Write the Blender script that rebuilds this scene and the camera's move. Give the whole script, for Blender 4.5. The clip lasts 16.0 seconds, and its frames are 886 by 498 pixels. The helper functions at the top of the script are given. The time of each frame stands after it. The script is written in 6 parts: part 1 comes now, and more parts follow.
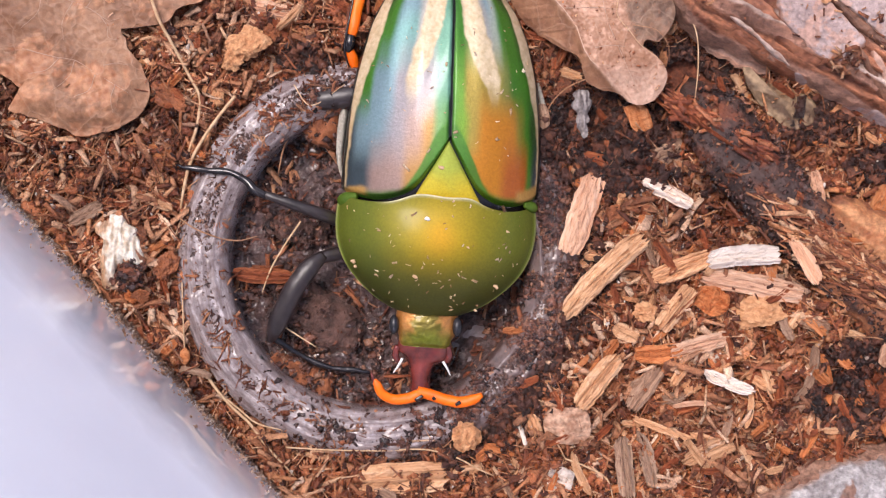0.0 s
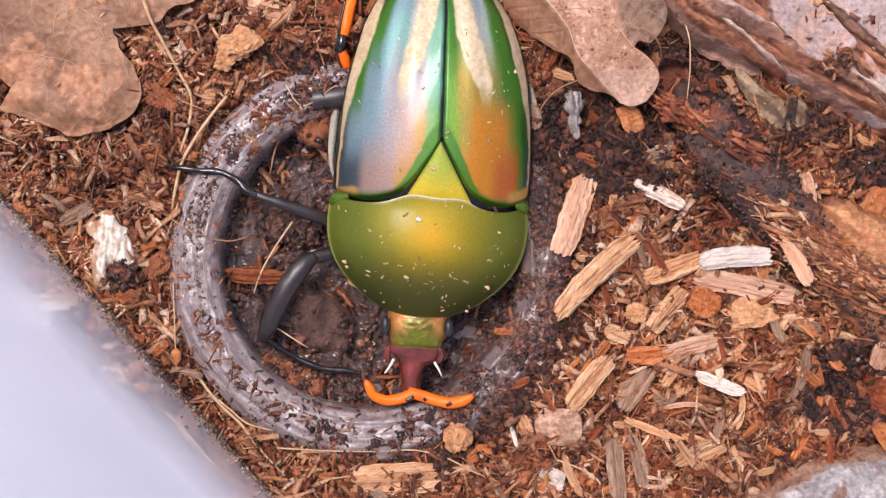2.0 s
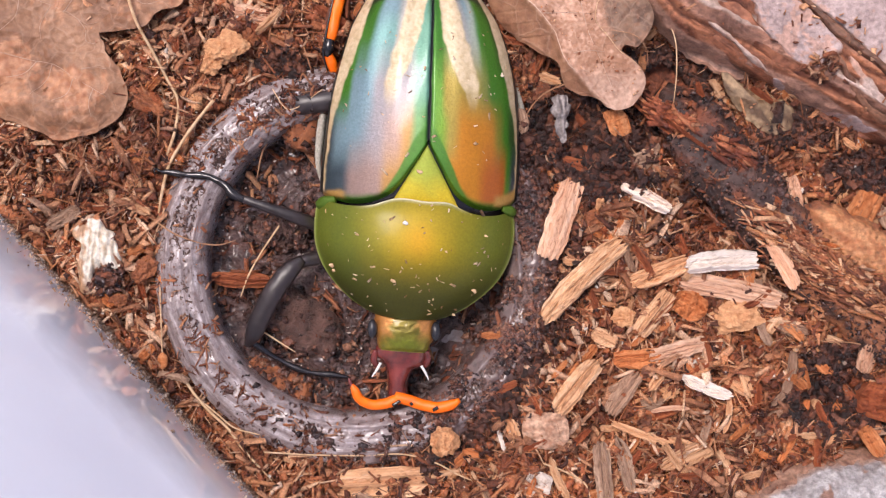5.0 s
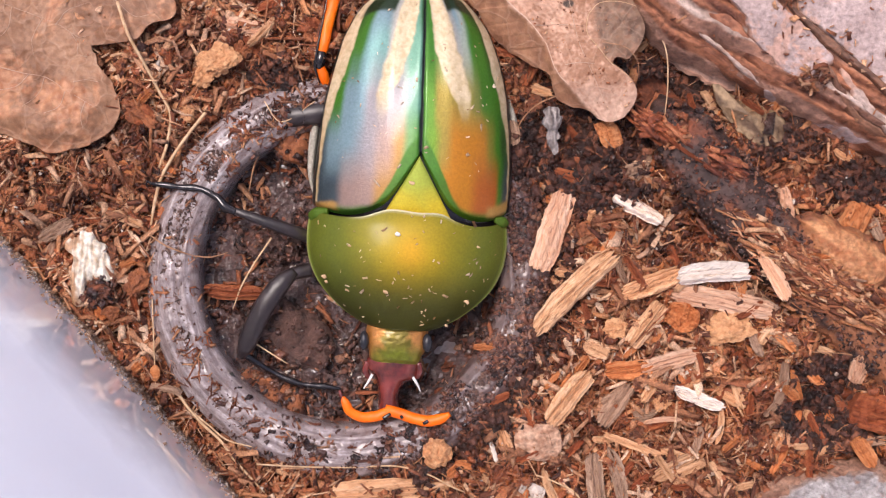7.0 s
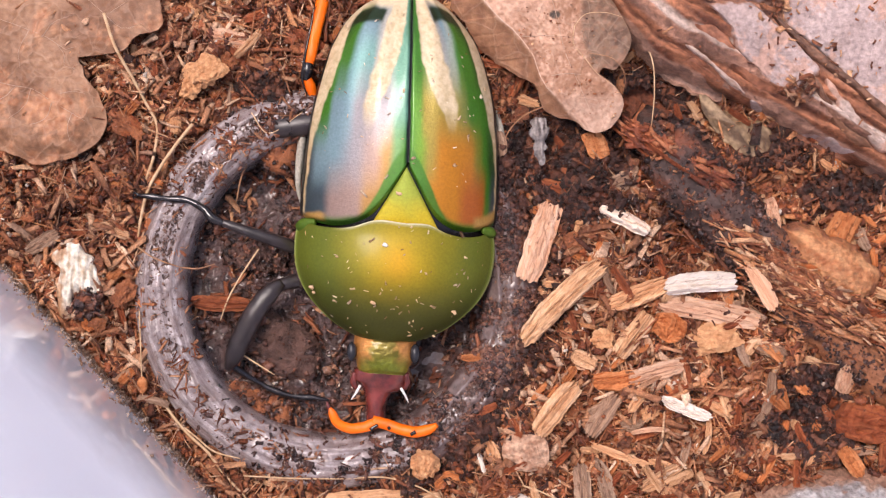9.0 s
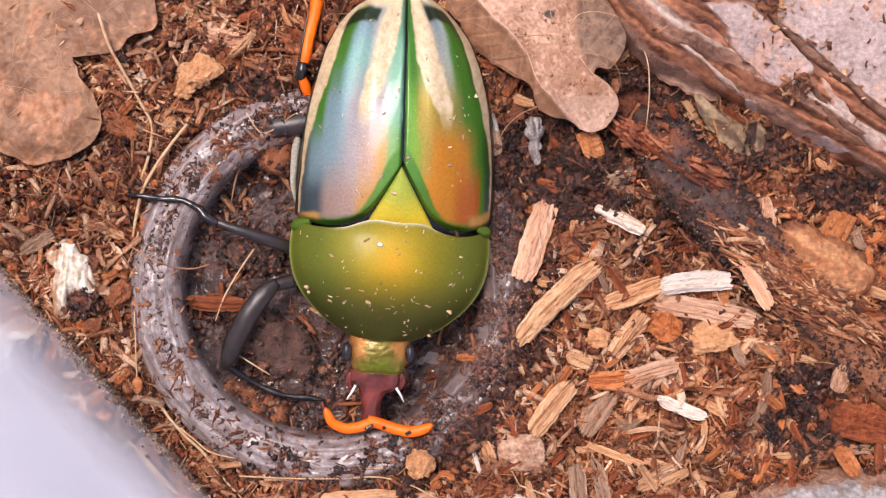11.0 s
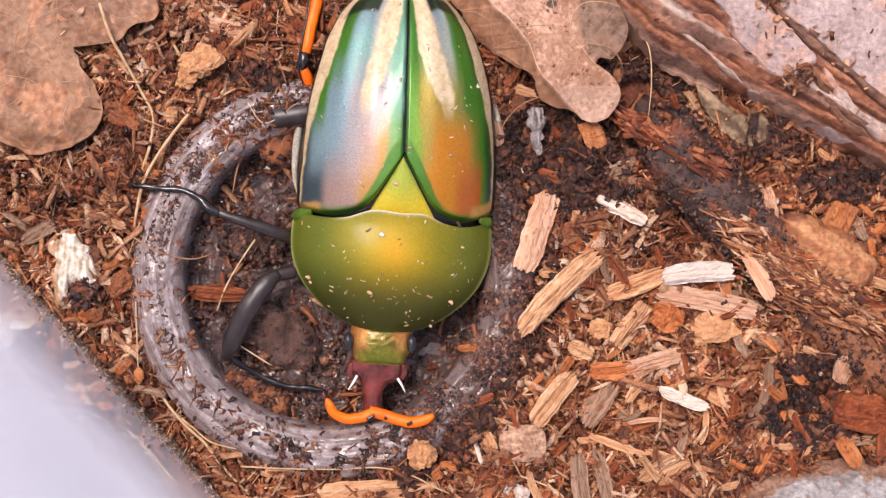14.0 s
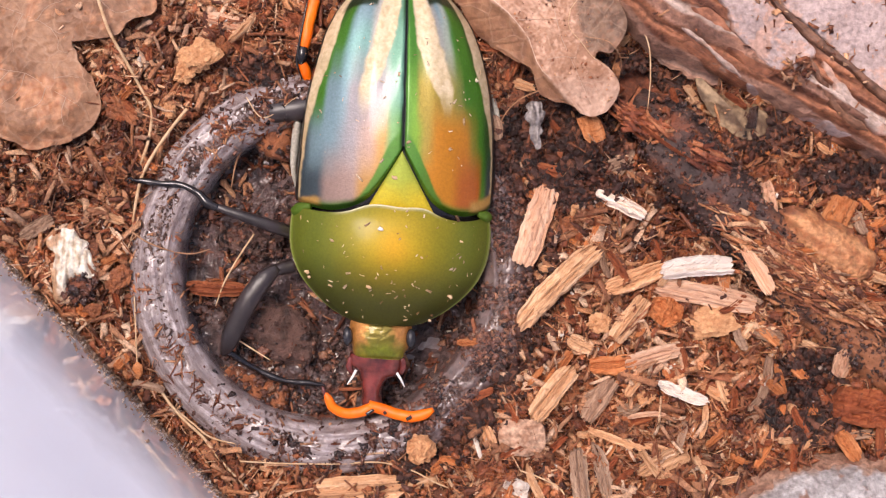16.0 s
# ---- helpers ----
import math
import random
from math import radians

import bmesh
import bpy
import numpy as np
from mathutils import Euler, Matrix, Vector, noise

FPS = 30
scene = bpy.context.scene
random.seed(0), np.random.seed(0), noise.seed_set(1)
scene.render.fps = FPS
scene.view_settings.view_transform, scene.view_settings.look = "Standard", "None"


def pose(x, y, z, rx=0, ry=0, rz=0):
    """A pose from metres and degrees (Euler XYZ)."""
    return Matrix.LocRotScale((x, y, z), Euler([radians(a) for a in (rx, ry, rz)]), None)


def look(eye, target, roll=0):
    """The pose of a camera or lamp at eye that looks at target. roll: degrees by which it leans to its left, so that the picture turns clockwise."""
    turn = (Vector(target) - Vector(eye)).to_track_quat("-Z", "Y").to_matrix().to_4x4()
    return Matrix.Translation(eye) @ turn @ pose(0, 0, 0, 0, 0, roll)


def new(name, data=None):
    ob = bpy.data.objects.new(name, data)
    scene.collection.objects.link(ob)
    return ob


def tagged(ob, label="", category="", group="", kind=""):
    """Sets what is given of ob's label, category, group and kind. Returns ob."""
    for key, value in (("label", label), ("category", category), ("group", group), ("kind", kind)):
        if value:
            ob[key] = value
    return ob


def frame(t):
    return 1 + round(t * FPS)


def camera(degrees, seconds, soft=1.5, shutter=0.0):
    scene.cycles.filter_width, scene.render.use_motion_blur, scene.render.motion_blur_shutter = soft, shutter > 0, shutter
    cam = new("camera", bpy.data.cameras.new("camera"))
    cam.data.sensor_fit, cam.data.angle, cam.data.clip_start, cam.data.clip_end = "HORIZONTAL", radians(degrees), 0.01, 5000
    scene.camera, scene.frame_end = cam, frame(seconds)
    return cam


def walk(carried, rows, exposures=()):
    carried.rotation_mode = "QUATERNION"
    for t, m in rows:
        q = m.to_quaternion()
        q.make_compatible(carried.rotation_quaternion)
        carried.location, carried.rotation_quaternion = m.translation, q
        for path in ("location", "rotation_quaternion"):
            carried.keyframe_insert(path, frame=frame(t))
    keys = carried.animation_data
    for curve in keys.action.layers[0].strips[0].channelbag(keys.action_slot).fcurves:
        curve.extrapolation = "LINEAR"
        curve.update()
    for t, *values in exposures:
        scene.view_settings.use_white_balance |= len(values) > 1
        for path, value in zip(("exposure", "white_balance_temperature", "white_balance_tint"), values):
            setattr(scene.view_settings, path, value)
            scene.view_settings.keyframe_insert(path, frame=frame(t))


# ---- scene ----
EXPO, SKY, SUN = 0.82, 0.118, 1.7
SUN_UP, SUN_ROT = 68.0, -42.0
# Plan in millimetres on the soil's level; x to the right, y towards the beetle's tail, z up.
MM = 0.001
cam = camera(36.0, 16.0, soft=1.2)
# seconds, x, y, height in mm, tilts and turn in degrees: the small drift of a hand-held camera that looks down
ROWS = [
    (0.0, 0.000, 0.000, 108.600, 0.000, 0.000, 0.000),
    (0.5, 0.038, 0.018, 108.452, 0.081, 0.001, 0.002),
    (1.0, 0.093, -0.020, 108.474, -0.045, -0.037, 0.035),
    (1.5, 0.186, -0.033, 108.569, -0.077, -0.055, 0.057),
    (2.0, 0.311, 0.008, 108.560, 0.026, -0.186, 0.115),
    (2.5, 0.426, 0.055, 108.549, 0.040, -0.234, 0.099),
    (3.0, 0.504, 0.085, 108.501, 0.046, -0.292, 0.069),
    (3.5, 0.553, 0.098, 108.496, 0.072, -0.276, 0.065),
    (4.0, 0.607, 0.101, 108.487, 0.036, -0.283, 0.063),
    (4.5, 0.667, 0.105, 108.508, 0.067, -0.420, 0.091),
    (7.0, 1.230, 0.698, 108.682, 0.321, -0.576, -0.035),
    (7.5, 1.317, 0.756, 108.675, 0.393, -0.630, -0.017),
    (8.0, 1.450, 0.844, 108.740, 0.433, -0.781, 0.039),
    (8.5, 1.567, 0.943, 108.723, 0.521, -0.837, -0.128),
    (9.0, 1.634, 1.017, 108.720, 0.611, -0.894, -0.164),
    (11.5, 1.893, 1.031, 108.651, 0.589, -0.976, -0.273),
    (12.0, 1.893, 0.986, 108.554, 0.559, -0.985, -0.297),
    (12.5, 1.898, 0.923, 108.564, 0.459, -0.956, -0.336),
    (13.0, 1.889, 0.850, 108.548, 0.531, -1.054, -0.237),
    (13.5, 1.847, 0.756, 108.557, 0.351, -0.907, -0.220),
    (14.0, 1.826, 0.678, 108.534, 0.377, -0.927, -0.205),
    (14.5, 1.861, 0.642, 108.598, 0.277, -0.915, -0.181),
    (15.0, 1.912, 0.639, 108.556, 0.394, -1.076, -0.106),
    (15.5, 1.910, 0.608, 108.481, 0.371, -0.991, -0.233),
    (16.0, 1.848, 0.470, 108.428, 0.256, -0.958, -0.286),
]
walk(cam, [(t, pose(x * MM, y * MM, z * MM, rx, ry, rz)) for t, x, y, z, rx, ry, rz in ROWS],
     exposures=[(0.0, EXPO, 6500, 18), (9.0, EXPO + 0.02, 6750, 19), (16.0, EXPO + 0.05, 6950, 20)])

# ---- daylight ----
world = bpy.data.worlds.new("daylight")
scene.world = world
world.use_nodes = True
wn = world.node_tree.nodes
sky = wn.new("ShaderNodeTexSky")
sky.sky_type, sky.sun_disc = "NISHITA", False
sky.sun_elevation, sky.sun_rotation = radians(SUN_UP), radians(SUN_ROT)
sky.air_density, sky.dust_density, sky.ozone_density = 1.0, 2.5, 0.6
world.node_tree.links.new(sky.outputs[0], wn["Background"].inputs[0])
wn["Background"].inputs[1].default_value = SKY
sun = new("sun", bpy.data.lights.new("sun", "SUN"))
sun.data.energy, sun.data.angle, sun.data.color = SUN, radians(20), (1.0, 0.95, 0.9)
sun.matrix_world = look((-0.27, 0.30, 1.0), (0, 0, 0))


# ---- materials ----
class Nodes:
    """Short hand for building one node material."""

    def __init__(self, name):
        self.mat = bpy.data.materials.new(name)
        self.mat.use_nodes = True
        self.tree = self.mat.node_tree
        self.bsdf = self.tree.nodes["Principled BSDF"]

    def node(self, kind, **values):
        n = self.tree.nodes.new(kind)
        for key, value in values.items():
            n.inputs[key.replace("_", " ")].default_value = value
        return n

    def link(self, a, b):
        self.tree.links.new(a, b)

    def place(self, stretch=(1, 1, 1)):
        tc = self.node("ShaderNodeTexCoord")
        mp = self.node("ShaderNodeMapping")
        mp.inputs["Scale"].default_value = stretch
        self.link(tc.outputs["Object"], mp.inputs[0])
        return mp.outputs[0]

    def noise(self, scale, detail=5.0, rough=0.6, stretch=(1, 1, 1), distortion=0.0):
        n = self.node("ShaderNodeTexNoise", Scale=scale, Detail=detail, Roughness=rough, Distortion=distortion)
        self.link(self.place(stretch), n.inputs["Vector"])
        return n.outputs[0]

    def ramp(self, value, stops):
        r = self.node("ShaderNodeValToRGB")
        e = r.color_ramp.elements
        while len(e) < len(stops):
            e.new(0.5)
        for k, (p, c) in enumerate(stops):
            e[k].position, e[k].color = p, (*c, 1)
        self.link(value, r.inputs[0])
        return r.outputs[0]

    def mix(self, fac, a, b, blend="MIX"):
        m = self.tree.nodes.new("ShaderNodeMix")
        m.data_type, m.blend_type = "RGBA", blend
        for k, v in ((0, fac), (6, a), (7, b)):
            if isinstance(v, (int, float)):
                m.inputs[k].default_value = v
            elif isinstance(v, tuple):
                m.inputs[k].default_value = (*v, 1)
            else:
                self.link(v, m.inputs[k])
        return m.outputs[2]

    def add(self, a, b, op="ADD"):
        m = self.tree.nodes.new("ShaderNodeMath")
        m.operation = op
        for k, v in ((0, a), (1, b)):
            if isinstance(v, (int, float)):
                m.inputs[k].default_value = v
            else:
                self.link(v, m.inputs[k])
        return m.outputs[0]

    def bump(self, height, strength, depth):
        b = self.node("ShaderNodeBump", Strength=strength, Distance=depth * MM)
        self.link(height, b.inputs["Height"])
        self.link(b.outputs[0], self.bsdf.inputs["Normal"])

    def finish(self, colour, rough=0.6, metal=0.0, spec=0.5, coat=0.0, coat_rough=0.1):
        i = self.bsdf.inputs
        if isinstance(colour, tuple):
            i["Base Color"].default_value = (*colour, 1)
        else:
            self.link(colour, i["Base Color"])
        if isinstance(rough, (int, float)):
            i["Roughness"].default_value = rough
        else:
            self.link(rough, i["Roughness"])
        i["Metallic"].default_value, i["Specular IOR Level"].default_value = metal, spec
        i["Coat Weight"].default_value, i["Coat Roughness"].default_value = coat, coat_rough
        return self.mat


def random_of(n, piece="object"):
    if piece == "object":
        return n.node("ShaderNodeObjectInfo").outputs["Random"]
    return n.node("ShaderNodeNewGeometry").outputs["Random Per Island"]


def soil_material(name, stops, rough=0.33, spec=0.5, coat=0.0):
    """Crumbs and shreds: each island has its own brown, with grain on it."""
    n = Nodes(name)
    col = n.ramp(random_of(n, "island"), stops)
    grain = n.noise(6500, 6, 0.75)
    damp = n.ramp(n.noise(110, 4, 0.6), [(0.34, (0.50, 0.43, 0.42)), (0.52, (1, 1, 1))])
    col = n.mix(1.0, col, damp, "MULTIPLY")
    # shade of small hollows, painted in as finer dark patches
    hollow_shade = n.ramp(n.noise(330, 4, 0.65), [(0.36, (0.52, 0.44, 0.42)), (0.52, (1, 1, 1)), (0.72, (1.3, 1.22, 1.16))])
    col = n.mix(1.0, col, hollow_shade, "MULTIPLY")
    col = n.mix(0.75, col, n.ramp(grain, [(0.3, (0.3, 0.25, 0.23)), (0.66, (1.5, 1.42, 1.35))]), "MULTIPLY")
    n.bump(n.noise(3000, 5, 0.75), 1.0, 0.25)
    wet = n.ramp(n.noise(700, 4, 0.7), [(0.38, (rough * 0.5,) * 3), (0.62, (min(1.0, rough * 1.5),) * 3)])
    return n.finish(col, wet, spec=spec, coat=coat, coat_rough=0.1)


def wood_material(name, dark, mid, light, rough=0.72):
    """Splintered wood: grain runs along each piece's own x."""
    n = Nodes(name)
    grain = n.noise(1700, 8, 0.75, (0.06, 1.6, 1.6), 0.25)
    broad = n.noise(160, 4, 0.6)
    col = n.ramp(grain, [(0.28, dark), (0.47, mid), (0.68, light)])
    col = n.mix(0.55, col, n.ramp(broad, [(0.3, (0.55, 0.42, 0.36)), (0.65, (1.15, 1.12, 1.1))]), "MULTIPLY")
    shade = n.ramp(random_of(n), [(0.0, (0.8, 0.74, 0.7)), (0.5, (1, 1, 1)), (1.0, (1.1, 1.0, 0.92))])
    col = n.mix(1.0, col, shade, "MULTIPLY")
    pits = n.ramp(n.noise(2300, 4, 0.7, (0.35, 1.2, 1.2)), [(0.30, (0.42, 0.30, 0.24)), (0.40, (1, 1, 1))])
    col = n.mix(0.8, col, pits, "MULTIPLY")
    n.bump(n.noise(2600, 7, 0.75, (0.08, 1.6, 1.6)), 1.0, 0.25)
    return n.finish(col, rough, spec=0.35)


def painted(name, rough, metal=0.0, coat=0.0, grain=0.25, bump=0.3, bump_scale=3500, spec=0.5, coat_rough=0.12, depth=0.06, stretch=(1, 1, 1)):
    """A surface whose markings, with any painted sheen and shade, are in the mesh's colour attribute 'marking'; its
    alpha says how metallic they are.
    """
    n = Nodes(name)
    a = n.tree.nodes.new("ShaderNodeAttribute")
    a.attribute_name = "marking"
    fine = n.noise(bump_scale, 5, 0.65, stretch)
    col = n.mix(grain, a.outputs["Color"], n.ramp(fine, [(0.3, (0.45, 0.45, 0.45)), (0.68, (1.3, 1.3, 1.3))]), "MULTIPLY")
    n.bump(fine, bump, depth)
    out = n.finish(col, rough, metal, spec, coat, coat_rough)
    if metal:
        n.link(n.add(a.outputs["Alpha"], metal, "MULTIPLY"), n.bsdf.inputs["Metallic"])
    return out


def plain(name, a, b, scale=700, rough=0.4, metal=0.0, bump=0.3, depth=0.06, spec=0.5, coat=0.0):
    n = Nodes(name)
    v = n.noise(scale, 5, 0.65)
    n.bump(n.noise(scale * 4, 4, 0.6), bump, depth)
    return n.finish(n.ramp(v, [(0.3, a), (0.7, b)]), rough, metal, spec, coat)


BROWNS = [(0.0, (0.045, 0.016, 0.011)), (0.25, (0.17, 0.05, 0.024)), (0.55, (0.37, 0.112, 0.046)),
          (0.8, (0.52, 0.19, 0.08)), (0.94, (0.64, 0.31, 0.15)), (1.0, (0.80, 0.54, 0.34))]
WET = [(0.0, (0.026, 0.015, 0.014)), (0.5, (0.11, 0.05, 0.038)), (0.85, (0.22, 0.088, 0.053)), (1.0, (0.38, 0.20, 0.12))]
SHREDS = [(0.0, (0.14, 0.045, 0.022)), (0.4, (0.38, 0.13, 0.055)), (0.75, (0.58, 0.27, 0.12)), (1.0, (0.80, 0.54, 0.34))]
m_crumb = soil_material("soil_crumb", BROWNS)
m_wet = soil_material("wet_soil_crumb", WET, 0.22, 0.6, 0.35)
m_damp_shade = soil_material("damp_shade_crumb", [(0.0, (0.028, 0.015, 0.012)), (0.6, (0.095, 0.038, 0.026)), (1.0, (0.28, 0.11, 0.06))], 0.35, 0.5)
m_rimsoil = soil_material("rim_soil", [(0.0, (0.06, 0.034, 0.029)), (0.6, (0.15, 0.082, 0.064)), (1.0, (0.34, 0.20, 0.15))], 0.4)
m_rusty = soil_material("rusty_shred", [(0.0, (0.10, 0.03, 0.015)), (0.6, (0.32, 0.10, 0.04)), (1.0, (0.55, 0.30, 0.16))])
m_redfib = soil_material("red_fibre", [(0.0, (0.16, 0.04, 0.018)), (0.5, (0.42, 0.12, 0.05)), (1.0, (0.58, 0.24, 0.11))], 0.45)
m_speck = soil_material("glint_speck", [(0.0, (0.6, 0.5, 0.4)), (1.0, (0.9, 0.87, 0.82))], 0.3)
m_shred = soil_material("wood_shred", SHREDS, 0.5)
m_palesh = soil_material("pale_shred", [(0.0, (0.34, 0.13, 0.055)), (0.5, (0.58, 0.30, 0.16)), (1.0, (0.84, 0.62, 0.44))], 0.6)
m_soil = plain("soil", (0.05, 0.017, 0.011), (0.32, 0.095, 0.042), 1800, 0.55, bump=1.0, depth=0.25)
m_peat = plain("brown_peat", (0.045, 0.024, 0.019), (0.20, 0.105, 0.08), 1300, 0.32, bump=1.0, depth=0.4, spec=0.5)
m_cupsoil = plain("wet_soil", (0.026, 0.016, 0.015), (0.135, 0.075, 0.063), 900, 0.13, bump=1.0, depth=0.35, spec=0.7, coat=0.4)
m_tan = wood_material("tan_wood", (0.32, 0.14, 0.06), (0.70, 0.41, 0.22), (0.90, 0.66, 0.44))
m_pink = wood_material("pinkish_wood", (0.42, 0.20, 0.12), (0.76, 0.47, 0.31), (0.90, 0.68, 0.51))
m_orange = wood_material("orange_wood", (0.30, 0.08, 0.025), (0.58, 0.21, 0.07), (0.75, 0.37, 0.17))
m_grey = wood_material("weathered_wood", (0.18, 0.10, 0.07), (0.38, 0.24, 0.16), (0.58, 0.42, 0.30))
m_white = wood_material("bleached_wood", (0.80, 0.66, 0.50), (0.95, 0.90, 0.82), (0.97, 0.95, 0.90))
m_rust = wood_material("red_brown_wood", (0.11, 0.03, 0.015), (0.30, 0.08, 0.03), (0.48, 0.17, 0.065))
m_root = plain("dry_root", (0.40, 0.22, 0.10), (0.66, 0.46, 0.28), 1500, 0.6)
m_hair = plain("fine_root", (0.20, 0.08, 0.035), (0.42, 0.22, 0.11), 1500, 0.6)
m_vein = plain("leaf_vein", (0.36, 0.22, 0.15), (0.50, 0.34, 0.25), 1500, 0.6)
m_black = plain("black_chitin", (0.005, 0.004, 0.005), (0.016, 0.012, 0.013), 900, 0.18, spec=0.55, bump=0.3, depth=0.06)
m_legs = plain("brown_black_chitin", (0.013, 0.009, 0.009), (0.036, 0.025, 0.025), 700, 0.36, spec=0.5, bump=0.35, depth=0.06)
m_eye = plain("eye", (0.010, 0.010, 0.013), (0.028, 0.028, 0.033), 2500, 0.25, spec=0.35)
m_horn = plain("orange_horn", (0.82, 0.115, 0.002), (0.92, 0.18, 0.004), 500, 0.42, bump=0.6, spec=0.35, depth=0.1)
m_clypeus = plain("dark_red_chitin", (0.035, 0.008, 0.007), (0.20, 0.034, 0.026), 900, 0.2, coat=0.3)
m_spine = plain("white_bristle", (0.6, 0.57, 0.54), (0.85, 0.83, 0.8), 900, 0.3)
m_elytra = painted("elytra", 0.46, 0.38, 0.32, 0.3, 0.7, 4600, spec=0.35, coat_rough=0.14, depth=0.05)
m_pronotum = painted("pronotum", 0.55, 0.25, 0.16, 0.32, 0.45, 5200, spec=0.22, coat_rough=0.2, depth=0.04)
m_head = painted("head", 0.38, 0.55, 0.3, 0.6, 1.0, 2200)


def leaf_material():
    """Dead leaf: its markings, a net of fine veins and a dry grain."""
    n = Nodes("dead_leaf")
    a = n.tree.nodes.new("ShaderNodeAttribute")
    a.attribute_name = "marking"
    fine = n.noise(2600, 6, 0.7)
    col = n.mix(0.45, a.outputs["Color"], n.ramp(fine, [(0.3, (0.45, 0.42, 0.4)), (0.68, (1.3, 1.3, 1.3))]), "MULTIPLY")
    nets = []
    for scale, width in ((420, 0.045), (1300, 0.06)):
        cell = n.node("ShaderNodeTexVoronoi", Scale=scale)
        cell.feature = "DISTANCE_TO_EDGE"
        warp = n.node("ShaderNodeVectorMath")
        soft = n.node("ShaderNodeTexNoise", Scale=900.0, Detail=3.0)
        n.link(n.place(), soft.inputs["Vector"])
        scaled = n.node("ShaderNodeVectorMath")
        scaled.operation = "SCALE"
        scaled.inputs["Scale"].default_value = 0.0009
        n.link(soft.outputs["Color"], scaled.inputs[0])
        n.link(n.place(), warp.inputs[0])
        n.link(scaled.outputs[0], warp.inputs[1])
        n.link(warp.outputs[0], cell.inputs["Vector"])
        nets.append(n.ramp(cell.outputs["Distance"], [(0.0, (1, 1, 1)), (width, (0, 0, 0))]))
    net = n.mix(1.0, nets[0], n.mix(1.0, nets[1], (0.45, 0.45, 0.45), "MULTIPLY"), "LIGHTEN")
    col = n.mix(n.add(net, 0.16, "MULTIPLY"), col, (0.60, 0.42, 0.30))
    n.bump(n.mix(0.5, fine, net), 0.6, 0.1)
    return n.finish(col, 0.5, spec=0.3)


m_leaf = leaf_material()
m_stick = painted("damp_stick", 0.36, 0.0, 0.0, 0.7, 1.0, 1700, 0.25, depth=0.3)
m_bark = painted("bark", 0.5, 0.0, 0.0, 0.9, 1.0, 2400, 0.4, depth=0.3)
m_plate = painted("bark_plate", 0.42, 0.0, 0.0, 0.7, 1.0, 2600, 0.4, depth=0.16)
m_rot = plain("rotten_crumb", (0.54, 0.21, 0.08), (0.88, 0.50, 0.25), 2200, 0.7, bump=1.0, depth=0.25)
m_rotred = plain("red_rotten_crumb", (0.16, 0.045, 0.02), (0.46, 0.16, 0.06), 1500, 0.45, bump=1.0, depth=0.25)
m_fringe = plain("pale_hair", (0.34, 0.30, 0.23), (0.64, 0.60, 0.50), 3500, 0.7, bump=1.0, depth=0.15)


RX, RY, RR = -5.22, -0.77, 13.95      # the feeding cup's rim: centre and middle radius


def ring_material():
    """Clear grey plastic with a dried film of soil on it."""
    n = Nodes("grey_plastic")
    film = n.ramp(n.noise(1500, 9, 0.85), [(0.36, (0, 0, 0)), (0.63, (0.95, 0.95, 0.95))])
    here = n.node("ShaderNodeVectorMath")
    here.operation = "SUBTRACT"
    here.inputs[1].default_value = (RX * MM, RY * MM, 0.0)
    n.link(n.node("ShaderNodeTexCoord").outputs["Object"], here.inputs[0])
    flat = n.node("ShaderNodeSeparateXYZ")
    n.link(here.outputs[0], flat.inputs[0])
    radius = n.add(n.add(n.add(flat.outputs[0], 2.0, "POWER"), n.add(flat.outputs[1], 2.0, "POWER")), 0.5, "POWER")
    turn = n.add(n.add(flat.outputs[1], flat.outputs[0], "ARCTAN2"), 0.0013, "MULTIPLY")
    round_rim = n.node("ShaderNodeCombineXYZ")
    n.link(radius, round_rim.inputs[0])
    n.link(turn, round_rim.inputs[1])
    # highlights along the rim, painted as pale streaks into the grey plastic
    glint_noise = n.node("ShaderNodeTexNoise", Scale=2600.0, Detail=5.0, Roughness=0.6)
    n.link(round_rim.outputs[0], glint_noise.inputs["Vector"])
    grey_glints = n.ramp(glint_noise.outputs[0], [(0.32, (0.17, 0.13, 0.125)), (0.5, (0.36, 0.30, 0.295)), (0.68, (0.66, 0.60, 0.60))])
    at = n.node("ShaderNodeSeparateXYZ")
    n.link(n.node("ShaderNodeTexCoord").outputs["Object"], at.inputs[0])
    heavy = n.add(n.add(at.outputs[0], 55.0, "MULTIPLY"), n.add(n.noise(330, 4, 0.7), 1.5, "MULTIPLY"))
    heavy = n.ramp(heavy, [(0.55, (0, 0, 0)), (1.0, (0.8, 0.8, 0.8))])
    film = n.mix(1.0, film, heavy, "LIGHTEN")
    grey_glints = n.mix(heavy, grey_glints, (0.07, 0.05, 0.052))
    col = n.mix(film, grey_glints, n.ramp(n.noise(1800, 5, 0.7), [(0.3, (0.045, 0.025, 0.022)), (0.7, (0.17, 0.098, 0.082))]))
    rough = n.ramp(film, [(0.0, (0.14, 0.14, 0.14)), (1.0, (0.45, 0.45, 0.45))])
    n.bump(n.noise(1800, 8, 0.8), 0.6, 0.16)
    return n.finish(col, rough, spec=0.5, coat=0.45, coat_rough=0.08)


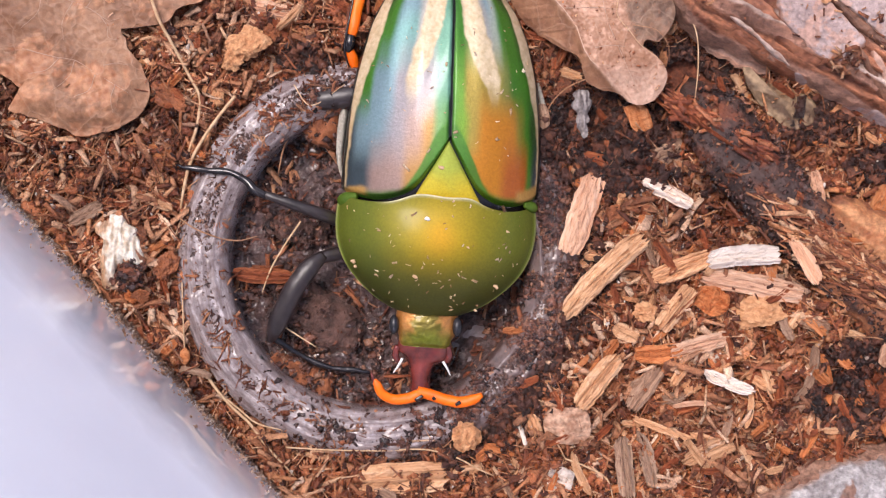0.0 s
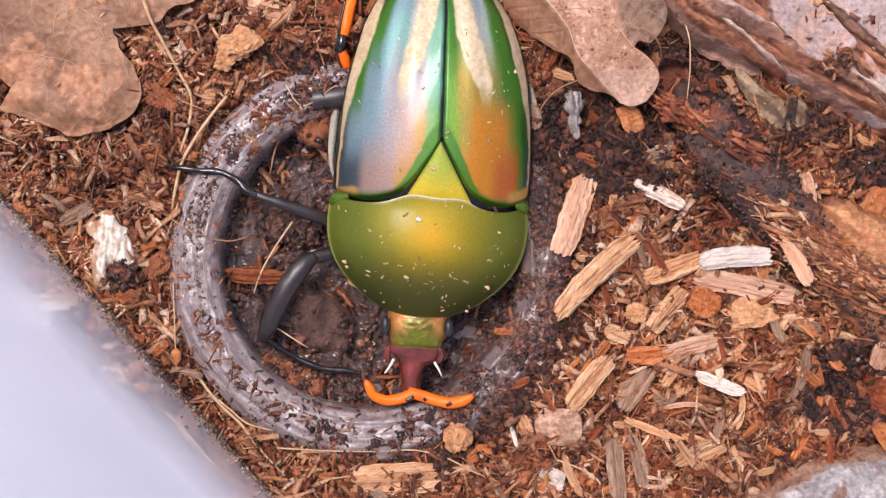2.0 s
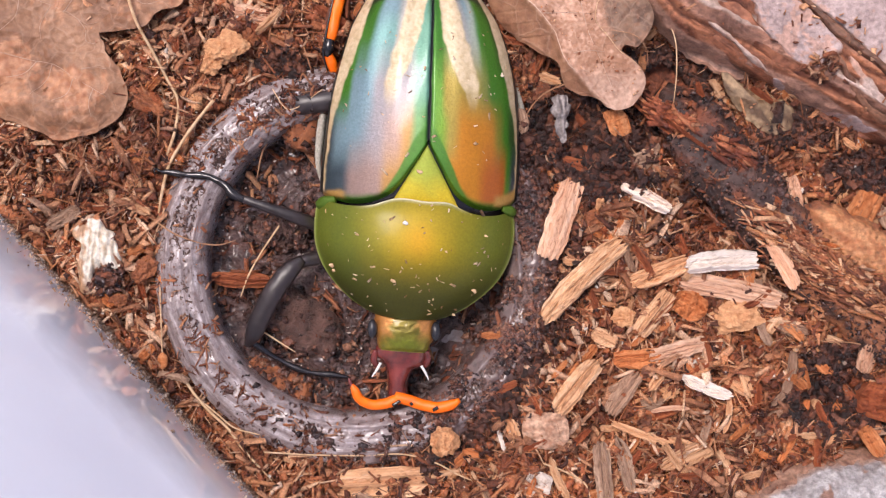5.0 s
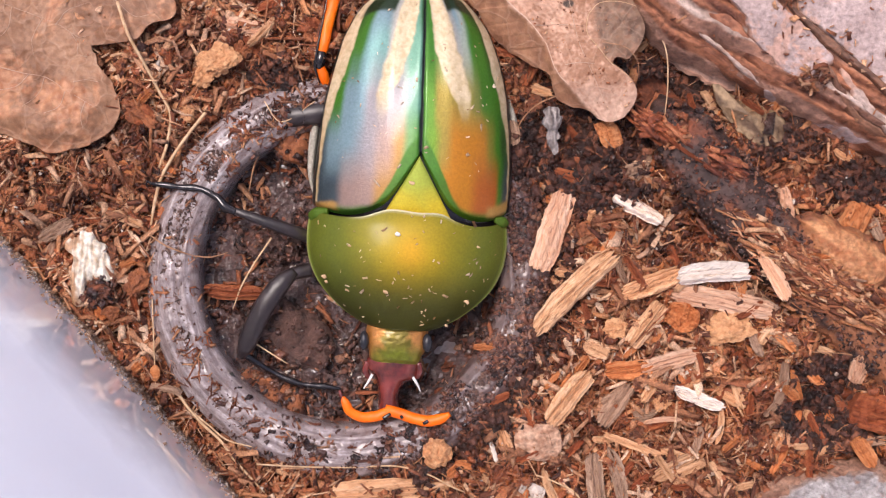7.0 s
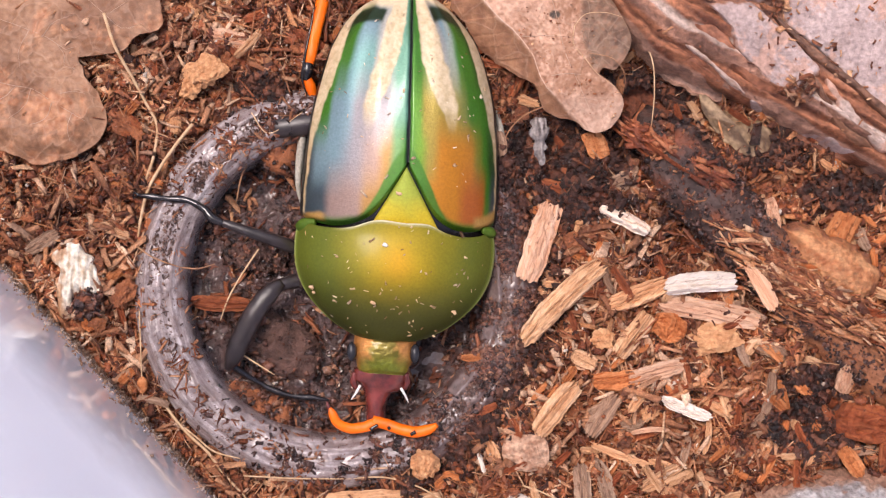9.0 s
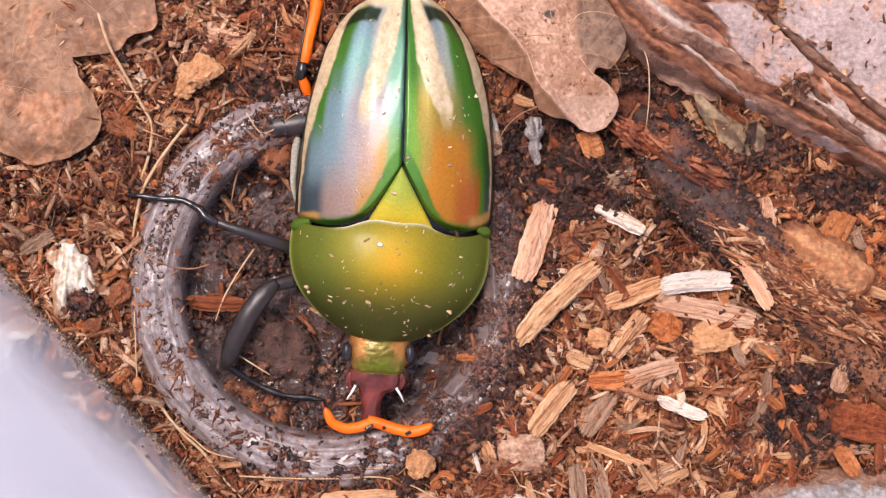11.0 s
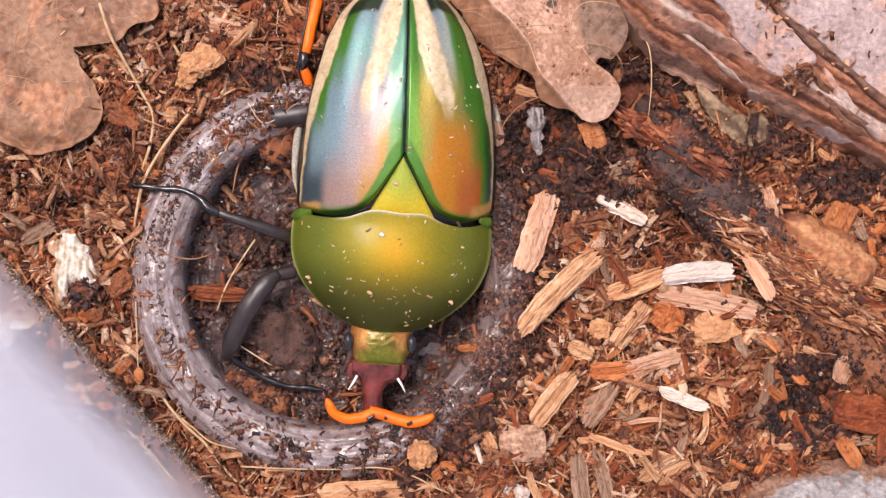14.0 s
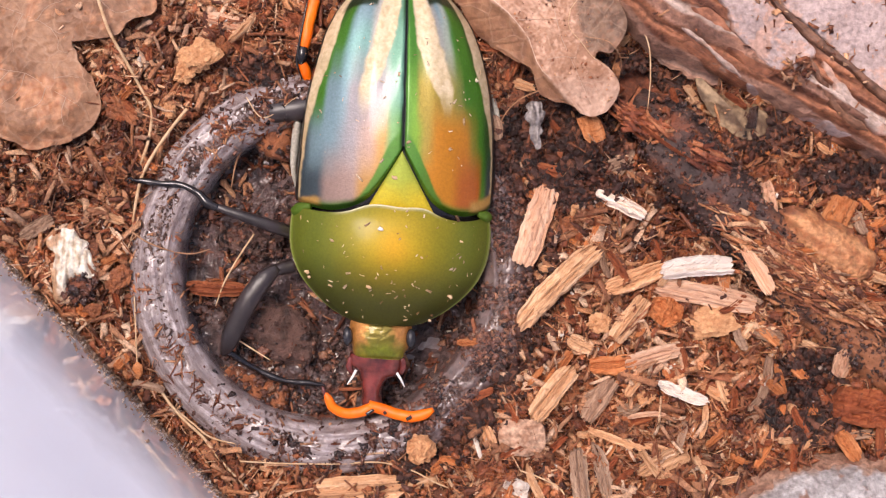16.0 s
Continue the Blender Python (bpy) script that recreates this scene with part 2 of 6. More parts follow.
def box_material():
    """Milky plastic of the box: shiny, and clearer where it is wet above the soil."""
    n = Nodes("milky_plastic")
    col = n.ramp(n.noise(30, 4, 0.5), [(0.35, (0.86, 0.85, 0.87)), (0.65, (0.93, 0.92, 0.93))])
    n.bump(n.noise(900, 3, 0.5), 0.05, 0.1)
    n.finish(col, 0.09, spec=0.5)
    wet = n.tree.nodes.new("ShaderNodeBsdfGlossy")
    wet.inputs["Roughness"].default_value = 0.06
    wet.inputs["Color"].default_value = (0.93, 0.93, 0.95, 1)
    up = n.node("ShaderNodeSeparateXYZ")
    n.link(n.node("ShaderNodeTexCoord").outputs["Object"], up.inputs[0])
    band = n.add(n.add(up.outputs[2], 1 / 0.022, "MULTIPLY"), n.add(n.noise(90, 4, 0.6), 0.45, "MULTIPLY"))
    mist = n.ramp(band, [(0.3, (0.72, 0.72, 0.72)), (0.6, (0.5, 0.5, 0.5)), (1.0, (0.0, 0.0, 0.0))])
    thin = n.tree.nodes.new("ShaderNodeBsdfTranslucent")
    n.link(col, thin.inputs["Color"])
    both = n.tree.nodes.new("ShaderNodeMixShader")
    both.inputs[0].default_value = 0.62
    n.link(n.bsdf.outputs[0], both.inputs[1])
    n.link(thin.outputs[0], both.inputs[2])
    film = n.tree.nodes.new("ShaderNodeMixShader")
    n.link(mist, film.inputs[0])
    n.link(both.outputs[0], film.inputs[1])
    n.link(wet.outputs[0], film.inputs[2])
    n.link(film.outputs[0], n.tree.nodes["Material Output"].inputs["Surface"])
    return n.mat


m_ring, m_box = ring_material(), box_material()
m_table = plain("white_table", (0.78, 0.77, 0.80), (0.86, 0.85, 0.87), 20, 0.5, bump=0.05)


# ---- building helpers (millimetres) ----
def mesh_of(name, verts, faces, material, smooth=True, marking=None):
    me = bpy.data.meshes.new(name)
    me.from_pydata([tuple(c * MM for c in v) for v in verts], [], faces)
    me.materials.append(material)
    if smooth:
        me.polygons.foreach_set("use_smooth", [True] * len(me.polygons))
    if marking is not None:
        a = me.color_attributes.new("marking", "FLOAT_COLOR", "POINT")
        a.data.foreach_set("color", np.array([tuple(c) if len(c) == 4 else (*c, 1.0) for c in marking], dtype=np.float32).ravel())
    me.update()
    return me


def part(name, verts, faces, material, parent=None, label="", smooth=True, marking=None, base=None):
    """One mesh object; base: its origin, in mm. Under a parent the verts stay in the parent's plan."""
    o = base or (0, 0, 0)
    ob = new(name, mesh_of(name, [(v[0] - o[0], v[1] - o[1], v[2] - o[2]) for v in verts], faces, material, smooth, marking))
    ob.location = [c * MM for c in o]
    if parent is not None:
        ob.parent = parent
        ob.matrix_parent_inverse = Matrix.Translation(-parent.location)
    return tagged(ob, label)


def empty(name, base):
    ob = new(name)
    ob.location = [c * MM for c in base]
    return ob


def nz(x, y, z=0.0, scale=1.0):
    return noise.noise((x / scale, y / scale, z / scale))


SLOPES = {}


def hermite(xs, ys, x):
    """A smooth curve through (xs, ys), held at its ends."""
    key = (tuple(xs), tuple(ys))
    if key not in SLOPES:
        p, q = [float(v) for v in xs], [float(v) for v in ys]
        if p[0] > p[-1]:
            p, q = p[::-1], q[::-1]
        SLOPES[key] = (p, q, [float(v) for v in np.gradient(q, p)])
    p, q, d = SLOPES[key]
    x = min(max(x, p[0]), p[-1])
    k = 0
    while k < len(p) - 2 and p[k + 1] <= x:
        k += 1
    h = p[k + 1] - p[k]
    u = (x - p[k]) / h
    return (2 * u**3 - 3 * u**2 + 1) * q[k] + (u**3 - 2 * u**2 + u) * h * d[k] + (3 * u**2 - 2 * u**3) * q[k + 1] + (u**3 - u**2) * h * d[k + 1]


def step(a, b, x):
    u = min(max((x - a) / (b - a), 0.0), 1.0)
    return u * u * (3 - 2 * u)


def mixed(a, b, u):
    """Like blend, for markings with a metallic share."""
    return tuple(p + (q - p) * u for p, q in zip(a if len(a) == 4 else (*a, 1.0), b if len(b) == 4 else (*b, 1.0)))


def blend(a, b, u):
    return tuple(p + (q - p) * u for p, q in zip(a, b))


def grid_faces(rows, cols, closed=False, flip=False):
    out = []
    for i in range(rows - 1):
        for j in range(cols if closed else cols - 1):
            k = (j + 1) % cols
            f = (i * cols + j, i * cols + k, (i + 1) * cols + k, (i + 1) * cols + j)
            out.append(f[::-1] if flip else f)
    return out


def path_points(points, n):
    """n points on a smooth line through the given ones."""
    p = np.array(points, float)
    u = np.concatenate([[0], np.cumsum(np.linalg.norm(np.diff(p, axis=0), axis=1))])
    at = np.linspace(0, u[-1], n)
    if len(p) < 3:
        return np.stack([np.interp(at, u, p[:, k]) for k in range(p.shape[1])], 1)
    return np.array([[hermite(u, p[:, k], a) for k in range(p.shape[1])] for a in at])


def tube(points, radii, n=24, sides=10, flat=1.0):
    """A tube along points with radii at them, closed at both ends; flat: its height against its width."""
    q = path_points([(*p, r) for p, r in zip(points, radii)], n)
    verts = []
    for i in range(n):
        d = Vector(q[min(i + 1, n - 1)][:3] - q[max(i - 1, 0)][:3]).normalized()
        side = d.cross(Vector((0, 0, 1)))
        side = side.normalized() if side.length > 0.05 else Vector((1, 0, 0))
        up = side.cross(d)
        for k in range(sides):
            a = 2 * math.pi * k / sides
            verts.append(tuple(Vector(q[i][:3]) + (side * math.cos(a) + up * math.sin(a) * flat) * q[i][3]))
    faces = grid_faces(n, sides, True)
    return verts, faces + [tuple(range(sides))[::-1], tuple((n - 1) * sides + k for k in range(sides))]


WALL_A, WALL_B = [(-35.28, 5.35), (-12.42, -19.84)]           # foot of the near wall of the box


def wall_side(x, y):
    """How far a place lies inside the near wall, in mm."""
    dx, dy = WALL_B[0] - WALL_A[0], WALL_B[1] - WALL_A[1]
    return ((y - WALL_A[1]) * dx - (x - WALL_A[0]) * dy) / math.hypot(dx, dy)


PITS = [(22.23, 14.8, 2.4, 1.5), (12.51, 10.04, 2.6, 1.3), (25.02, -14.71, 1.8, 1.0), (32.22, 8.59, 2.0, 1.0)]      # hollows: x, y, reach, depth


def ground_z(x, y):
    z = 0.7 * nz(x, y, 3.1, 7.0) + 0.95 * nz(x, y, 9.0, 2.6) + 0.6 * nz(x, y, 5.0, 1.1) + 0.2 * nz(x, y, 6.0, 0.45)
    for px, py, wide, deep in PITS:
        z -= deep * math.exp(-((x - px) ** 2 + (y - py) ** 2) / wide**2)
    r = math.hypot(x - RX, y - RY)
    cup = 1 - step(11.6, 12.6, r)
    z += -0.5 * step(18.5, 16.0, r)
    return z * (1 - 0.5 * cup) - 2.8 * cup


# ---- the box and its soil ----
def soil_ground():
    xs = np.concatenate([np.linspace(-62, -41, 30), np.linspace(-40, 43, 600), np.linspace(44, 82, 40)])
    ys = np.concatenate([np.linspace(-62, -24, 40), np.linspace(-23, 26, 360), np.linspace(27, 70, 40)])
    verts = [(x, y, ground_z(x, y)) for y in ys for x in xs]
    keep = [wall_side(v[0], v[1]) > -0.6 for v in verts]
    faces = [f for f in grid_faces(len(ys), len(xs)) if all(keep[i] for i in f)]
    tagged(part("ground", verts, faces, m_soil), "dark brown damp coir soil filling the plastic box", "soil", kind="structure")


def box():
    d = np.array(WALL_B) - np.array(WALL_A)
    d = d / np.linalg.norm(d)
    inward = np.array((-d[1], d[0]))
    mid = (np.array(WALL_A) + np.array(WALL_B)) / 2
    a0, a1, b1 = -75.0, 75.0, 118.0

    def wall(name, p, q, out):
        verts = []
        for s, z in ((0.7, -9.0), (0.9, 0.0), (2.6, 58.0), (4.2, 58.4), (4.2, 57.0), (2.4, 0.0), (2.2, -9.0)):
            for e in (p, q):
                c = mid + d * e[0] + inward * e[1] + np.array(out) * (s - 0.9)
                verts.append((c[0], c[1], z))
        n = 7
        faces = [(2 * i, 2 * i + 1, 2 * ((i + 1) % n) + 1, 2 * ((i + 1) % n)) for i in range(n)]
        faces += [tuple(range(0, 14, 2)), tuple(range(1, 14, 2))[::-1]]
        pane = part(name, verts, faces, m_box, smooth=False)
        pane.visible_shadow = False
        tagged(pane, "milky clear plastic side of the rearing box", "box wall", kind="structure")

    wall("wall_near", (a0, 0), (a1, 0), -inward)
    wall("wall_far", (a0, b1), (a1, b1), inward)
    wall("wall_west", (a0, 0), (a0, b1), -d)
    wall("wall_east", (a1, 0), (a1, b1), d)
    verts = [(*(mid + d * a + inward * b), z) for z in (-9.0, -10.5) for a, b in ((a0 - 3, -3), (a1 + 3, -3), (a1 + 3, b1 + 3), (a0 - 3, b1 + 3))]
    faces = [(0, 1, 2, 3), (7, 6, 5, 4)] + [(k, 4 + k, 4 + (k + 1) % 4, (k + 1) % 4) for k in range(4)]
    tagged(part("floor", verts, faces, m_box, smooth=False), "milky plastic bottom of the rearing box", "box floor", kind="structure")
    s = 900.0
    verts = [(x, y, z) for z in (-10.6, -40.0) for x, y in ((-s, -s), (s, -s), (s, s), (-s, s))]
    tagged(part("table", verts, faces, m_table, smooth=False), "plain white tabletop under the plastic box", "table", kind="structure")


def cup_mud():
    verts = [(RX, RY, ground_z(RX, RY) + 0.2)]
    nr, na = 90, 240
    for i in range(1, nr):
        for k in range(na):
            r, a = 12.2 * i / (nr - 1), 2 * math.pi * k / na
            x, y = RX + r * math.cos(a), RY + r * math.sin(a)
            verts.append((x, y, ground_z(x, y) * step(12.3, 11.0, r) - 2.9 * step(11.0, 12.3, r) + 0.2 + 0.45 * nz(x, y, 12, 1.3) + 0.25 * nz(x, y, 14, 0.5)))
    faces = [(0, 1 + k, 1 + (k + 1) % na) for k in range(na)]
    faces += [(1 + (i - 1) * na + k, 1 + i * na + k, 1 + i * na + (k + 1) % na, 1 + (i - 1) * na + (k + 1) % na) for i in range(1, nr - 1) for k in range(na)]
    tagged(part("wet_mud", verts, faces, m_cupsoil), "dark brown wet mud in the feeding cup", "mud", kind="structure")


soil_ground()
cup_mud()
box()


# ---- loose bits ----
def turns(n, rng, tilt, heading=None):
    """n turning matrices: any heading or about the one given, tilted by about that many radians."""
    a, b, c = rng.uniform(0, 2 * math.pi, n) if heading is None else rng.normal(heading, 0.35, n), rng.normal(0, tilt, n), rng.normal(0, tilt, n)
    ca, sa, cb, sb, cc, sc = np.cos(a), np.sin(a), np.cos(b), np.sin(b), np.cos(c), np.sin(c)
    o, l = np.zeros(n), np.ones(n)
    rz = np.stack([ca, -sa, o, sa, ca, o, o, o, l], 1).reshape(n, 3, 3)
    ry = np.stack([cb, o, sb, o, l, o, -sb, o, cb], 1).reshape(n, 3, 3)
    rx = np.stack([l, o, o, o, cc, -sc, o, sc, cc], 1).reshape(n, 3, 3)
    return rz @ ry @ rx


def scatter(name, places, sizes, material, rng, tilt=0.45, sections=3, label="", category="", rag=0.22, smooth=True, heading=None):
    """Many ragged slivers as one sheet of stuff: places n x 3, sizes n x 3 (length, width, thickness)."""
    n = len(places)
    ring = np.array([(-1, -1), (1, -1), (1, 1), (-1, 1)], float) / 2
    t = np.linspace(-0.5, 0.5, sections)
    base = np.array([(u, *r) for u in t for r in ring])
    v = np.repeat(base[None], n, 0) + rng.normal(0, rag, (n, len(base), 3)) * np.array((0.35, 0.8, 0.8))
    bend = rng.normal(0, 0.25, (n, 1))
    v[:, :, 1] += bend * (v[:, :, 0] ** 2) * 3
    v = v * sizes[:, None, :]
    v = np.einsum("nij,nkj->nki", turns(n, rng, tilt, heading), v) + places[:, None, :]
    f = []
    for i in range(sections - 1):
        for j in range(4):
            f.append((4 * i + j, 4 * i + (j + 1) % 4, 4 * i + 4 + (j + 1) % 4, 4 * i + 4 + j))
    f += [(3, 2, 1, 0), tuple(4 * (sections - 1) + j for j in range(4))]
    f = np.array(f)
    faces = (f[None] + (np.arange(n) * len(base))[:, None, None]).reshape(-1, 4)
    me = bpy.data.meshes.new(name)
    me.from_pydata((v.reshape(-1, 3) * MM), [], faces.tolist())
    me.materials.append(material)
    if smooth:
        me.polygons.foreach_set("use_smooth", [True] * len(me.polygons))
    ob = new(name, me)
    return tagged(ob, label, category, kind="stuff")


def spots(n, rng, where, lift=0.1):
    out = []
    while len(out) < n:
        for x, y in zip(rng.uniform(-40, 43, 4000).tolist(), rng.uniform(-23, 26, 4000).tolist()):
            if wall_side(x, y) > 0.25 and where(x, y, rng):
                out.append((x, y, ground_z(x, y) + lift))
    return np.array(out[:n])


def cup_r(x, y):
    return math.hypot(x - RX, y - RY)


STICK = [(19.37, 13.17, -0.6), (21.31, 10.3, 1), (24.28, 6.27, 1.3), (27.86, 2.49, 1.2), (31.95, -1.29, 0.9), (36.58, -5.34, 0.4), (40.77, -8.96, 0)]
STICK_LINE = path_points(STICK, 60)


def stick_gap(x, y):
    if x < 14 or y > 16 or y < -14:
        return 99.0
    return float(np.min(np.hypot(STICK_LINE[:, 0] - x, STICK_LINE[:, 1] - y)))


# damp peat and shaded hollows, both laid as dark crumbs: middle and half widths
DAMP_SHADE = [(13.0, 8.5, 6.5, 5.0), (20.3, 14.6, 4.6, 3.4), (29.5, 10.2, 4.0, 1.8), (36.0, 6.5, 4.0, 2.0), (33.5, -8.6, 3.4, 1.8), (33.0, -12.5, 5.0, 2.4), (-11.0, 15.2, 2.2, 1.2)]


def damp(x, y):
    """Over 1 inside one of the dark damp and shaded places."""
    return max(1.6 - ((x - a) / w) ** 2 - ((y - b) / h) ** 2 for a, b, w, h in DAMP_SHADE) + 0.7 * nz(x, y, 44, 1.6)


def patch(x, y, rng):
    """Outside the cup; thinner in the dark damp and shaded places."""
    r = cup_r(x, y)
    if damp(x, y) > 1.0 and rng.random() < 0.75:
        return False
    if stick_gap(x, y) < 2.7:
        return rng.random() < 0.02
    return r > 15.6 or (r > 12 and rng.random() < 0.12)


def sizes(n, rng, length, width, thick, spread=0.45):
    k = np.exp(np.clip(rng.normal(0, spread, (n, 1)), -1.0, 0.75))
    return np.concatenate([np.full((n, 1), length), np.full((n, 1), width), np.full((n, 1), thick)], 1) * k * np.exp(rng.normal(0, 0.3, (n, 3)))


def loose_soil():
    rng = np.random.default_rng(4)
    n = 46000
    p = spots(n, rng, patch)
    p[:, 2] += rng.uniform(-0.1, 0.3, n)
    scatter("fine_crumbs", p, sizes(n, rng, 0.30, 0.19, 0.16), m_crumb, rng, 0.7, 3, "fine red-brown coir dust and crumbs on the soil", "soil crumbs", 0.3)
    n = 10000
    p = spots(n, rng, patch)
    p[:, 2] += rng.uniform(-0.1, 0.45, n)
    scatter("soil_crumbs", p, sizes(n, rng, 0.58, 0.22, 0.18), m_crumb, rng, 0.7, 4, "crumbly red-brown coir and bark crumbs on the soil", "soil crumbs")
    n = 4400
    p = spots(n, rng, patch)
    p[:, 2] += rng.uniform(0.1, 0.6, n)
    scatter("wood_shreds", p, sizes(n, rng, 1.2, 0.16, 0.1), m_shred, rng, 0.3, 4, "orange-brown and tan shreds of wood over the soil", "wood shreds")
    n = 1700
    p = spots(n, rng, lambda x, y, r: (x < -10 or (6 < x < 30 and y < 4)) and cup_r(x, y) > 16.5 and stick_gap(x, y) > 3 and nz(x, y, 77, 4.0) + 0.3 * r.random() > 0)
    p[:, 2] += rng.uniform(0.3, 0.8, n)
    scatter("pale_shreds", p, sizes(n, rng, 1.1, 0.2, 0.1), m_palesh, rng, 0.3, 4, "pale tan shreds of wood strewn over the soil", "wood shreds")
    n = 11000
    p = spots(n, rng, patch)
    p[:, 2] += rng.uniform(0.15, 0.7, n)
    scatter("coir_fibres", p, sizes(n, rng, 1.15, 0.045, 0.045), m_shred, rng, 0.35, 4, "fine brown coir fibres lying on the soil", "fibres", 0.12)
    # dark crumbs: damp peat, and a stand-in for shade by leaf and bark
    n = 9000
    p = spots(n, rng, lambda x, y, r: (damp(x, y) > r.uniform(0.6, 1.0) and stick_gap(x, y) > 2.0)
              or (15.4 < cup_r(x, y) < r.uniform(16, 18.5) and x > RX + 5 and y < RY + 8))
    p[:, 2] += rng.uniform(0.2, 0.7, n)
    scatter("damp_crumbs", p, sizes(n, rng, 0.42, 0.22, 0.17), m_damp_shade, rng, 0.5, 3, "dark damp peat crumbs beside the cup, also standing in for shade by leaf and bark", "soil crumbs", 0.3)
    # whitish crumbs added to imitate the sparkle of wet soil
    n = 1600
    p = spots(n, rng, lambda x, y, r: cup_r(x, y) > 16.2 or r.random() < 0.6)
    p[:, 2] += rng.uniform(0.35, 0.8, n)
    scatter("pale_specks", p, sizes(n, rng, 0.14, 0.08, 0.07), m_speck, rng, 0.5, 3, "tiny whitish specks standing in for wet glints on the soil", "specks", 0.3)
    n = 3600
    p = spots(n, rng, lambda x, y, r: cup_r(x, y) < 12.4 and nz(x, y, 8, 2.2) + 0.25 * r.random() > 0.0)
    p[:, 2] += rng.uniform(0, 0.3, n)
    scatter("wet_crumbs", p, sizes(n, rng, 0.32, 0.17, 0.14), m_wet, rng, 0.5, 3, "dark wet soil crumbs inside the feeding cup", "soil crumbs")
    n = 420
    p = spots(n, rng, lambda x, y, r: cup_r(x, y) < 12.2 and nz(x, y, 5, 3.0) > -0.1)
    p[:, 2] += rng.uniform(0.2, 0.6, n)
    scatter("cup_shreds", p, sizes(n, rng, 0.9, 0.13, 0.1), m_rusty, rng, 0.35, 4, "red-brown wet shreds inside the feeding cup", "wood shreds")


# ---- feeding cup ----
def rim_z(x, y):
    """Top of the rim at a place on it."""
    w = (cup_r(x, y) - RR) / 2.0
    return 0.95 - 0.9 * abs(w) ** 2.4


def feeding_cup():
    cup = empty("feeding_cup", (RX, RY, -3.4))
    tagged(cup, "round grey plastic feeding cup smeared with soil, sunk in the ground", "feeding cup")
    prof = [(-2.05, -3.4), (-2.05, -1.2), (-2.0, -0.1), (-1.75, 0.45), (-1.3, 0.75), (-1.0, 0.95), (-0.75, 0.9), (-0.2, 0.98), (0.3, 1.0), (0.75, 0.92),
            (0.95, 0.98), (1.25, 0.78), (1.6, 0.5), (1.75, 0.42), (2.0, 0.15), (2.12, -0.3), (2.05, -1.2), (1.6, -1.6)]
    prof = [tuple(q) for q in path_points(prof, 70)]
    n = 420
    verts = []
    for i in range(n):
        a = 2 * math.pi * i / n
        for r, z in prof:
            k = RR + r + 0.06 * nz(math.cos(a) * 9, math.sin(a) * 9, r, 1.0)
            x, y = RX + k * math.cos(a), RY + k * math.sin(a)
            top = step(-0.6, 0.3, z)
            crust = max(0.0, nz(x, y, 3, 1.6) + 0.5 * nz(x, y, 4, 0.5)) * 0.22 + 0.05 * nz(x, y, 8, 0.28) + 0.09 * nz(r * 4.0, a * 9.0, 2)
            verts.append((x, y, z + 0.08 * nz(math.cos(a) * 6, math.sin(a) * 6, 4, 1.0) + top * crust))
    m = len(prof)
    faces = [(i * m + j, ((i + 1) % n) * m + j, ((i + 1) % n) * m + j + 1, i * m + j + 1) for i in range(n) for j in range(m - 1)]
    part("rim", verts, faces, m_ring, cup)
    verts = [(RX, RY, -3.4)] + [(RX + 12.1 * math.cos(2 * math.pi * i / 60), RY + 12.1 * math.sin(2 * math.pi * i / 60), -3.4) for i in range(60)]
    part("bottom", verts, [(0, 1 + i, 1 + (i + 1) % 60) for i in range(60)], m_ring, cup)
    rng = np.random.default_rng(11)
    pts, big = [], []
    while len(pts) < 12000:
        a, r = rng.uniform(0, 2 * math.pi), RR + rng.normal(0, 1.0)
        x, y = RX + r * math.cos(a), RY + r * math.sin(a)
        cover = 0.3 + 0.9 * max(0.0, math.cos(a - math.radians(0))) + 0.9 * max(0.0, math.cos(a - math.radians(118))) ** 2
        if abs(r - RR) < 1.95 and rng.random() < cover and nz(x, y, 2, 1.5) + 0.6 * cover > 0.0:
            pts.append((x, y, rim_z(x, y) + 0.03))
    pts = np.array(pts)
    scatter("rim_soil", pts, sizes(len(pts), rng, 0.17, 0.065, 0.055), m_rimsoil, rng, 0.25, 3, "dark brown soil stuck on the cup's rim", "soil crumbs")
    pts = []
    while len(pts) < 6500:
        a, r = rng.normal(0.0, 0.85), RR + rng.uniform(-1.95, 2.5)
        x, y = RX + r * math.cos(a), RY + r * math.sin(a)
        if nz(x, y, 22, 1.8) + 0.3 * nz(x, y, 23, 0.5) + 0.1 * (r - RR) > -0.08:
            pts.append((x, y, rim_z(x, y) + rng.uniform(0.0, 0.15)))
    pts = np.array(pts)
    scatter("rim_mud", pts, sizes(len(pts), rng, 0.3, 0.16, 0.12), m_wet, rng, 0.4, 3, "clumps of wet peat smeared over the cup's rim", "soil crumbs", 0.3)
    pts = []
    while len(pts) < 700:
        a, r = rng.choice((rng.normal(2.05, 0.32), rng.normal(2.9, 0.5), rng.uniform(3.2, 5.0))), RR + rng.uniform(-1.9, 1.9)
        x, y = RX + r * math.cos(a), RY + r * math.sin(a)
        if nz(x, y, 26, 1.6) + 0.25 * nz(x, y, 27, 0.5) + 0.25 * step(2.5, 2.0, a) > 0.08:
            pts.append((x, y, rim_z(x, y) + rng.uniform(0.05, 0.2)))
    pts = np.array(pts)
    scatter("rim_fibres", pts, sizes(len(pts), rng, 0.55, 0.07, 0.06), m_rusty, rng, 0.25, 4, "red-brown fibres stuck on the cup's rim", "wood shreds", 0.15)


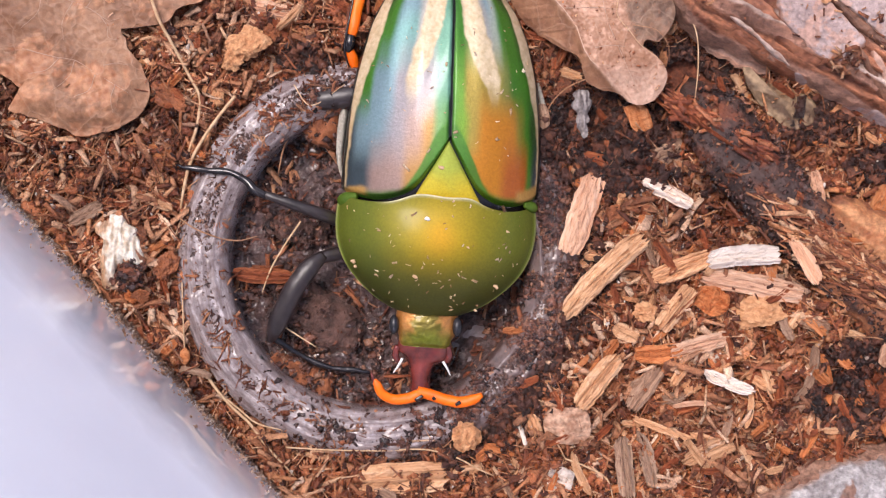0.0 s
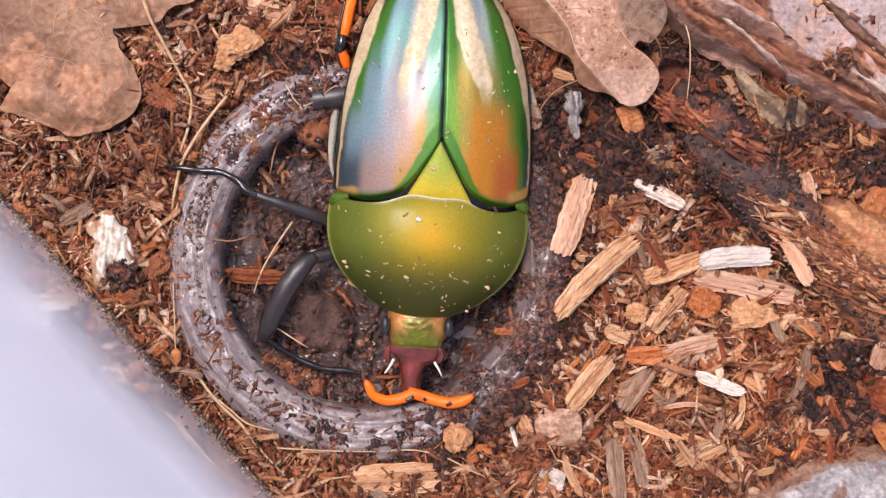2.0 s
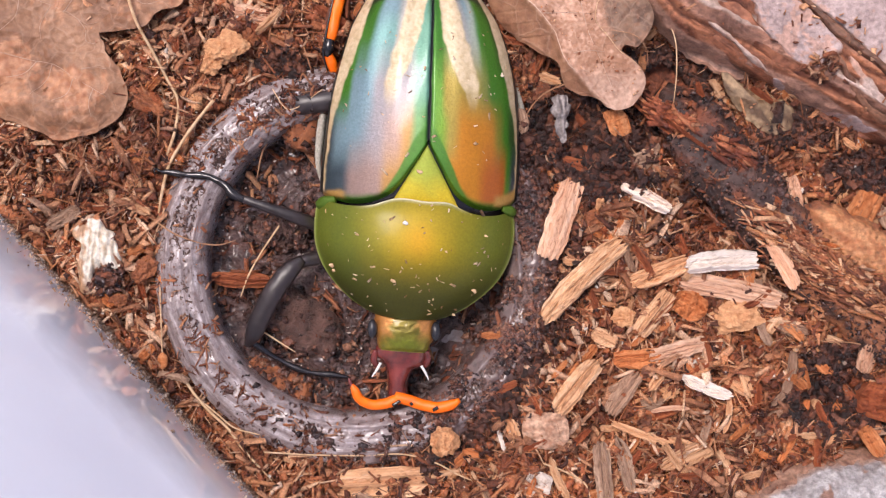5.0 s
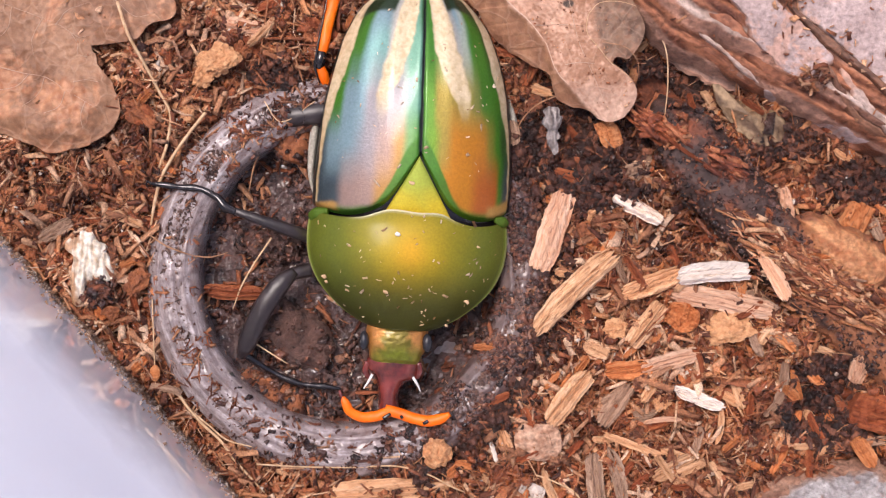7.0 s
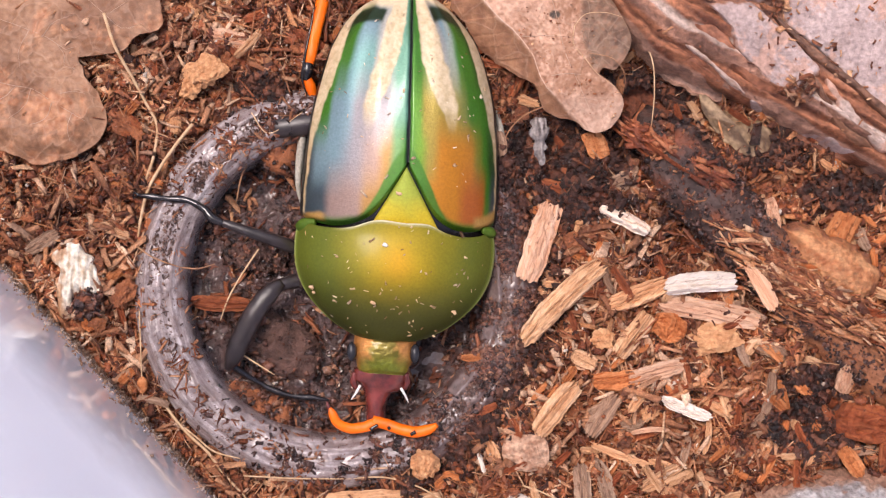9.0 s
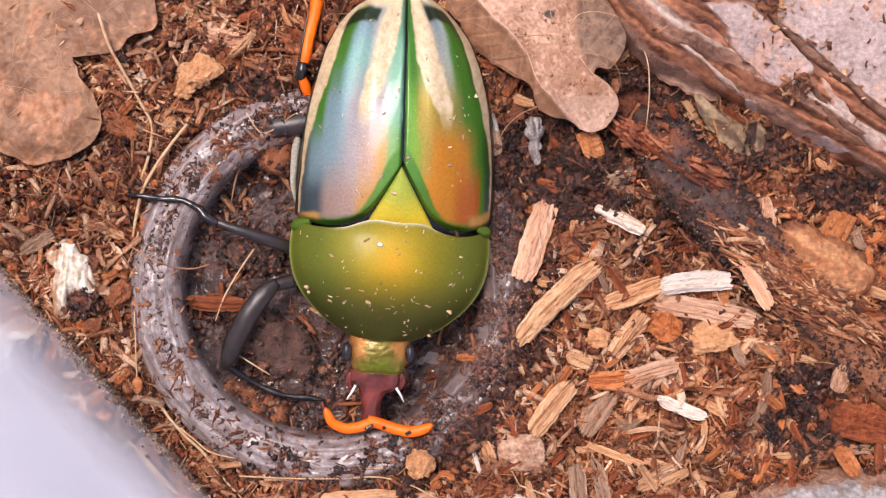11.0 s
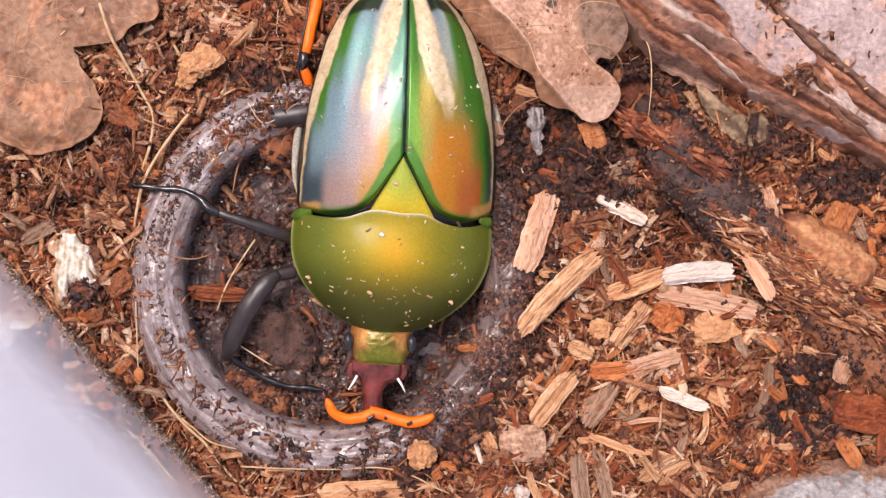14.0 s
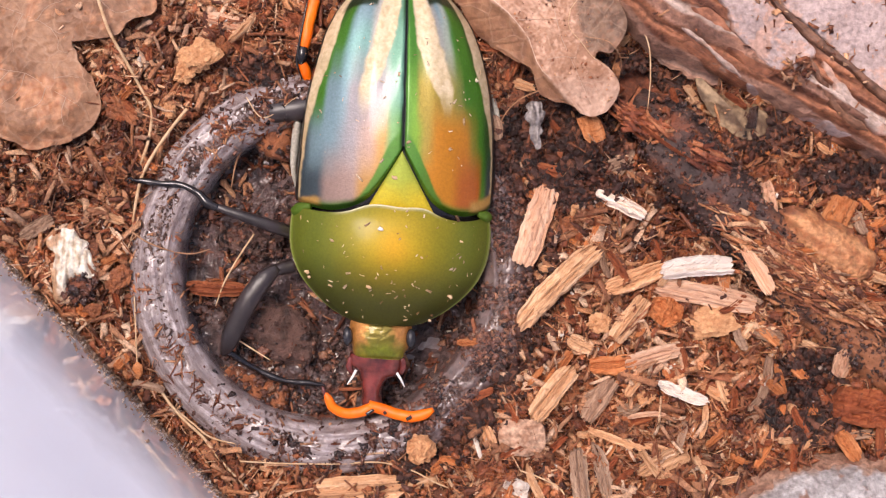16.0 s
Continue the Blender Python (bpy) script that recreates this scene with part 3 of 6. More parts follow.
# ---- wood chips ----
def chip_mesh(name, length, width, thick, material, seed, rag=0.1, taper=0.25):
    """A splintered chip along x: lanes of wood fibre with ragged ends and uneven tops."""
    rng = np.random.default_rng(seed)
    lanes, n = 13, 22
    rag = max(0.025, 0.5 * rag * min(1.0, length / width / 3))
    lo = -0.5 + rng.uniform(0, rag, lanes) + taper * 0.3 * np.abs(np.linspace(-1, 1, lanes)) ** 2 * rng.uniform(0, 1)
    hi = 0.5 - rng.uniform(0, rag, lanes) - taper * 0.3 * np.abs(np.linspace(-1, 1, lanes)) ** 2 * rng.uniform(0, 1)
    ridge = rng.normal(0, 0.11, lanes)
    skew, bow = rng.normal(0, 0.12), rng.normal(0, 0.03)
    stub = step(2.2, 1.0, length / width)
    ridge = ridge * (1 - 0.8 * stub)
    top, bottom = [], []
    for j in range(lanes):
        v = j / (lanes - 1) - 0.5
        for i in range(n):
            u = lo[j] + (hi[j] - lo[j]) * i / (n - 1)
            w = width * (1 - taper * (2 * abs(u)) ** 3) * (1 + min(1.0, length / width / 4) * (0.16 * nz(u * 5, seed, v) + 0.10 * nz(u * 16, seed, v * 2)))
            x, y = u * length, v * w + skew * width * u + bow * length * (u * u * 4 - 0.5)
            warp = width * (0.022 + 0.04 * stub)
            x, y = x + warp * nz(x / width * 2.2, y / width * 2.2, seed), y + warp * nz(y / width * 2.2, x / width * 2.2, seed + 3)
            crown = 1 - 0.55 * (2 * abs(v)) ** 3
            z = thick * (0.5 * crown + ridge[j] + 0.22 * nz(u * 9, j * 0.5, seed) + 0.16 * nz(u * 30, j * 0.8, seed) + 0.35 * stub * nz(x * 1.6, y * 1.6, seed))
            top.append((x, y, z))
            bottom.append((x, y * 0.96, -thick * 0.5 * crown + 0.1 * thick * nz(u * 7, j, seed + 5)))
    k = lanes * n
    faces = grid_faces(lanes, n) + [tuple(q + k for q in f[::-1]) for f in grid_faces(lanes, n)]
    edge = [i for i in range(n)] + [j * n + n - 1 for j in range(1, lanes)] + [(lanes - 1) * n + i for i in range(n - 2, -1, -1)] + [j * n for j in range(lanes - 2, 0, -1)]
    faces += [(edge[i], edge[i] + k, edge[(i + 1) % len(edge)] + k, edge[(i + 1) % len(edge)]) for i in range(len(edge))]
    return mesh_of(name, top + bottom, faces, material, smooth=False)


def chip(a, b, width, material, label, seed, thick=0.9, lift=0.35, name="wood_chip", category="wood chip", rag=0.1, taper=0.25, tilt=0.0, group="wood chips on the soil"):
    """A chip from a to b on the soil."""
    length = math.hypot(b[0] - a[0], b[1] - a[1])
    ob = new(name, chip_mesh(name, length, width, thick, material, seed, rag, taper))
    x, y = (a[0] + b[0]) / 2, (a[1] + b[1]) / 2
    turn = math.degrees(math.atan2(b[1] - a[1], b[0] - a[0]))
    ob.matrix_basis = pose(x * MM, y * MM, (a[2] + b[2]) / 2 * MM, tilt, -math.degrees(math.atan2(b[2] - a[2], length)), turn)
    return tagged(ob, label, category, group)


loose_soil()
feeding_cup()

CHIPS = [
    ((11.93, 5.92, 1.2), (9.84, -0.62, 1.2), 2.1, m_pink, "pale pinkish splinter of wood beside the cup", 1.0, 0.1, 0.2),
    ((16.18, 1.02, 1.3), (9.18, -5.12, 1.1), 1.95, m_tan, "long tan splinter of wood with fibrous grain", 1.1, 0.14, 0.3),
    ((15.69, 5.48, 1), (19.6, 3.43, 1.1), 1.25, m_white, "small bright white sliver of wood", 1.1, 0.04, 0.4),
    ((20.55, -0.75, 1.7), (26.42, -0.49, 1.6), 1.65, m_white, "bleached white chip lying on a tan chip", 0.9, 0.1, 0.2),
    ((16.29, -2.45, 1.2), (21.25, -0.49, 1.3), 1.6, m_tan, "tan ragged wood chip beside a white chip", 1.0, 0.14, 0.3),
    ((20.15, -1.92, 1), (28.69, -3.79, 1.1), 1.75, m_pink, "long weathered tan chip split along the grain", 0.9, 0.16, 0.35),
    ((19.62, -2.99, 1), (17.12, -6.38, 1), 1.55, m_tan, "stubby tan wood chip lying aslant", 0.9, 0.14, 0.2),
    ((20.13, -3.52, 1.1), (22.36, -4.63, 1.1), 2.3, m_orange, "crumbly orange-brown lump of rotten wood", 1.7, 0.2, 0.5),
    ((15.08, -8.52, 0.9), (19.01, -7.9, 0.9), 1.5, m_orange, "orange-brown fibrous wood chip", 0.9, 0.18, 0.3),
    ((17.88, -8.34, 1), (22.29, -6.91, 1), 1.35, m_pink, "pale tan wood chip with square end", 0.8, 0.1, 0.2),
    ((14.01, -8.35, 0.9), (10.31, -12.63, 0.9), 1.7, m_tan, "tan splintered chip with pale grain", 0.9, 0.18, 0.3),
    ((17.15, -9.25, 0.8), (14.74, -12.82, 0.8), 1.5, m_grey, "greyish brown weathered wood chip", 0.7, 0.2, 0.4),
    ((20.35, -9.68, 0.9), (24.63, -11.29, 0.9), 1.05, m_white, "grey-white sliver of bleached wood", 0.8, 0.12, 0.5),
    ((-6.8, -18.38, 0.7), (0.72, -17.84, 0.7), 2.5, m_tan, "broad tan chip with coarse fibrous grain", 0.9, 0.2, 0.2),
    ((8.13, -17.91, 0.8), (10.27, -18.27, 0.8), 1.9, m_white, "small whitish chip of rotten wood", 0.9, 0.2, 0.3),
    ((14.03, -14.79, 0.8), (14.65, -19.88, 0.8), 1.4, m_grey, "grey-tan narrow wood chip", 0.7, 0.15, 0.3),
    ((15.38, -14.17, 0.7), (16.72, -19, 0.7), 1.2, m_grey, "brownish narrow chip split at one end", 0.7, 0.2, 0.5),
    ((18.76, -16.84, 0.8), (22.33, -15.23, 0.8), 1.2, m_tan, "small tan wood chip with pointed end", 0.7, 0.16, 0.5),
    ((13.5, -6.13, 0.7), (15.47, -7.11, 0.7), 1.3, m_tan, "small crumbly tan flake of wood", 0.7, 0.2, 0.4),
    ((22.79, 10.69, 2.4), (20.79, 8.06, 2.3), 0.42, m_pink, "thin pale splinter lying across a dark stick", 0.35, 0.1, 0.2),
    ((28.89, 6.14, 2), (29.51, 3.49, 2), 1.0, m_pink, "short pale splinter standing on the soil", 0.8, 0.15, 0.2),
    ((15.0, 11.4, 1.8), (15.7, 9.2, 1.5), 1.7, m_orange, "orange-tan piece of bark under the leaf tip", 0.6, 0.12, 0.2),
    ((15.29, 6.66, 0.7), (18.42, 8, 0.7), 1.2, m_grey, "brown damp wood chip", 0.7, 0.15, 0.4),
    ((-23.32, 7.91, 0.8), (-21.35, 7.55, 0.8), 1.0, m_orange, "small orange-tan wood chip", 0.7, 0.2, 0.4),
    ((-17.15, -1.87, -1.5), (-12.04, -2.33, -1.5), 1.3, m_rust, "red-brown strip of bark inside the cup", 0.8, 0.2, 0.5),
    ((29.57, -7.64, 0.8), (28.77, -11.3, 0.8), 0.8, m_grey, "grey-tan thin splinter of wood", 0.5, 0.12, 0.3),
    ((29.51, -11.67, 0.7), (26.29, -14.44, 0.7), 1.05, m_grey, "narrow brown-tan splinter lying aslant", 0.5, 0.12, 0.5),
    ((30.76, -11.49, 0.7), (28.35, -16.59, 0.7), 0.62, m_orange, "long thin orange-tan splinter", 0.5, 0.1, 0.3),
    ((26.53, -4.78, 0.8), (27.61, -7.28, 0.8), 0.85, m_grey, "short grey sliver with pointed end", 0.5, 0.1, 0.7),
    ((6.08, -13.9, 0.7), (6.53, -15.6, 0.7), 0.34, m_white, "tiny white sliver of wood", 0.3, 0.1, 0.2),
    ((6.89, -13.01, 0.7), (7.6, -15.34, 0.7), 0.95, m_tan, "small tan wood chip", 0.6, 0.15, 0.3),
    ((4.65, -6.48, 0.7), (6.62, -6.35, 0.7), 0.62, m_orange, "tiny orange-brown sliver on the cup", 0.4, 0.1, 0.5),
    ((-29.57, 2.01, 0.8), (-26.89, 3.53, 0.8), 1.2, m_grey, "brown-grey narrow wood chip", 0.6, 0.12, 0.4),
    ((-22.87, 13, 0.8), (-20.46, 11.12, 0.8), 1.7, m_rust, "red-brown piece of bark beside a leaf", 0.8, 0.3, 0.7),
    ((-14.91, 19.32, 0.9), (-11.11, 18.16, 0.9), 1.4, m_pink, "pale striped splinter of wood", 0.7, 0.2, 0.4),
    ((35.51, 4.94, 1.2), (33.93, 0.94, 1), 2.2, m_orange, "orange-brown block of rotten wood", 1.1, 0.12, 0.1),
    ((36.25, -5.29, 1.4), (34.66, -9.34, 0.8), 1.3, m_pink, "pale tan stick end", 1.0, 0.1, 0.2),
    ((34.41, -11.11, 0.9), (39.09, -12.45, 0.9), 3.0, m_rust, "dark red-brown lump of bark", 1.8, 0.15, 0.3),
    ((34.89, -13.58, 0.8), (36.45, -16.04, 0.8), 1.3, m_orange, "orange-tan chip of wood", 0.8, 0.12, 0.4),
    ((27.57, -5.33, 0.6), (30.7, -6.22, 0.6), 1.3, m_grey, "grey-brown damp lump of wood", 0.9, 0.2, 0.5),
    ((11.01, 7.43, 0.6), (15.48, 6.31, 0.6), 0.9, m_rust, "damp red-brown strip of bark", 0.5, 0.15, 0.4),
    ((-29.74, -3.54, 0.5), (-27.23, -3.18, 0.5), 1.1, m_tan, "tan chip pressed against the box wall", 0.8, 0.2, 0.4),
    ((-25.15, -3.36, 0.6), (-24.08, -4.07, 0.6), 1.0, m_orange, "small round orange crumb of bark", 0.8, 0.2, 0.6),
    ((11.9, -9.58, 0.6), (13.47, -9.35, 0.6), 0.5, m_tan, "thin tan sliver of wood", 0.4, 0.1, 0.5),
    ((15.01, -13.36, 0.8), (19.7, -15.05, 0.8), 0.6, m_tan, "long thin tan splinter", 0.4, 0.08, 0.3),
    ((18.15, -12.47, 0.7), (21.28, -12.12, 0.7), 0.4, m_pink, "thin pale splinter of wood", 0.35, 0.08, 0.3),
    ((10.1, -16.05, 0.7), (11.67, -19.63, 0.7), 0.7, m_tan, "tan sliver pointing out of the soil", 0.5, 0.12, 0.6),
    ((24.43, -11.14, 0.6), (24.08, -14.28, 0.6), 0.45, m_tan, "thin tan splinter in the soil", 0.4, 0.1, 0.4),
    ((4.29, -11.13, 0.7), (7.64, -10.23, 0.8), 0.7, m_rust, "thin brown splinter on the cup's rim", 0.4, 0.1, 0.4),
]
for k, (a, b, w, mat, text, th, rag, tp) in enumerate(CHIPS):
    chip(a, b, w, mat, text, 100 + k, th, rag=rag, taper=tp)


def small_chips():
    """Countable small chips strewn over the soil, on twelve shared meshes."""
    rng = np.random.default_rng(21)
    kinds = [(m_tan, "small tan wood chip on the soil"), (m_orange, "small orange-brown wood chip on the soil"), (m_rust, "small red-brown wood chip on the soil"),
             (m_grey, "small grey-brown wood chip on the soil"), (m_rust, "small red-brown wood chip on the soil"), (m_orange, "small orange-brown wood chip on the soil")]
    shapes = [chip_mesh("small_wood_chip", rng.uniform(1.4, 3.2), rng.uniform(0.45, 1.0), rng.uniform(0.3, 0.6), kinds[k % 6][0], 300 + k, 0.16, 0.4) for k in range(18)]
    for i in range(290):
        while True:
            x, y = rng.uniform(-36, 40), rng.uniform(-21, 23)
            right = x > 6 and y < 4
            if wall_side(x, y) > 1.2 and cup_r(x, y) > 16.2 and (right or rng.random() < 0.4):
                break
        k = int(rng.integers(18))
        ob = new("small_wood_chip", shapes[k])
        ob.matrix_basis = pose(x * MM, y * MM, (ground_z(x, y) + rng.uniform(0.35, 0.8)) * MM, rng.normal(0, 14), rng.normal(0, 12), rng.uniform(0, 360))
        tagged(ob, kinds[k % 6][1], "wood chip", "small wood chips on the soil")


small_chips()


# ---- leaves, bark, sticks ----
def sheet(name, outline, centre, height, thick, material, colour, rings=22, samples=150, parent=None, label="", fray=0.15, base=None):
    """A leaf or plate: a closed smooth outline filled towards its centre, with a height and colour at each place."""
    pts = path_points(list(outline) + [outline[0]], samples + 1)[:-1]
    c = np.array(centre, float)
    rng = np.random.default_rng(len(outline) + samples)
    top, bottom, cols = [], [], []
    for i in range(samples):
        edge = pts[i]
        wild = fray * np.array((nz(edge[0], edge[1], 1.3, 0.7), nz(edge[0], edge[1], 7.7, 0.7)))
        for j in range(rings + 1):
            u = (j / rings) ** 0.8
            x, y = c + (edge - c) * u + wild * u**8
            z = height(x, y, u)
            top.append((x, y, z))
            bottom.append((x, y, z - thick * (1 - 0.6 * u**8)))
            cols.append(colour(x, y, u))
    m = rings + 1
    k = len(top)
    faces = [(i * m + j, i * m + j + 1, ((i + 1) % samples) * m + j + 1, ((i + 1) % samples) * m + j) for i in range(samples) for j in range(rings)]
    faces += [tuple(q + k for q in f[::-1]) for f in faces]
    faces += [(i * m + rings, i * m + rings + k, ((i + 1) % samples) * m + rings + k, ((i + 1) % samples) * m + rings) for i in range(samples)]
    return part(name, top + bottom, faces, material, parent, label, marking=cols + cols, base=base)


def veins(parent, lines, height, radius, material):
    for line in lines:
        pts = [(x, y, height(x, y, 0.5) + 0.02) for x, y in path_points(line, 14)]
        v, f = tube(pts, np.linspace(radius, radius * 0.45, len(pts)), 14, 6)
        part("vein", v, f, material, parent)


def left_leaf():
    def height(x, y, u):
        return 2.1 + 0.5 * nz(x, y, 1, 6.0) + 0.3 * nz(x, y, 6, 1.6) + 0.12 * nz(x, y, 2, 0.5) - 0.9 * step(0.75, 1.0, u) * step(17.5, 9.0, y) - 0.02 * (x + 30)

    def colour(x, y, u):
        k = 0.5 + 0.8 * nz(x, y, 2, 4.0) + 0.4 * nz(x, y, 3, 0.9) + 0.4 * nz(x, y, 5, 0.3)
        c = blend((0.195, 0.088, 0.045), (0.37, 0.20, 0.115), min(max(k, 0), 1))
        rust = step(-0.1, 0.4, nz(x, y, 8, 3.2) + 0.6 * nz(x, y, 4, 0.7) + 0.35 * nz(x, y, 6, 0.25) + 0.45 * step(19, 11, y) - 0.15 * step(-28, -33, x))
        return blend(c, blend((0.34, 0.125, 0.055), (0.57, 0.29, 0.155), 0.5 + nz(x, y, 9, 0.4)), 0.75 * rust)

    leaf = empty("dead_leaf", (-30.19, 15.72, 0.5))
    tagged(leaf, "grey-brown dead oak leaf, translucent and rust-stained, lying on soil", "dead leaf")
    sheet("blade", [(-41.66, 21.23), (-37.25, 24.76), (-29.3, 25.64), (-19.3, 23.2), (-18.9, 19.4), (-20.75, 18.75), (-21.3, 17.9), (-22.3, 17.5), (-23.7, 17.75), (-25.15, 17.5), (-24.71, 15.93), (-23.57, 14.25), (-23.08, 12.84), (-23.48, 11.08), (-24.71, 10.02), (-26.65, 9.22), (-28.42, 8.87), (-30.41, 9.66), (-32.39, 10.37), (-34.33, 11.08), (-33.1, 12.05), (-33.98, 13.28), (-36.36, 14.17), (-40.78, 14.61), (-42.98, 17.7)],
          (-29.74, 16.81), height, 0.18, m_leaf, colour, 60, 320, parent=leaf)
    veins(leaf, [[(-35.48, 22.11), (-33.27, 20.96), (-31.24, 20.17), (-28.95, 19.33), (-26.83, 18.27), (-26.52, 17.92), (-25.33, 18.05)], [(-32.83, 15.67), (-31.51, 15.31), (-30.01, 14.96), (-28.82, 14.78), (-27.14, 13.72), (-25.64, 12.84), (-24.62, 12.22)], [(-25.77, 22.99), (-24.27, 21.62), (-23.21, 20.7), (-21.54, 19.42), (-20.17, 19.86)],
                 [(-22.59, 20.7), (-21.4, 21.62)], [(-27.14, 13.59), (-27.76, 12.36), (-28.82, 11.92)], [(-26.83, 18.27), (-26.21, 17.17), (-26.26, 16.64), (-25.46, 16.33)], [(-26.52, 14.34), (-25.55, 14.52), (-24.58, 14.34)], [(-28.95, 19.33), (-29.74, 17.7), (-29.66, 16.37)],
                 [(-28.82, 14.78), (-29.3, 13.5), (-30.54, 12.4)], [(-31.24, 20.17), (-31.51, 18.58), (-32.83, 17.25)], [(-25.64, 12.84), (-25.95, 11.61), (-25.77, 10.64)], [(-30.01, 14.96), (-31.07, 13.99), (-32.39, 13.72)], [(-27.98, 18.8), (-27.1, 19.9), (-25.55, 20.56)]],
          height, 0.03, m_vein)


def right_leaf():
    crease = [(5.27, 23.15), (6.36, 21.4), (7.72, 19.79), (8.72, 18.92), (9.59, 17.92), (10.33, 16.87), (10.64, 15.87), (11.07, 14.86), (11.94, 13.95)]

    def beyond(x, y):
        """Distance past the crease towards the curled-under margin."""
        i = min(range(len(crease) - 1), key=lambda k: abs((crease[k][1] + crease[k + 1][1]) / 2 - y))
        (x0, y0), (x1, y1) = crease[i], crease[i + 1]
        return -((x - x0) * (y1 - y0) - (y - y0) * (x1 - x0)) / math.hypot(x1 - x0, y1 - y0)

    def height(x, y, u):
        d = -beyond(x, y)
        z = 3.5 + 0.6 * nz(x, y, 4, 5.0) + 0.25 * nz(x, y, 9, 1.6) + 0.06 * nz(x, y, 2, 0.4) + 0.05 * (y - 14)
        return z - 0.75 * max(d, 0.0) + 0.25 * math.exp(-(d / 0.3) ** 2) - 0.1 * step(0.93, 1.0, u)

    def colour(x, y, u):
        k = 0.5 + 0.8 * nz(x, y, 12, 3.5) + 0.8 * nz(x, y, 13, 0.6) + 0.8 * nz(x, y, 5, 0.25)
        c = blend((0.33, 0.165, 0.095), (0.61, 0.37, 0.255), min(max(k, 0), 1))
        c = blend(c, (0.52, 0.38, 0.30), 0.35 * step(14.7, 13.17, y))
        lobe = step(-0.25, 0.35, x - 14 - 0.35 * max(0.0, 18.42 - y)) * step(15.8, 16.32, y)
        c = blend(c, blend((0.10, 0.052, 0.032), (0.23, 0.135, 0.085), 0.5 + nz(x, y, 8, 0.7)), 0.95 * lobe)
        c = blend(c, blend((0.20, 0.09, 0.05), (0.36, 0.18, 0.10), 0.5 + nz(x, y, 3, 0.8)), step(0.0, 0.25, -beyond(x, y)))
        dirt = step(0.22, 0.36, nz(x, y, 41, 0.35) + 0.4 * nz(x, y, 42, 2.5))
        c = blend(c, (0.30, 0.14, 0.08), 0.4 * dirt)
        hole = step(0.35, 0.25, math.hypot((x - 11.99) * 0.7, y - 20.26))
        return blend(c, (0.05, 0.03, 0.02), hole)

    leaf = empty("curled_leaf", (13.26, 16.17, 0.5))
    tagged(leaf, "pinkish tan curled dead leaf with a torn edge over the soil", "dead leaf")
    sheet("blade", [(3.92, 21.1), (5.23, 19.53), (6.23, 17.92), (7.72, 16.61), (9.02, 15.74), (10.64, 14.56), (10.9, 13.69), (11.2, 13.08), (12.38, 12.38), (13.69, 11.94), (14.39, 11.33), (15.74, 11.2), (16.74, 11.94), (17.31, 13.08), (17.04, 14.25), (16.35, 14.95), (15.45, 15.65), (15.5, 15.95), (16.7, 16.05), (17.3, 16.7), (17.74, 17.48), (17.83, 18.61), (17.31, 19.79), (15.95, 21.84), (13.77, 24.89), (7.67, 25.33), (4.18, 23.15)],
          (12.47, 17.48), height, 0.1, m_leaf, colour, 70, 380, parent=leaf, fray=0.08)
    veins(leaf, [[(9.42, 18.48), (11.16, 18.61), (13.56, 18.48)], [(11.68, 15.47), (12.9, 15.65), (13.99, 15.56)], [(11.16, 23.15), (12.03, 20.53), (12.69, 17.48), (14.21, 13.99), (15.08, 12.03)]], height, 0.035, m_vein)
    veins(leaf, [crease], height, 0.05, m_pale)
    rng = np.random.default_rng(91)
    pts = []
    while len(pts) < 130:
        x, y = rng.uniform(8.54, 17.48), rng.uniform(11.6, 20.97)
        near = math.hypot(x - 14.65, y - 15.95) < 2.2
        if beyond(x, y) > 0.2 and y > 11.81 + 0.9 * max(0.0, x - 15.95) and (x < 15 or y < 14.43) and y > 14.86 - (x - 11.16) * 0.9 and (near or rng.random() < 0.6):
            pts.append((x, y, height(x, y, 0.5) + 0.03))
    pts = np.array(pts)
    grit = scatter("grit", pts, sizes(len(pts), rng, 0.1, 0.05, 0.04), m_shred, rng, 0.4, 3, "orange-brown soil crumbs stuck on the leaf")
    grit.parent = leaf
    grit.matrix_parent_inverse = Matrix.Translation(-leaf.location)


m_pale = plain("pale_crease", (0.52, 0.34, 0.24), (0.68, 0.50, 0.39), 1500, 0.6)


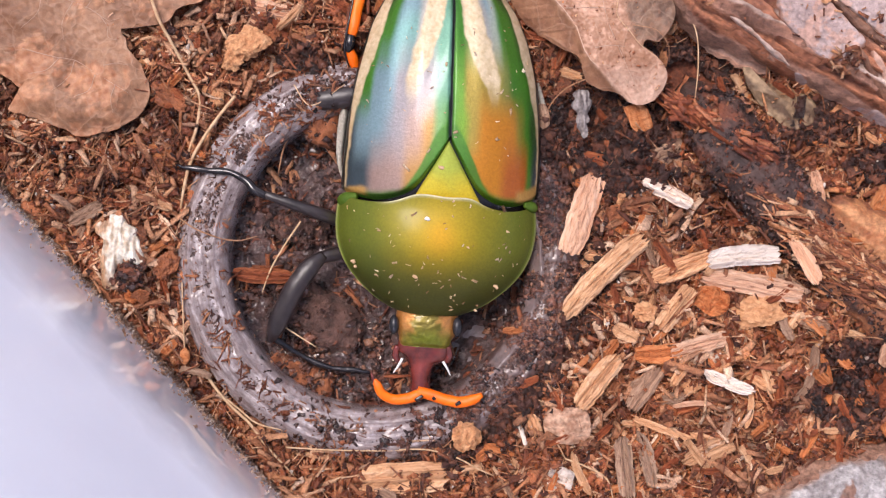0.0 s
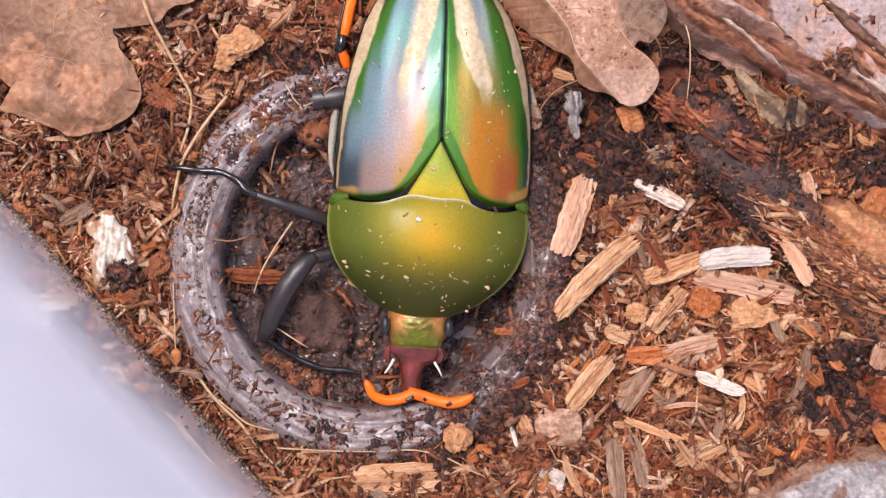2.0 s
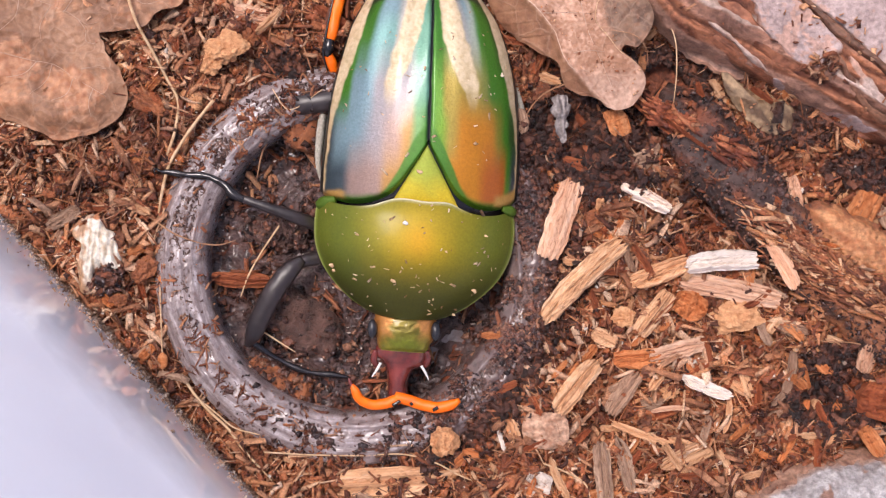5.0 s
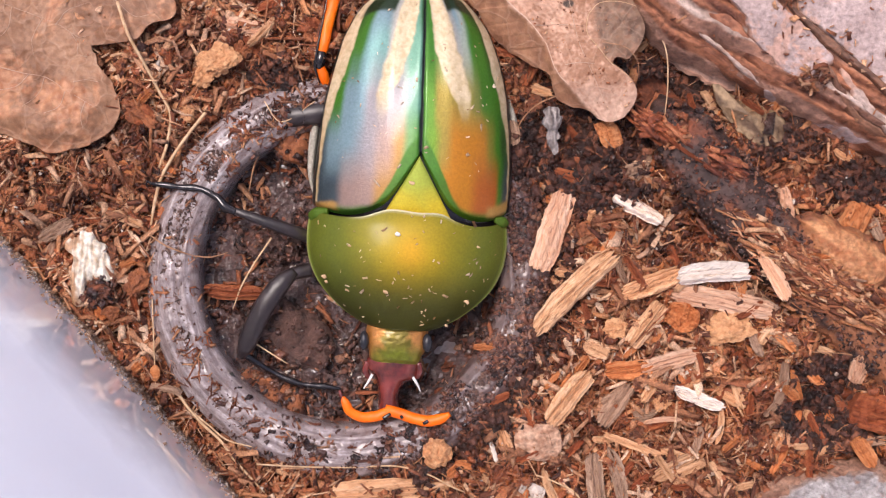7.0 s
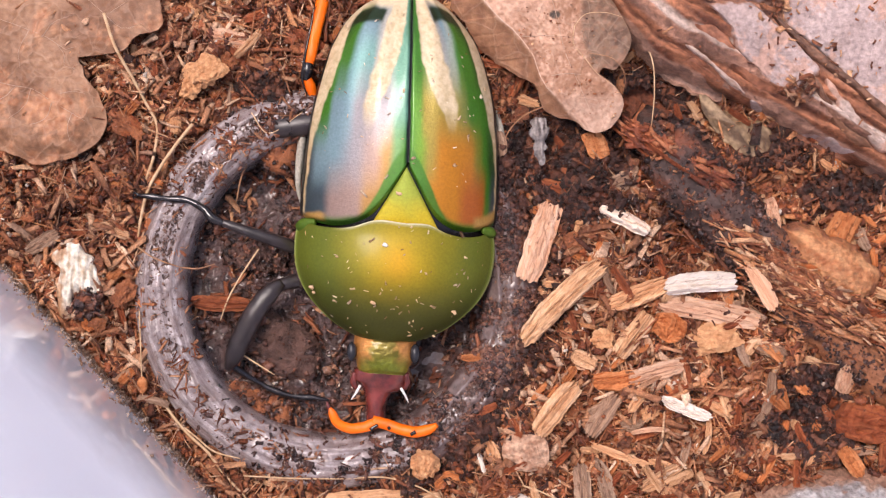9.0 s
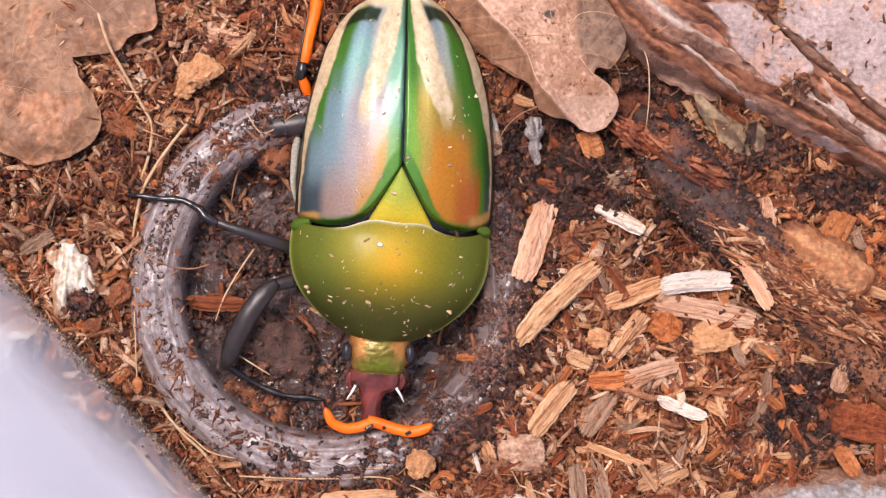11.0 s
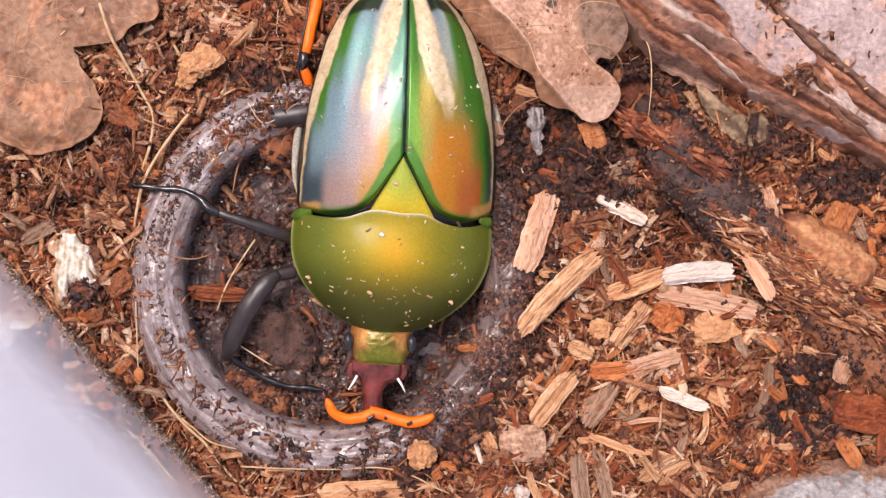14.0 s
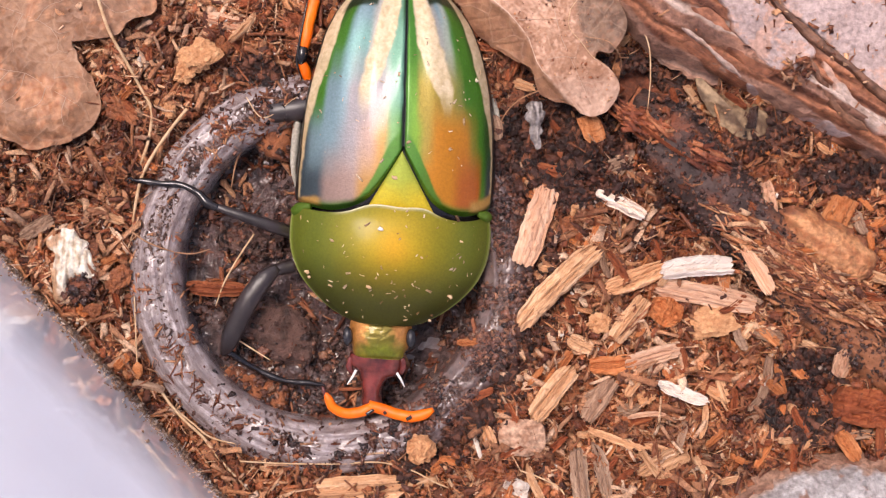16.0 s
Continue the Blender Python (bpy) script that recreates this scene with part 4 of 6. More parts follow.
def bark_slab():
    """A slab of bark: a red-brown fibrous body under flaking grey-violet plates."""
    o = np.array((16.98, 20.52))
    e = np.array((34.31, 9.93)) - o
    e = e / np.linalg.norm(e)
    n = np.array((-e[1], e[0]))
    edges, rise = [0.0, 0.25, 0.8, 1.5, 2.6, 4.2, 9.0, 15.0, 24.0], [0.6, 2.2, 3.3, 4.1, 4.9, 5.4, 6.6, 7.3, 7.8]

    def flare(a):
        """How far the foot of the slab reaches out, along its length."""
        return 1.7 * math.exp(-(((a - 6.5) / 6.5) ** 2))

    def along(x, y):
        d = np.array((x, y)) - o
        a, b = float(d @ e), float(d @ n)
        return a, b if b > 2.5 else (b + flare(a)) * 2.5 / (2.5 + flare(a))

    def surface(a, b):
        q = b + 0.5 * nz(a, 3.3, 0, 7.0) + 0.2 * nz(a, 1.1, 0, 1.6)
        ledge = (q * 0.9 + 0.3 * nz(a * 0.2, b, 9, 2.0)) % 1.0
        z = float(np.interp(q, edges, rise)) + 0.42 * step(0.0, 0.25, ledge) * step(1.0, 0.7, ledge) * step(7.0, 1.0, q)
        return z + 0.16 * nz(a * 0.2, b, 5, 0.7) + 0.12 * nz(a * 0.5, b, 6, 0.3)

    verts, cols = [], []
    na, nb = 260, 170
    for j in range(nb):
        b = 22.0 * (j / (nb - 1)) ** 1.5
        for i in range(na):
            a = -16 + 50 * i / (na - 1)
            edge = (-0.45 * nz(a, 0, 8, 3.0) - 0.3 * nz(a, 0, 9, 0.9)) * step(10, 0, j)
            out = b if b > 2.5 else b * (2.5 + flare(a)) / 2.5 - flare(a)
            p = o + e * a + n * (out + edge)
            verts.append((p[0], p[1], surface(a, b) if j else -0.6))
            k = 0.5 + 0.6 * nz(a * 0.18, b * 1.2, 4, 0.8) + 0.7 * nz(a * 0.14, b * 3.0, 7, 0.8) + 0.35 * nz(a * 0.5, b, 6, 0.35)
            q = b + 0.35 * nz(a, 3.3, 0, 9.0) + 0.16 * nz(a * 0.5, b, 5, 0.9)
            pale = float(np.interp(q, [0.0, 0.45, 0.55, 1.25, 1.35, 1.85, 1.93, 2.3, 2.38, 3.7, 3.9, 30.0], [0.3, 0.3, 0.0, 0.0, 0.25, 0.15, 1.0, 1.0, 0.0, 0.0, 0.15, 0.15]))
            c = blend((0.12, 0.036, 0.018), (0.46, 0.18, 0.09), min(max(k, 0), 1))
            q = b + 0.5 * nz(a, 3.3, 0, 7.0) + 0.2 * nz(a, 1.1, 0, 1.6)
            ledge = (q * 0.9 + 0.3 * nz(a * 0.2, b, 9, 2.0)) % 1.0
            c = blend(c, (0.10, 0.034, 0.018), 0.75 * max(step(0.16, 0.04, ledge), step(0.93, 1.0, ledge)))
            g = blend((0.34, 0.235, 0.185), (0.64, 0.49, 0.41), min(max(k, 0), 1))
            cols.append(blend(c, g, pale))
    k = len(verts)
    verts += [(v[0], v[1], -0.6) for v in verts]
    cols += cols
    top = grid_faces(nb, na)
    faces = top + [tuple(q + k for q in f[::-1]) for f in top]
    rimv = [i for i in range(na)] + [j * na + na - 1 for j in range(1, nb)] + [(nb - 1) * na + i for i in range(na - 2, -1, -1)] + [j * na for j in range(nb - 2, 0, -1)]
    faces += [(rimv[i], rimv[i] + k, rimv[(i + 1) % len(rimv)] + k, rimv[(i + 1) % len(rimv)]) for i in range(len(rimv))]
    base = (o[0] + 8, o[1] + 4, -0.6)
    slab = tagged(part("bark_slab", verts, faces, m_bark, marking=cols, base=base), "thick slab of flaking grey and red-brown bark on the soil", "bark")

    def plate(outline, lift, worn, samples=130):
        c = np.mean(np.array(outline), axis=0)

        def height(x, y, u):
            a, b = along(x, y)
            z = float(np.interp(b, edges, rise)) + lift + 0.22 * nz(x, y, 3, 2.2) + 0.08 * nz(x, y, 4, 0.5)
            return z - 0.35 * step(0.9, 1.0, u)

        def colour(x, y, u):
            k = 0.5 + 0.7 * nz(x, y, 14, 3.0) + 0.3 * nz(x, y, 15, 0.7) + 0.2 * nz(x, y, 16, 0.25)
            g = blend((0.35, 0.25, 0.225), (0.54, 0.41, 0.375), min(max(k, 0), 1))
            rust = step(0.05, 0.35, nz(x, y, 31, 2.0) + 0.5 * nz(x, y, 3, 0.5) + 0.35 * nz(x, y, 3, 0.2) + worn)
            g = blend(g, (0.52, 0.30, 0.22), 0.75 * rust)
            return blend(g, (0.30, 0.14, 0.085), step(0.93, 1.0, u + 0.05 * nz(x, y, 6, 0.5)))

        sheet("plate", outline, c, height, 0.7, m_plate, colour, 40, samples * 2, parent=slab, fray=0.2)

    plate([(23.43, 20.79), (25.17, 18.92), (25.81, 17.3), (27.38, 15.86), (28.82, 14.62), (30.57, 14.03), (30.95, 14.84), (32.06, 15.43), (30.69, 17.3), (28.57, 19.26), (26.53, 20.79)], 0.5, 0.0)
    plate([(29.11, 21.13), (29.11, 19.28), (30.88, 17.84), (32.73, 16.24), (34.17, 14.81), (36.23, 13.03), (38.64, 11.43), (41.17, 14.38), (39.48, 22.4), (32.73, 23.66)], 0.45, -0.05, 170)
    plate([(30.14, 24.04), (32.67, 23.83), (29.72, 21.51), (25.93, 21.09), (25.09, 22.78)], 0.4, 0.0)

    def strip(line, width, lift, worn, tone=((0.36, 0.24, 0.18), (0.60, 0.45, 0.38)), rim=(0.26, 0.11, 0.07)):
        """A long narrow strip along a line: plates, red bands and grooves."""
        mid = path_points(line, 90)
        top, marks = [], []
        m = 13
        for i in range(90):
            d = mid[min(i + 1, 89)] - mid[max(i - 1, 0)]
            d = d / np.linalg.norm(d)
            side = np.array((-d[1], d[0]))
            w = width * (0.9 + 0.4 * nz(i * 0.07, width, lift)) * min(1.0, 0.15 + i / 10, 0.15 + (89 - i) / 10)
            for j in range(m):
                v = 2 * j / (m - 1) - 1
                x, y = mid[i] + side * (v * w + 0.06 * nz(i * 0.2, j * 0.3, 4))
                a, b = along(x, y)
                z = float(np.interp(b, edges, rise)) + lift + 0.14 * nz(x, y, 3, 1.2) - 0.5 * abs(v) ** 6
                top.append((x, y, z))
                k = 0.5 + 0.7 * nz(x, y, 14, 1.6) + 0.45 * nz(x, y, 15, 0.4)
                k += 0.5 * nz(i * 0.12, j * 1.1, 8)
                g = blend(*tone, min(max(k, 0), 1))
                g = blend(g, (0.50, 0.28, 0.20), 0.8 * step(0.1, 0.35, nz(x, y, 31, 1.6) + 0.5 * nz(x, y, 3, 0.4) + worn))
                marks.append(blend(g, rim, step(0.75, 1.0, abs(v))))
        q = len(top)
        skin = grid_faces(90, m)
        ring = [j for j in range(m)] + [i * m + m - 1 for i in range(1, 90)] + [89 * m + j for j in range(m - 2, -1, -1)] + [i * m for i in range(88, 0, -1)]
        skin += [tuple(v + q for v in f[::-1]) for f in skin]
        skin += [(ring[i], ring[i] + q, ring[(i + 1) % len(ring)] + q, ring[(i + 1) % len(ring)]) for i in range(len(ring))]
        part("plate", top + [(x, y, z - 0.8) for x, y, z in top], skin, m_plate, slab, marking=marks + marks)

    rng = np.random.default_rng(66)
    pts = []
    for cx, cy, spread, count in ((30.63, 14.43, 0.6, 34), (29.02, 20.35, 0.8, 24), (28.31, 17.9, 6.0, 60), (31.5, 16.5, 5.0, 70)):
        for _ in range(count):
            x, y = rng.normal(cx, spread), rng.normal(cy, spread * 0.8)
            a, b = along(x, y)
            if b > 1.0:
                pts.append((x, y, float(np.interp(b, edges, rise)) + 0.62))
    pts = np.array(pts)
    grit = scatter("grit", pts, sizes(len(pts), rng, 0.45, 0.12, 0.09), m_shred, rng, 0.3, 3, "orange-brown shreds and crumbs on the bark")
    grit.parent = slab
    grit.matrix_parent_inverse = Matrix.Translation(-slab.location)
    red, brown = ((0.12, 0.038, 0.020), (0.40, 0.155, 0.080)), ((0.085, 0.035, 0.020), (0.27, 0.125, 0.072))
    strip([(16.4, 20.9), (18.9, 19.2), (21.36, 17.6), (24.66, 15.2), (27.6, 13.56), (31.46, 11.35), (34.2, 10.0), (37.0, 8.6)], 0.42, 0.12, -1.0, red, (0.10, 0.035, 0.02))
    strip([(20.6, 21.4), (22.8, 19.7), (24.66, 17.9), (26.3, 16.2), (28.33, 14.55), (30.5, 13.7)], 0.75, 0.16, -1.0, red, (0.10, 0.035, 0.02))
    strip([(19.3, 21.0), (20.6, 19.5), (21.9, 18.15), (23.74, 16.68), (25.4, 15.3), (26.87, 14.2)], 0.2, 0.34, -0.3)
    strip([(27.4, 13.7), (30.5, 12.27), (33.3, 10.7), (35.9, 9.6)], 0.4, 0.3, -0.3, ((0.38, 0.28, 0.25), (0.58, 0.45, 0.42)))
    # a groove and a crack of the bark, laid as dark raised strips
    strip([(28.2, 20.0), (30.2, 18.0), (32.0, 16.5), (34.2, 14.8), (36.4, 13.0), (38.6, 11.2)], 0.36, 0.62, -1.0, brown, (0.07, 0.03, 0.018))
    strip([(31.6, 15.2), (32.5, 13.6), (33.4, 12.2), (34.6, 11.0), (36.4, 9.9)], 0.34, 0.5, -1.0, brown, (0.07, 0.03, 0.018))
    strip([(32.5, 15.0), (33.5, 13.5), (34.8, 12.08), (36.4, 10.7), (37.9, 9.4)], 0.42, 0.45, 0.0)


def dark_stick():
    pts = STICK
    v, f = tube(pts, [1.0, 2.5, 2.8, 2.7, 2.8, 2.9, 2.8], 80, 40, 0.72)
    out, cols = [], []
    for x, y, z in v:
        k = nz(x, y, z + 4, 2.2) + 0.5 * nz(x, y, z, 0.7)
        s = 1 + 0.08 * k
        out.append((x + 0.25 * nz(x, y, z, 1.5), y + 0.25 * nz(y, x, z, 1.5), z * s + 0.2 * k))
        out[-1] = (out[-1][0], out[-1][1], out[-1][2] + 0.22 * nz(x, y, z, 0.45))
        c = blend((0.030, 0.020, 0.019), (0.098, 0.058, 0.048), 0.5 + k)
        far = step(26.57, 31.48, x)
        rust = step(-0.05, 0.35, nz(x + y, (x - y) * 0.3, 3, 1.2) + 0.35 * nz(x, y, 4, 0.5) - 0.2 + 0.6 * far)
        cols.append(blend(c, blend((0.24, 0.07, 0.032), (0.36, 0.14, 0.065), far), 0.8 * rust))
    stick = part("dark_stick", out, f, m_stick, marking=cols, base=pts[2])
    tagged(stick, "dark damp rotten stick half sunk in the soil", "stick")
    rng = np.random.default_rng(8)
    strips = [((17.62, 11.39, 1.2), (20.9, 9.01, 3.1), 0.3, m_rust), ((18.86, 10.55, 3), (22.54, 7.82, 3.2), 0.3, m_rust), ((26.88, 1, 3.3), (29.26, -2.67, 2.9), 1.3, m_pink),
              ((26.98, 4.86, 2.9), (30.1, 0.92, 2.7), 0.7, m_rust)]
    for i in range(60):
        u, w = rng.uniform(0, 1), rng.uniform(-1.7, 1.7)
        x, y = 26.84 + u * 9.0, 2.15 - u * 6.0 + w
        l, turn = rng.uniform(2.0, 4.2), math.radians(rng.normal(-24, 9))
        z = 3.35 - 0.3 * w * w - 0.35 * u
        strips.append(((x, y, z), (x + l * math.cos(turn), y + l * math.sin(turn), z - 0.1), rng.uniform(0.25, 0.6), (m_orange, m_tan, m_rust, m_rust, m_grey)[i % 5]))
    for i, (a, b, w, mat) in enumerate(strips):
        ob = chip(a, b, w, mat, "", 700 + i, 0.4, name="shred", category="", rag=0.2, taper=0.5, group="")
        ob.parent = stick
        ob.matrix_parent_inverse = Matrix.Translation(-stick.location)
    rng = np.random.default_rng(33)
    q = path_points(pts, 40)
    n = 420
    i = rng.integers(3, 36, n)
    off = rng.normal(0, 1.5, (n, 2))
    place = np.array([(q[a][0] + o[0], q[a][1] + o[1], q[a][2] + 2.0 - 0.12 * (o[0] ** 2 + o[1] ** 2)) for a, o in zip(i, off)])
    scatter("stick_litter", place, sizes(n, rng, 0.3, 0.12, 0.09), m_rusty, rng, 0.3, 3, "red-brown shreds and crumbs on the dark stick", "wood shreds")
    n = 2600
    top = np.array([p for p in out if p[2] > 1.2])
    p = top[rng.integers(0, len(top), n)] + rng.normal(0, 1, (n, 3)) * np.array((0.2, 0.2, 0.05))
    scatter("stick_crumbs", p, sizes(n, rng, 0.17, 0.12, 0.09), m_wet, rng, 0.5, 3, "fine wet crumbs on the dark stick", "soil crumbs", 0.3)


def white_chunk():
    """A cream-white piece of rotten wood with a bitten end and a tan strip along one side."""
    def height(x, y, u):
        return 1.75 + 0.3 * nz(x, y, 3, 1.5) + 0.22 * nz(x * 2, y * 0.5, 7, 0.5) - 0.7 * u**4

    def colour(x, y, u):
        k = min(max(0.5 + 0.8 * nz(x * 2, y * 0.6, 3, 0.6) + 0.4 * nz(x, y, 5, 0.25), 0), 1)
        c = blend((0.50, 0.37, 0.24), (0.84, 0.78, 0.66), min(1.0, k * 1.25))
        tan = step(-26.04, -26.48, x + 0.5 * nz(x, y, 9, 0.8)) * step(-0.35, 0.1, nz(x, y, 12, 0.6)) + 0.8 * step(-1.74, -2.85, y)
        return blend(c, (0.46, 0.26, 0.14), min(1.0, 0.9 * tan))

    mid = (-25.68, 0.13)
    ob = sheet("wood_chunk", [(-26.21, 2.71), (-25.32, 2.76), (-25.01, 2.14), (-24.3, 1.69), (-23.9, 0.36), (-23.5, -1.16), (-23.68, -1.42), (-24.65, -1.16), (-25.46, -1.38), (-25.9, -2.05), (-25.81, -2.76), (-26.21, -3.29), (-26.79, -3.07), (-26.97, -2.05), (-27.01, -0.53), (-26.88, 0.93), (-27.41, 1.38), (-27.1, 2.14), (-26.43, 2.27)], mid, height, 1.2, m_plate, colour, 30, 160,
               base=(*mid, 0.3), fray=0.12)
    tagged(ob, "chunky cream-white piece of rotten wood by the box wall", "wood chunk")


def bark_flake():
    def height(x, y, u):
        return 1.35 + 0.2 * nz(x, y, 3, 1.2) + 0.12 * nz(x * 0.4, y * 1.5, 7, 0.4) - 0.25 * u**6

    def colour(x, y, u):
        k = min(max(0.5 + 0.8 * nz(x * 0.5, y * 1.5, 3, 0.6) + 0.6 * nz(x, y, 5, 0.25), 0), 1)
        return blend((0.34, 0.165, 0.095), (0.64, 0.40, 0.265), k)

    mid = (9.85, -13.87)
    ob = sheet("bark_flake", [(8.1, -12.86), (8.72, -12.51), (9.84, -12.51), (10.95, -12.59), (11.48, -13.04), (11.62, -13.97), (11.57, -14.73), (10.95, -15.26), (9.84, -15.44), (8.81, -15.26), (8.19, -14.82), (7.92, -13.84)], mid, height, 0.7, m_bark, colour, 24, 130, base=(*mid, 0.3), fray=0.06)
    tagged(ob, "square pinkish tan flake of bark", "bark flake")


def rotten_wood():
    """Smooth orange wood laid bare at the stick's broken end."""
    def height(x, y, u):
        return 3.4 - 1.4 * u**3 + 0.25 * nz(x, y, 3, 1.8) + 0.12 * nz(x * 0.5 + y, y - x, 7, 0.5)

    def colour(x, y, u):
        k = min(max(0.5 + 0.9 * nz((x - y) * 0.3, x + y, 2, 1.0) + 0.5 * nz(x, y, 3, 0.3), 0), 1)
        c = blend((0.34, 0.11, 0.04), (0.60, 0.29, 0.13), k)
        return blend(c, (0.24, 0.085, 0.04), step(0.8, 1.0, u + 0.3 * nz(x, y, 8, 0.8)))

    mid = (33.3, 1.14)
    ob = sheet("rotten_wood", [(29.84, 3.89), (31.33, 4.16), (33.3, 3.46), (35.71, 2.23), (37.67, 0.04), (36.14, -2.23), (33.96, -1.88), (32.21, -0.48), (30.72, 1.01), (30.02, 2.45)], mid, height, 1.6, m_bark, colour, 30, 160, base=(*mid, 1.0), fray=0.5)
    tagged(ob, "smooth orange-tan piece of rotten wood against the dark stick", "rotten wood")
    rng = np.random.default_rng(77)
    n = 1000
    x, y = rng.normal(31.86, 3.2, n), rng.normal(-0.39, 1.4, n)
    y = y - 0.55 * (x - 30.89)
    z = 3.55 - 0.22 * np.clip((y - -0.61) + 0.7 * (x - 30.89), -3, 3) ** 2
    scatter("broken_fibres", np.stack([x, y, np.maximum(z, 0.6)], 1), sizes(n, rng, 0.95, 0.12, 0.09), m_shred, rng, 0.3, 4, "orange-tan fibres of rotten wood over the stick's end", "wood shreds", 0.15, heading=-0.45)
    n = 260
    u = rng.uniform(0, 1, n)
    a, b = np.array((17.68, 11.73, 2.2)), np.array((25.21, 7.37, 3.35))
    p = a + (b - a) * u[:, None] + rng.normal(0, 1, (n, 3)) * np.array((0.35, 0.35, 0.1))
    scatter("red_fibres", p, sizes(n, rng, 1.0, 0.14, 0.1), m_redfib, rng, 0.3, 4, "red-brown bark fibres along the dark stick", "wood shreds", 0.15, heading=math.atan2(b[1] - a[1], b[0] - a[0]))


def pale_scrap():
    def height(x, y, u):
        return 1.0 + 0.3 * nz(x, y, 3, 2.0) + 0.6 * (1 - u) - 0.3 * u

    def colour(x, y, u):
        return blend((0.11, 0.06, 0.032), (0.38, 0.25, 0.14), min(max(0.5 + 1.2 * nz((x + y) * 0.9, (x - y) * 0.25, 3, 0.7) + 0.5 * nz(x, y, 4, 0.3), 0), 1))

    leaf = sheet("leaf_scrap", [(23.81, 14.85), (24.88, 13.87), (27.02, 12.97), (29.25, 11.73), (29.6, 10.52), (28, 9.5), (26.35, 10.12), (25.01, 11.64), (23.99, 13.06)], (26.57, 11.86), height, 0.2, m_plate, colour, 24, 140,
                 base=(26.57, 11.86, 0.6))
    tagged(leaf, "yellow-brown scrap of dead leaf under the bark", "dead leaf")


def grey_scrap():
    def height(x, y, u):
        return 1.35 + 0.5 * nz(x, y, 3, 0.8) + 0.25 * nz(x * 2, y * 0.6, 5, 0.5) - 0.3 * u

    def colour(x, y, u):
        return blend((0.13, 0.105, 0.10), (0.38, 0.335, 0.315), min(max(0.5 + 0.9 * nz(x * 2, y * 0.5, 3, 0.5) + 0.5 * nz(x, y, 4, 0.2), 0), 1))

    leaf = sheet("leaf_scrap", [(10.95, 12.6), (11.6, 11.85), (11.75, 11.1), (11.45, 10.6), (11.2, 10.0), (11.5, 8.95), (10.9, 9.0), (10.7, 9.9), (10.55, 10.6), (10.05, 11.5), (10.35, 11.9)],
                 (11.0, 10.9), height, 0.12, m_plate, colour, 20, 120, base=(11.0, 10.9, 0.6), fray=0.6)
    tagged(leaf, "grey torn scrap of dead leaf on dark soil", "dead leaf")


def pale_bark():
    def height(x, y, u):
        return 2.9 - 2.7 * u**2.6 + 0.25 * nz(x, y, 3, 2.0) + 0.14 * nz(x, y, 7, 0.5)

    def body(x, y, u):
        return blend((0.16, 0.07, 0.042), (0.42, 0.235, 0.155), 0.5 + 0.8 * nz(x, y, 2, 0.8) + 0.4 * nz(x, y, 3, 0.3))

    def skin(x, y, u):
        k = 0.5 + 0.7 * nz(x, y, 2, 1.6) + 0.5 * nz(x, y, 3, 0.4)
        c = blend((0.25, 0.22, 0.21), (0.53, 0.50, 0.485), min(max(k, 0), 1))
        c = blend(c, (0.24, 0.11, 0.065), 0.85 * step(0.26, 0.4, nz(x, y, 17, 1.7) + 0.3 * nz(x, y, 18, 0.4)))
        return blend(c, (0.36, 0.22, 0.155), step(0.86, 1.0, u + 0.12 * nz(x, y, 5, 0.9)))

    mid = (32.51, -20.27)
    ob = sheet("pale_bark", [(23.67, -20.46), (25.32, -19.04), (27.38, -17.7), (29.25, -16.81), (31.48, -16.01), (33.71, -15.56), (36.38, -15.38), (39.06, -15.83), (41.73, -18.24), (41.73, -23.14), (36.38, -25.37), (28.36, -24.92), (24.34, -22.69)], mid, height, 1.2, m_bark, body, 40, 240, base=(*mid, 0.0), fray=0.35)
    tagged(ob, "rounded piece of bark with a grey-white skin and brown rim", "bark")
    sheet("skin", [(25.09, -20.5), (26.86, -18.95), (28.98, -17.89), (31.18, -16.83), (33.39, -16.39), (36.04, -16.21), (38.25, -16.65), (40.46, -18.6), (40.02, -22.48), (35.6, -24.25), (28.53, -23.81), (25.53, -22.26)], mid, lambda x, y, u: height(x, y, u * 0.86) + 0.3 - 0.25 * step(0.94, 1.0, u), 0.35, m_bark, skin, 40, 240, parent=ob, label="cracked grey-white skin", fray=0.3)


LUMPS = []


def dark_lump(points, radii, label, flat=0.6, material=None):
    v, f = tube(points, radii, 50, 36, flat)
    v = [(x + 0.45 * nz(x, y, z, 1.2), y + 0.45 * nz(y, x, z, 1.2), z + 0.5 * nz(x, y, z + 9, 1.0) + 0.3 * nz(x, y, z, 0.4)) for x, y, z in v]
    LUMPS.extend(tuple(p) for p in v)
    tagged(part("soil_lump", v, f, material or m_cupsoil, base=points[0]), label, "soil lump")


left_leaf()
right_leaf()
bark_slab()
dark_stick()
white_chunk()
bark_flake()
rotten_wood()
pale_scrap()
grey_scrap()
pale_bark()
dark_lump([(-13.06, -3.63, -2.4), (-10.28, -5.23, -2.2), (-7.08, -7.77, -2.3)], [1.4, 2.3, 1.4], "brown wet lump of peat inside the cup", 0.6, m_peat)
dark_lump([(-25.94, -1.93, 0.5), (-24.99, -2.01, 0.9), (-24.08, -2.28, 0.6)], [0.6, 1.2, 0.6], "dark red-brown clump of coir beside a white wood chunk", 0.7, m_soil)
dark_lump([(-13.98, -9.15, -2.4), (-11.2, -10.97, -2.2), (-8.91, -11.44, -2.3)], [0.9, 1.5, 0.9], "red-brown wet lump of peat inside the cup", 0.6, m_rotred)
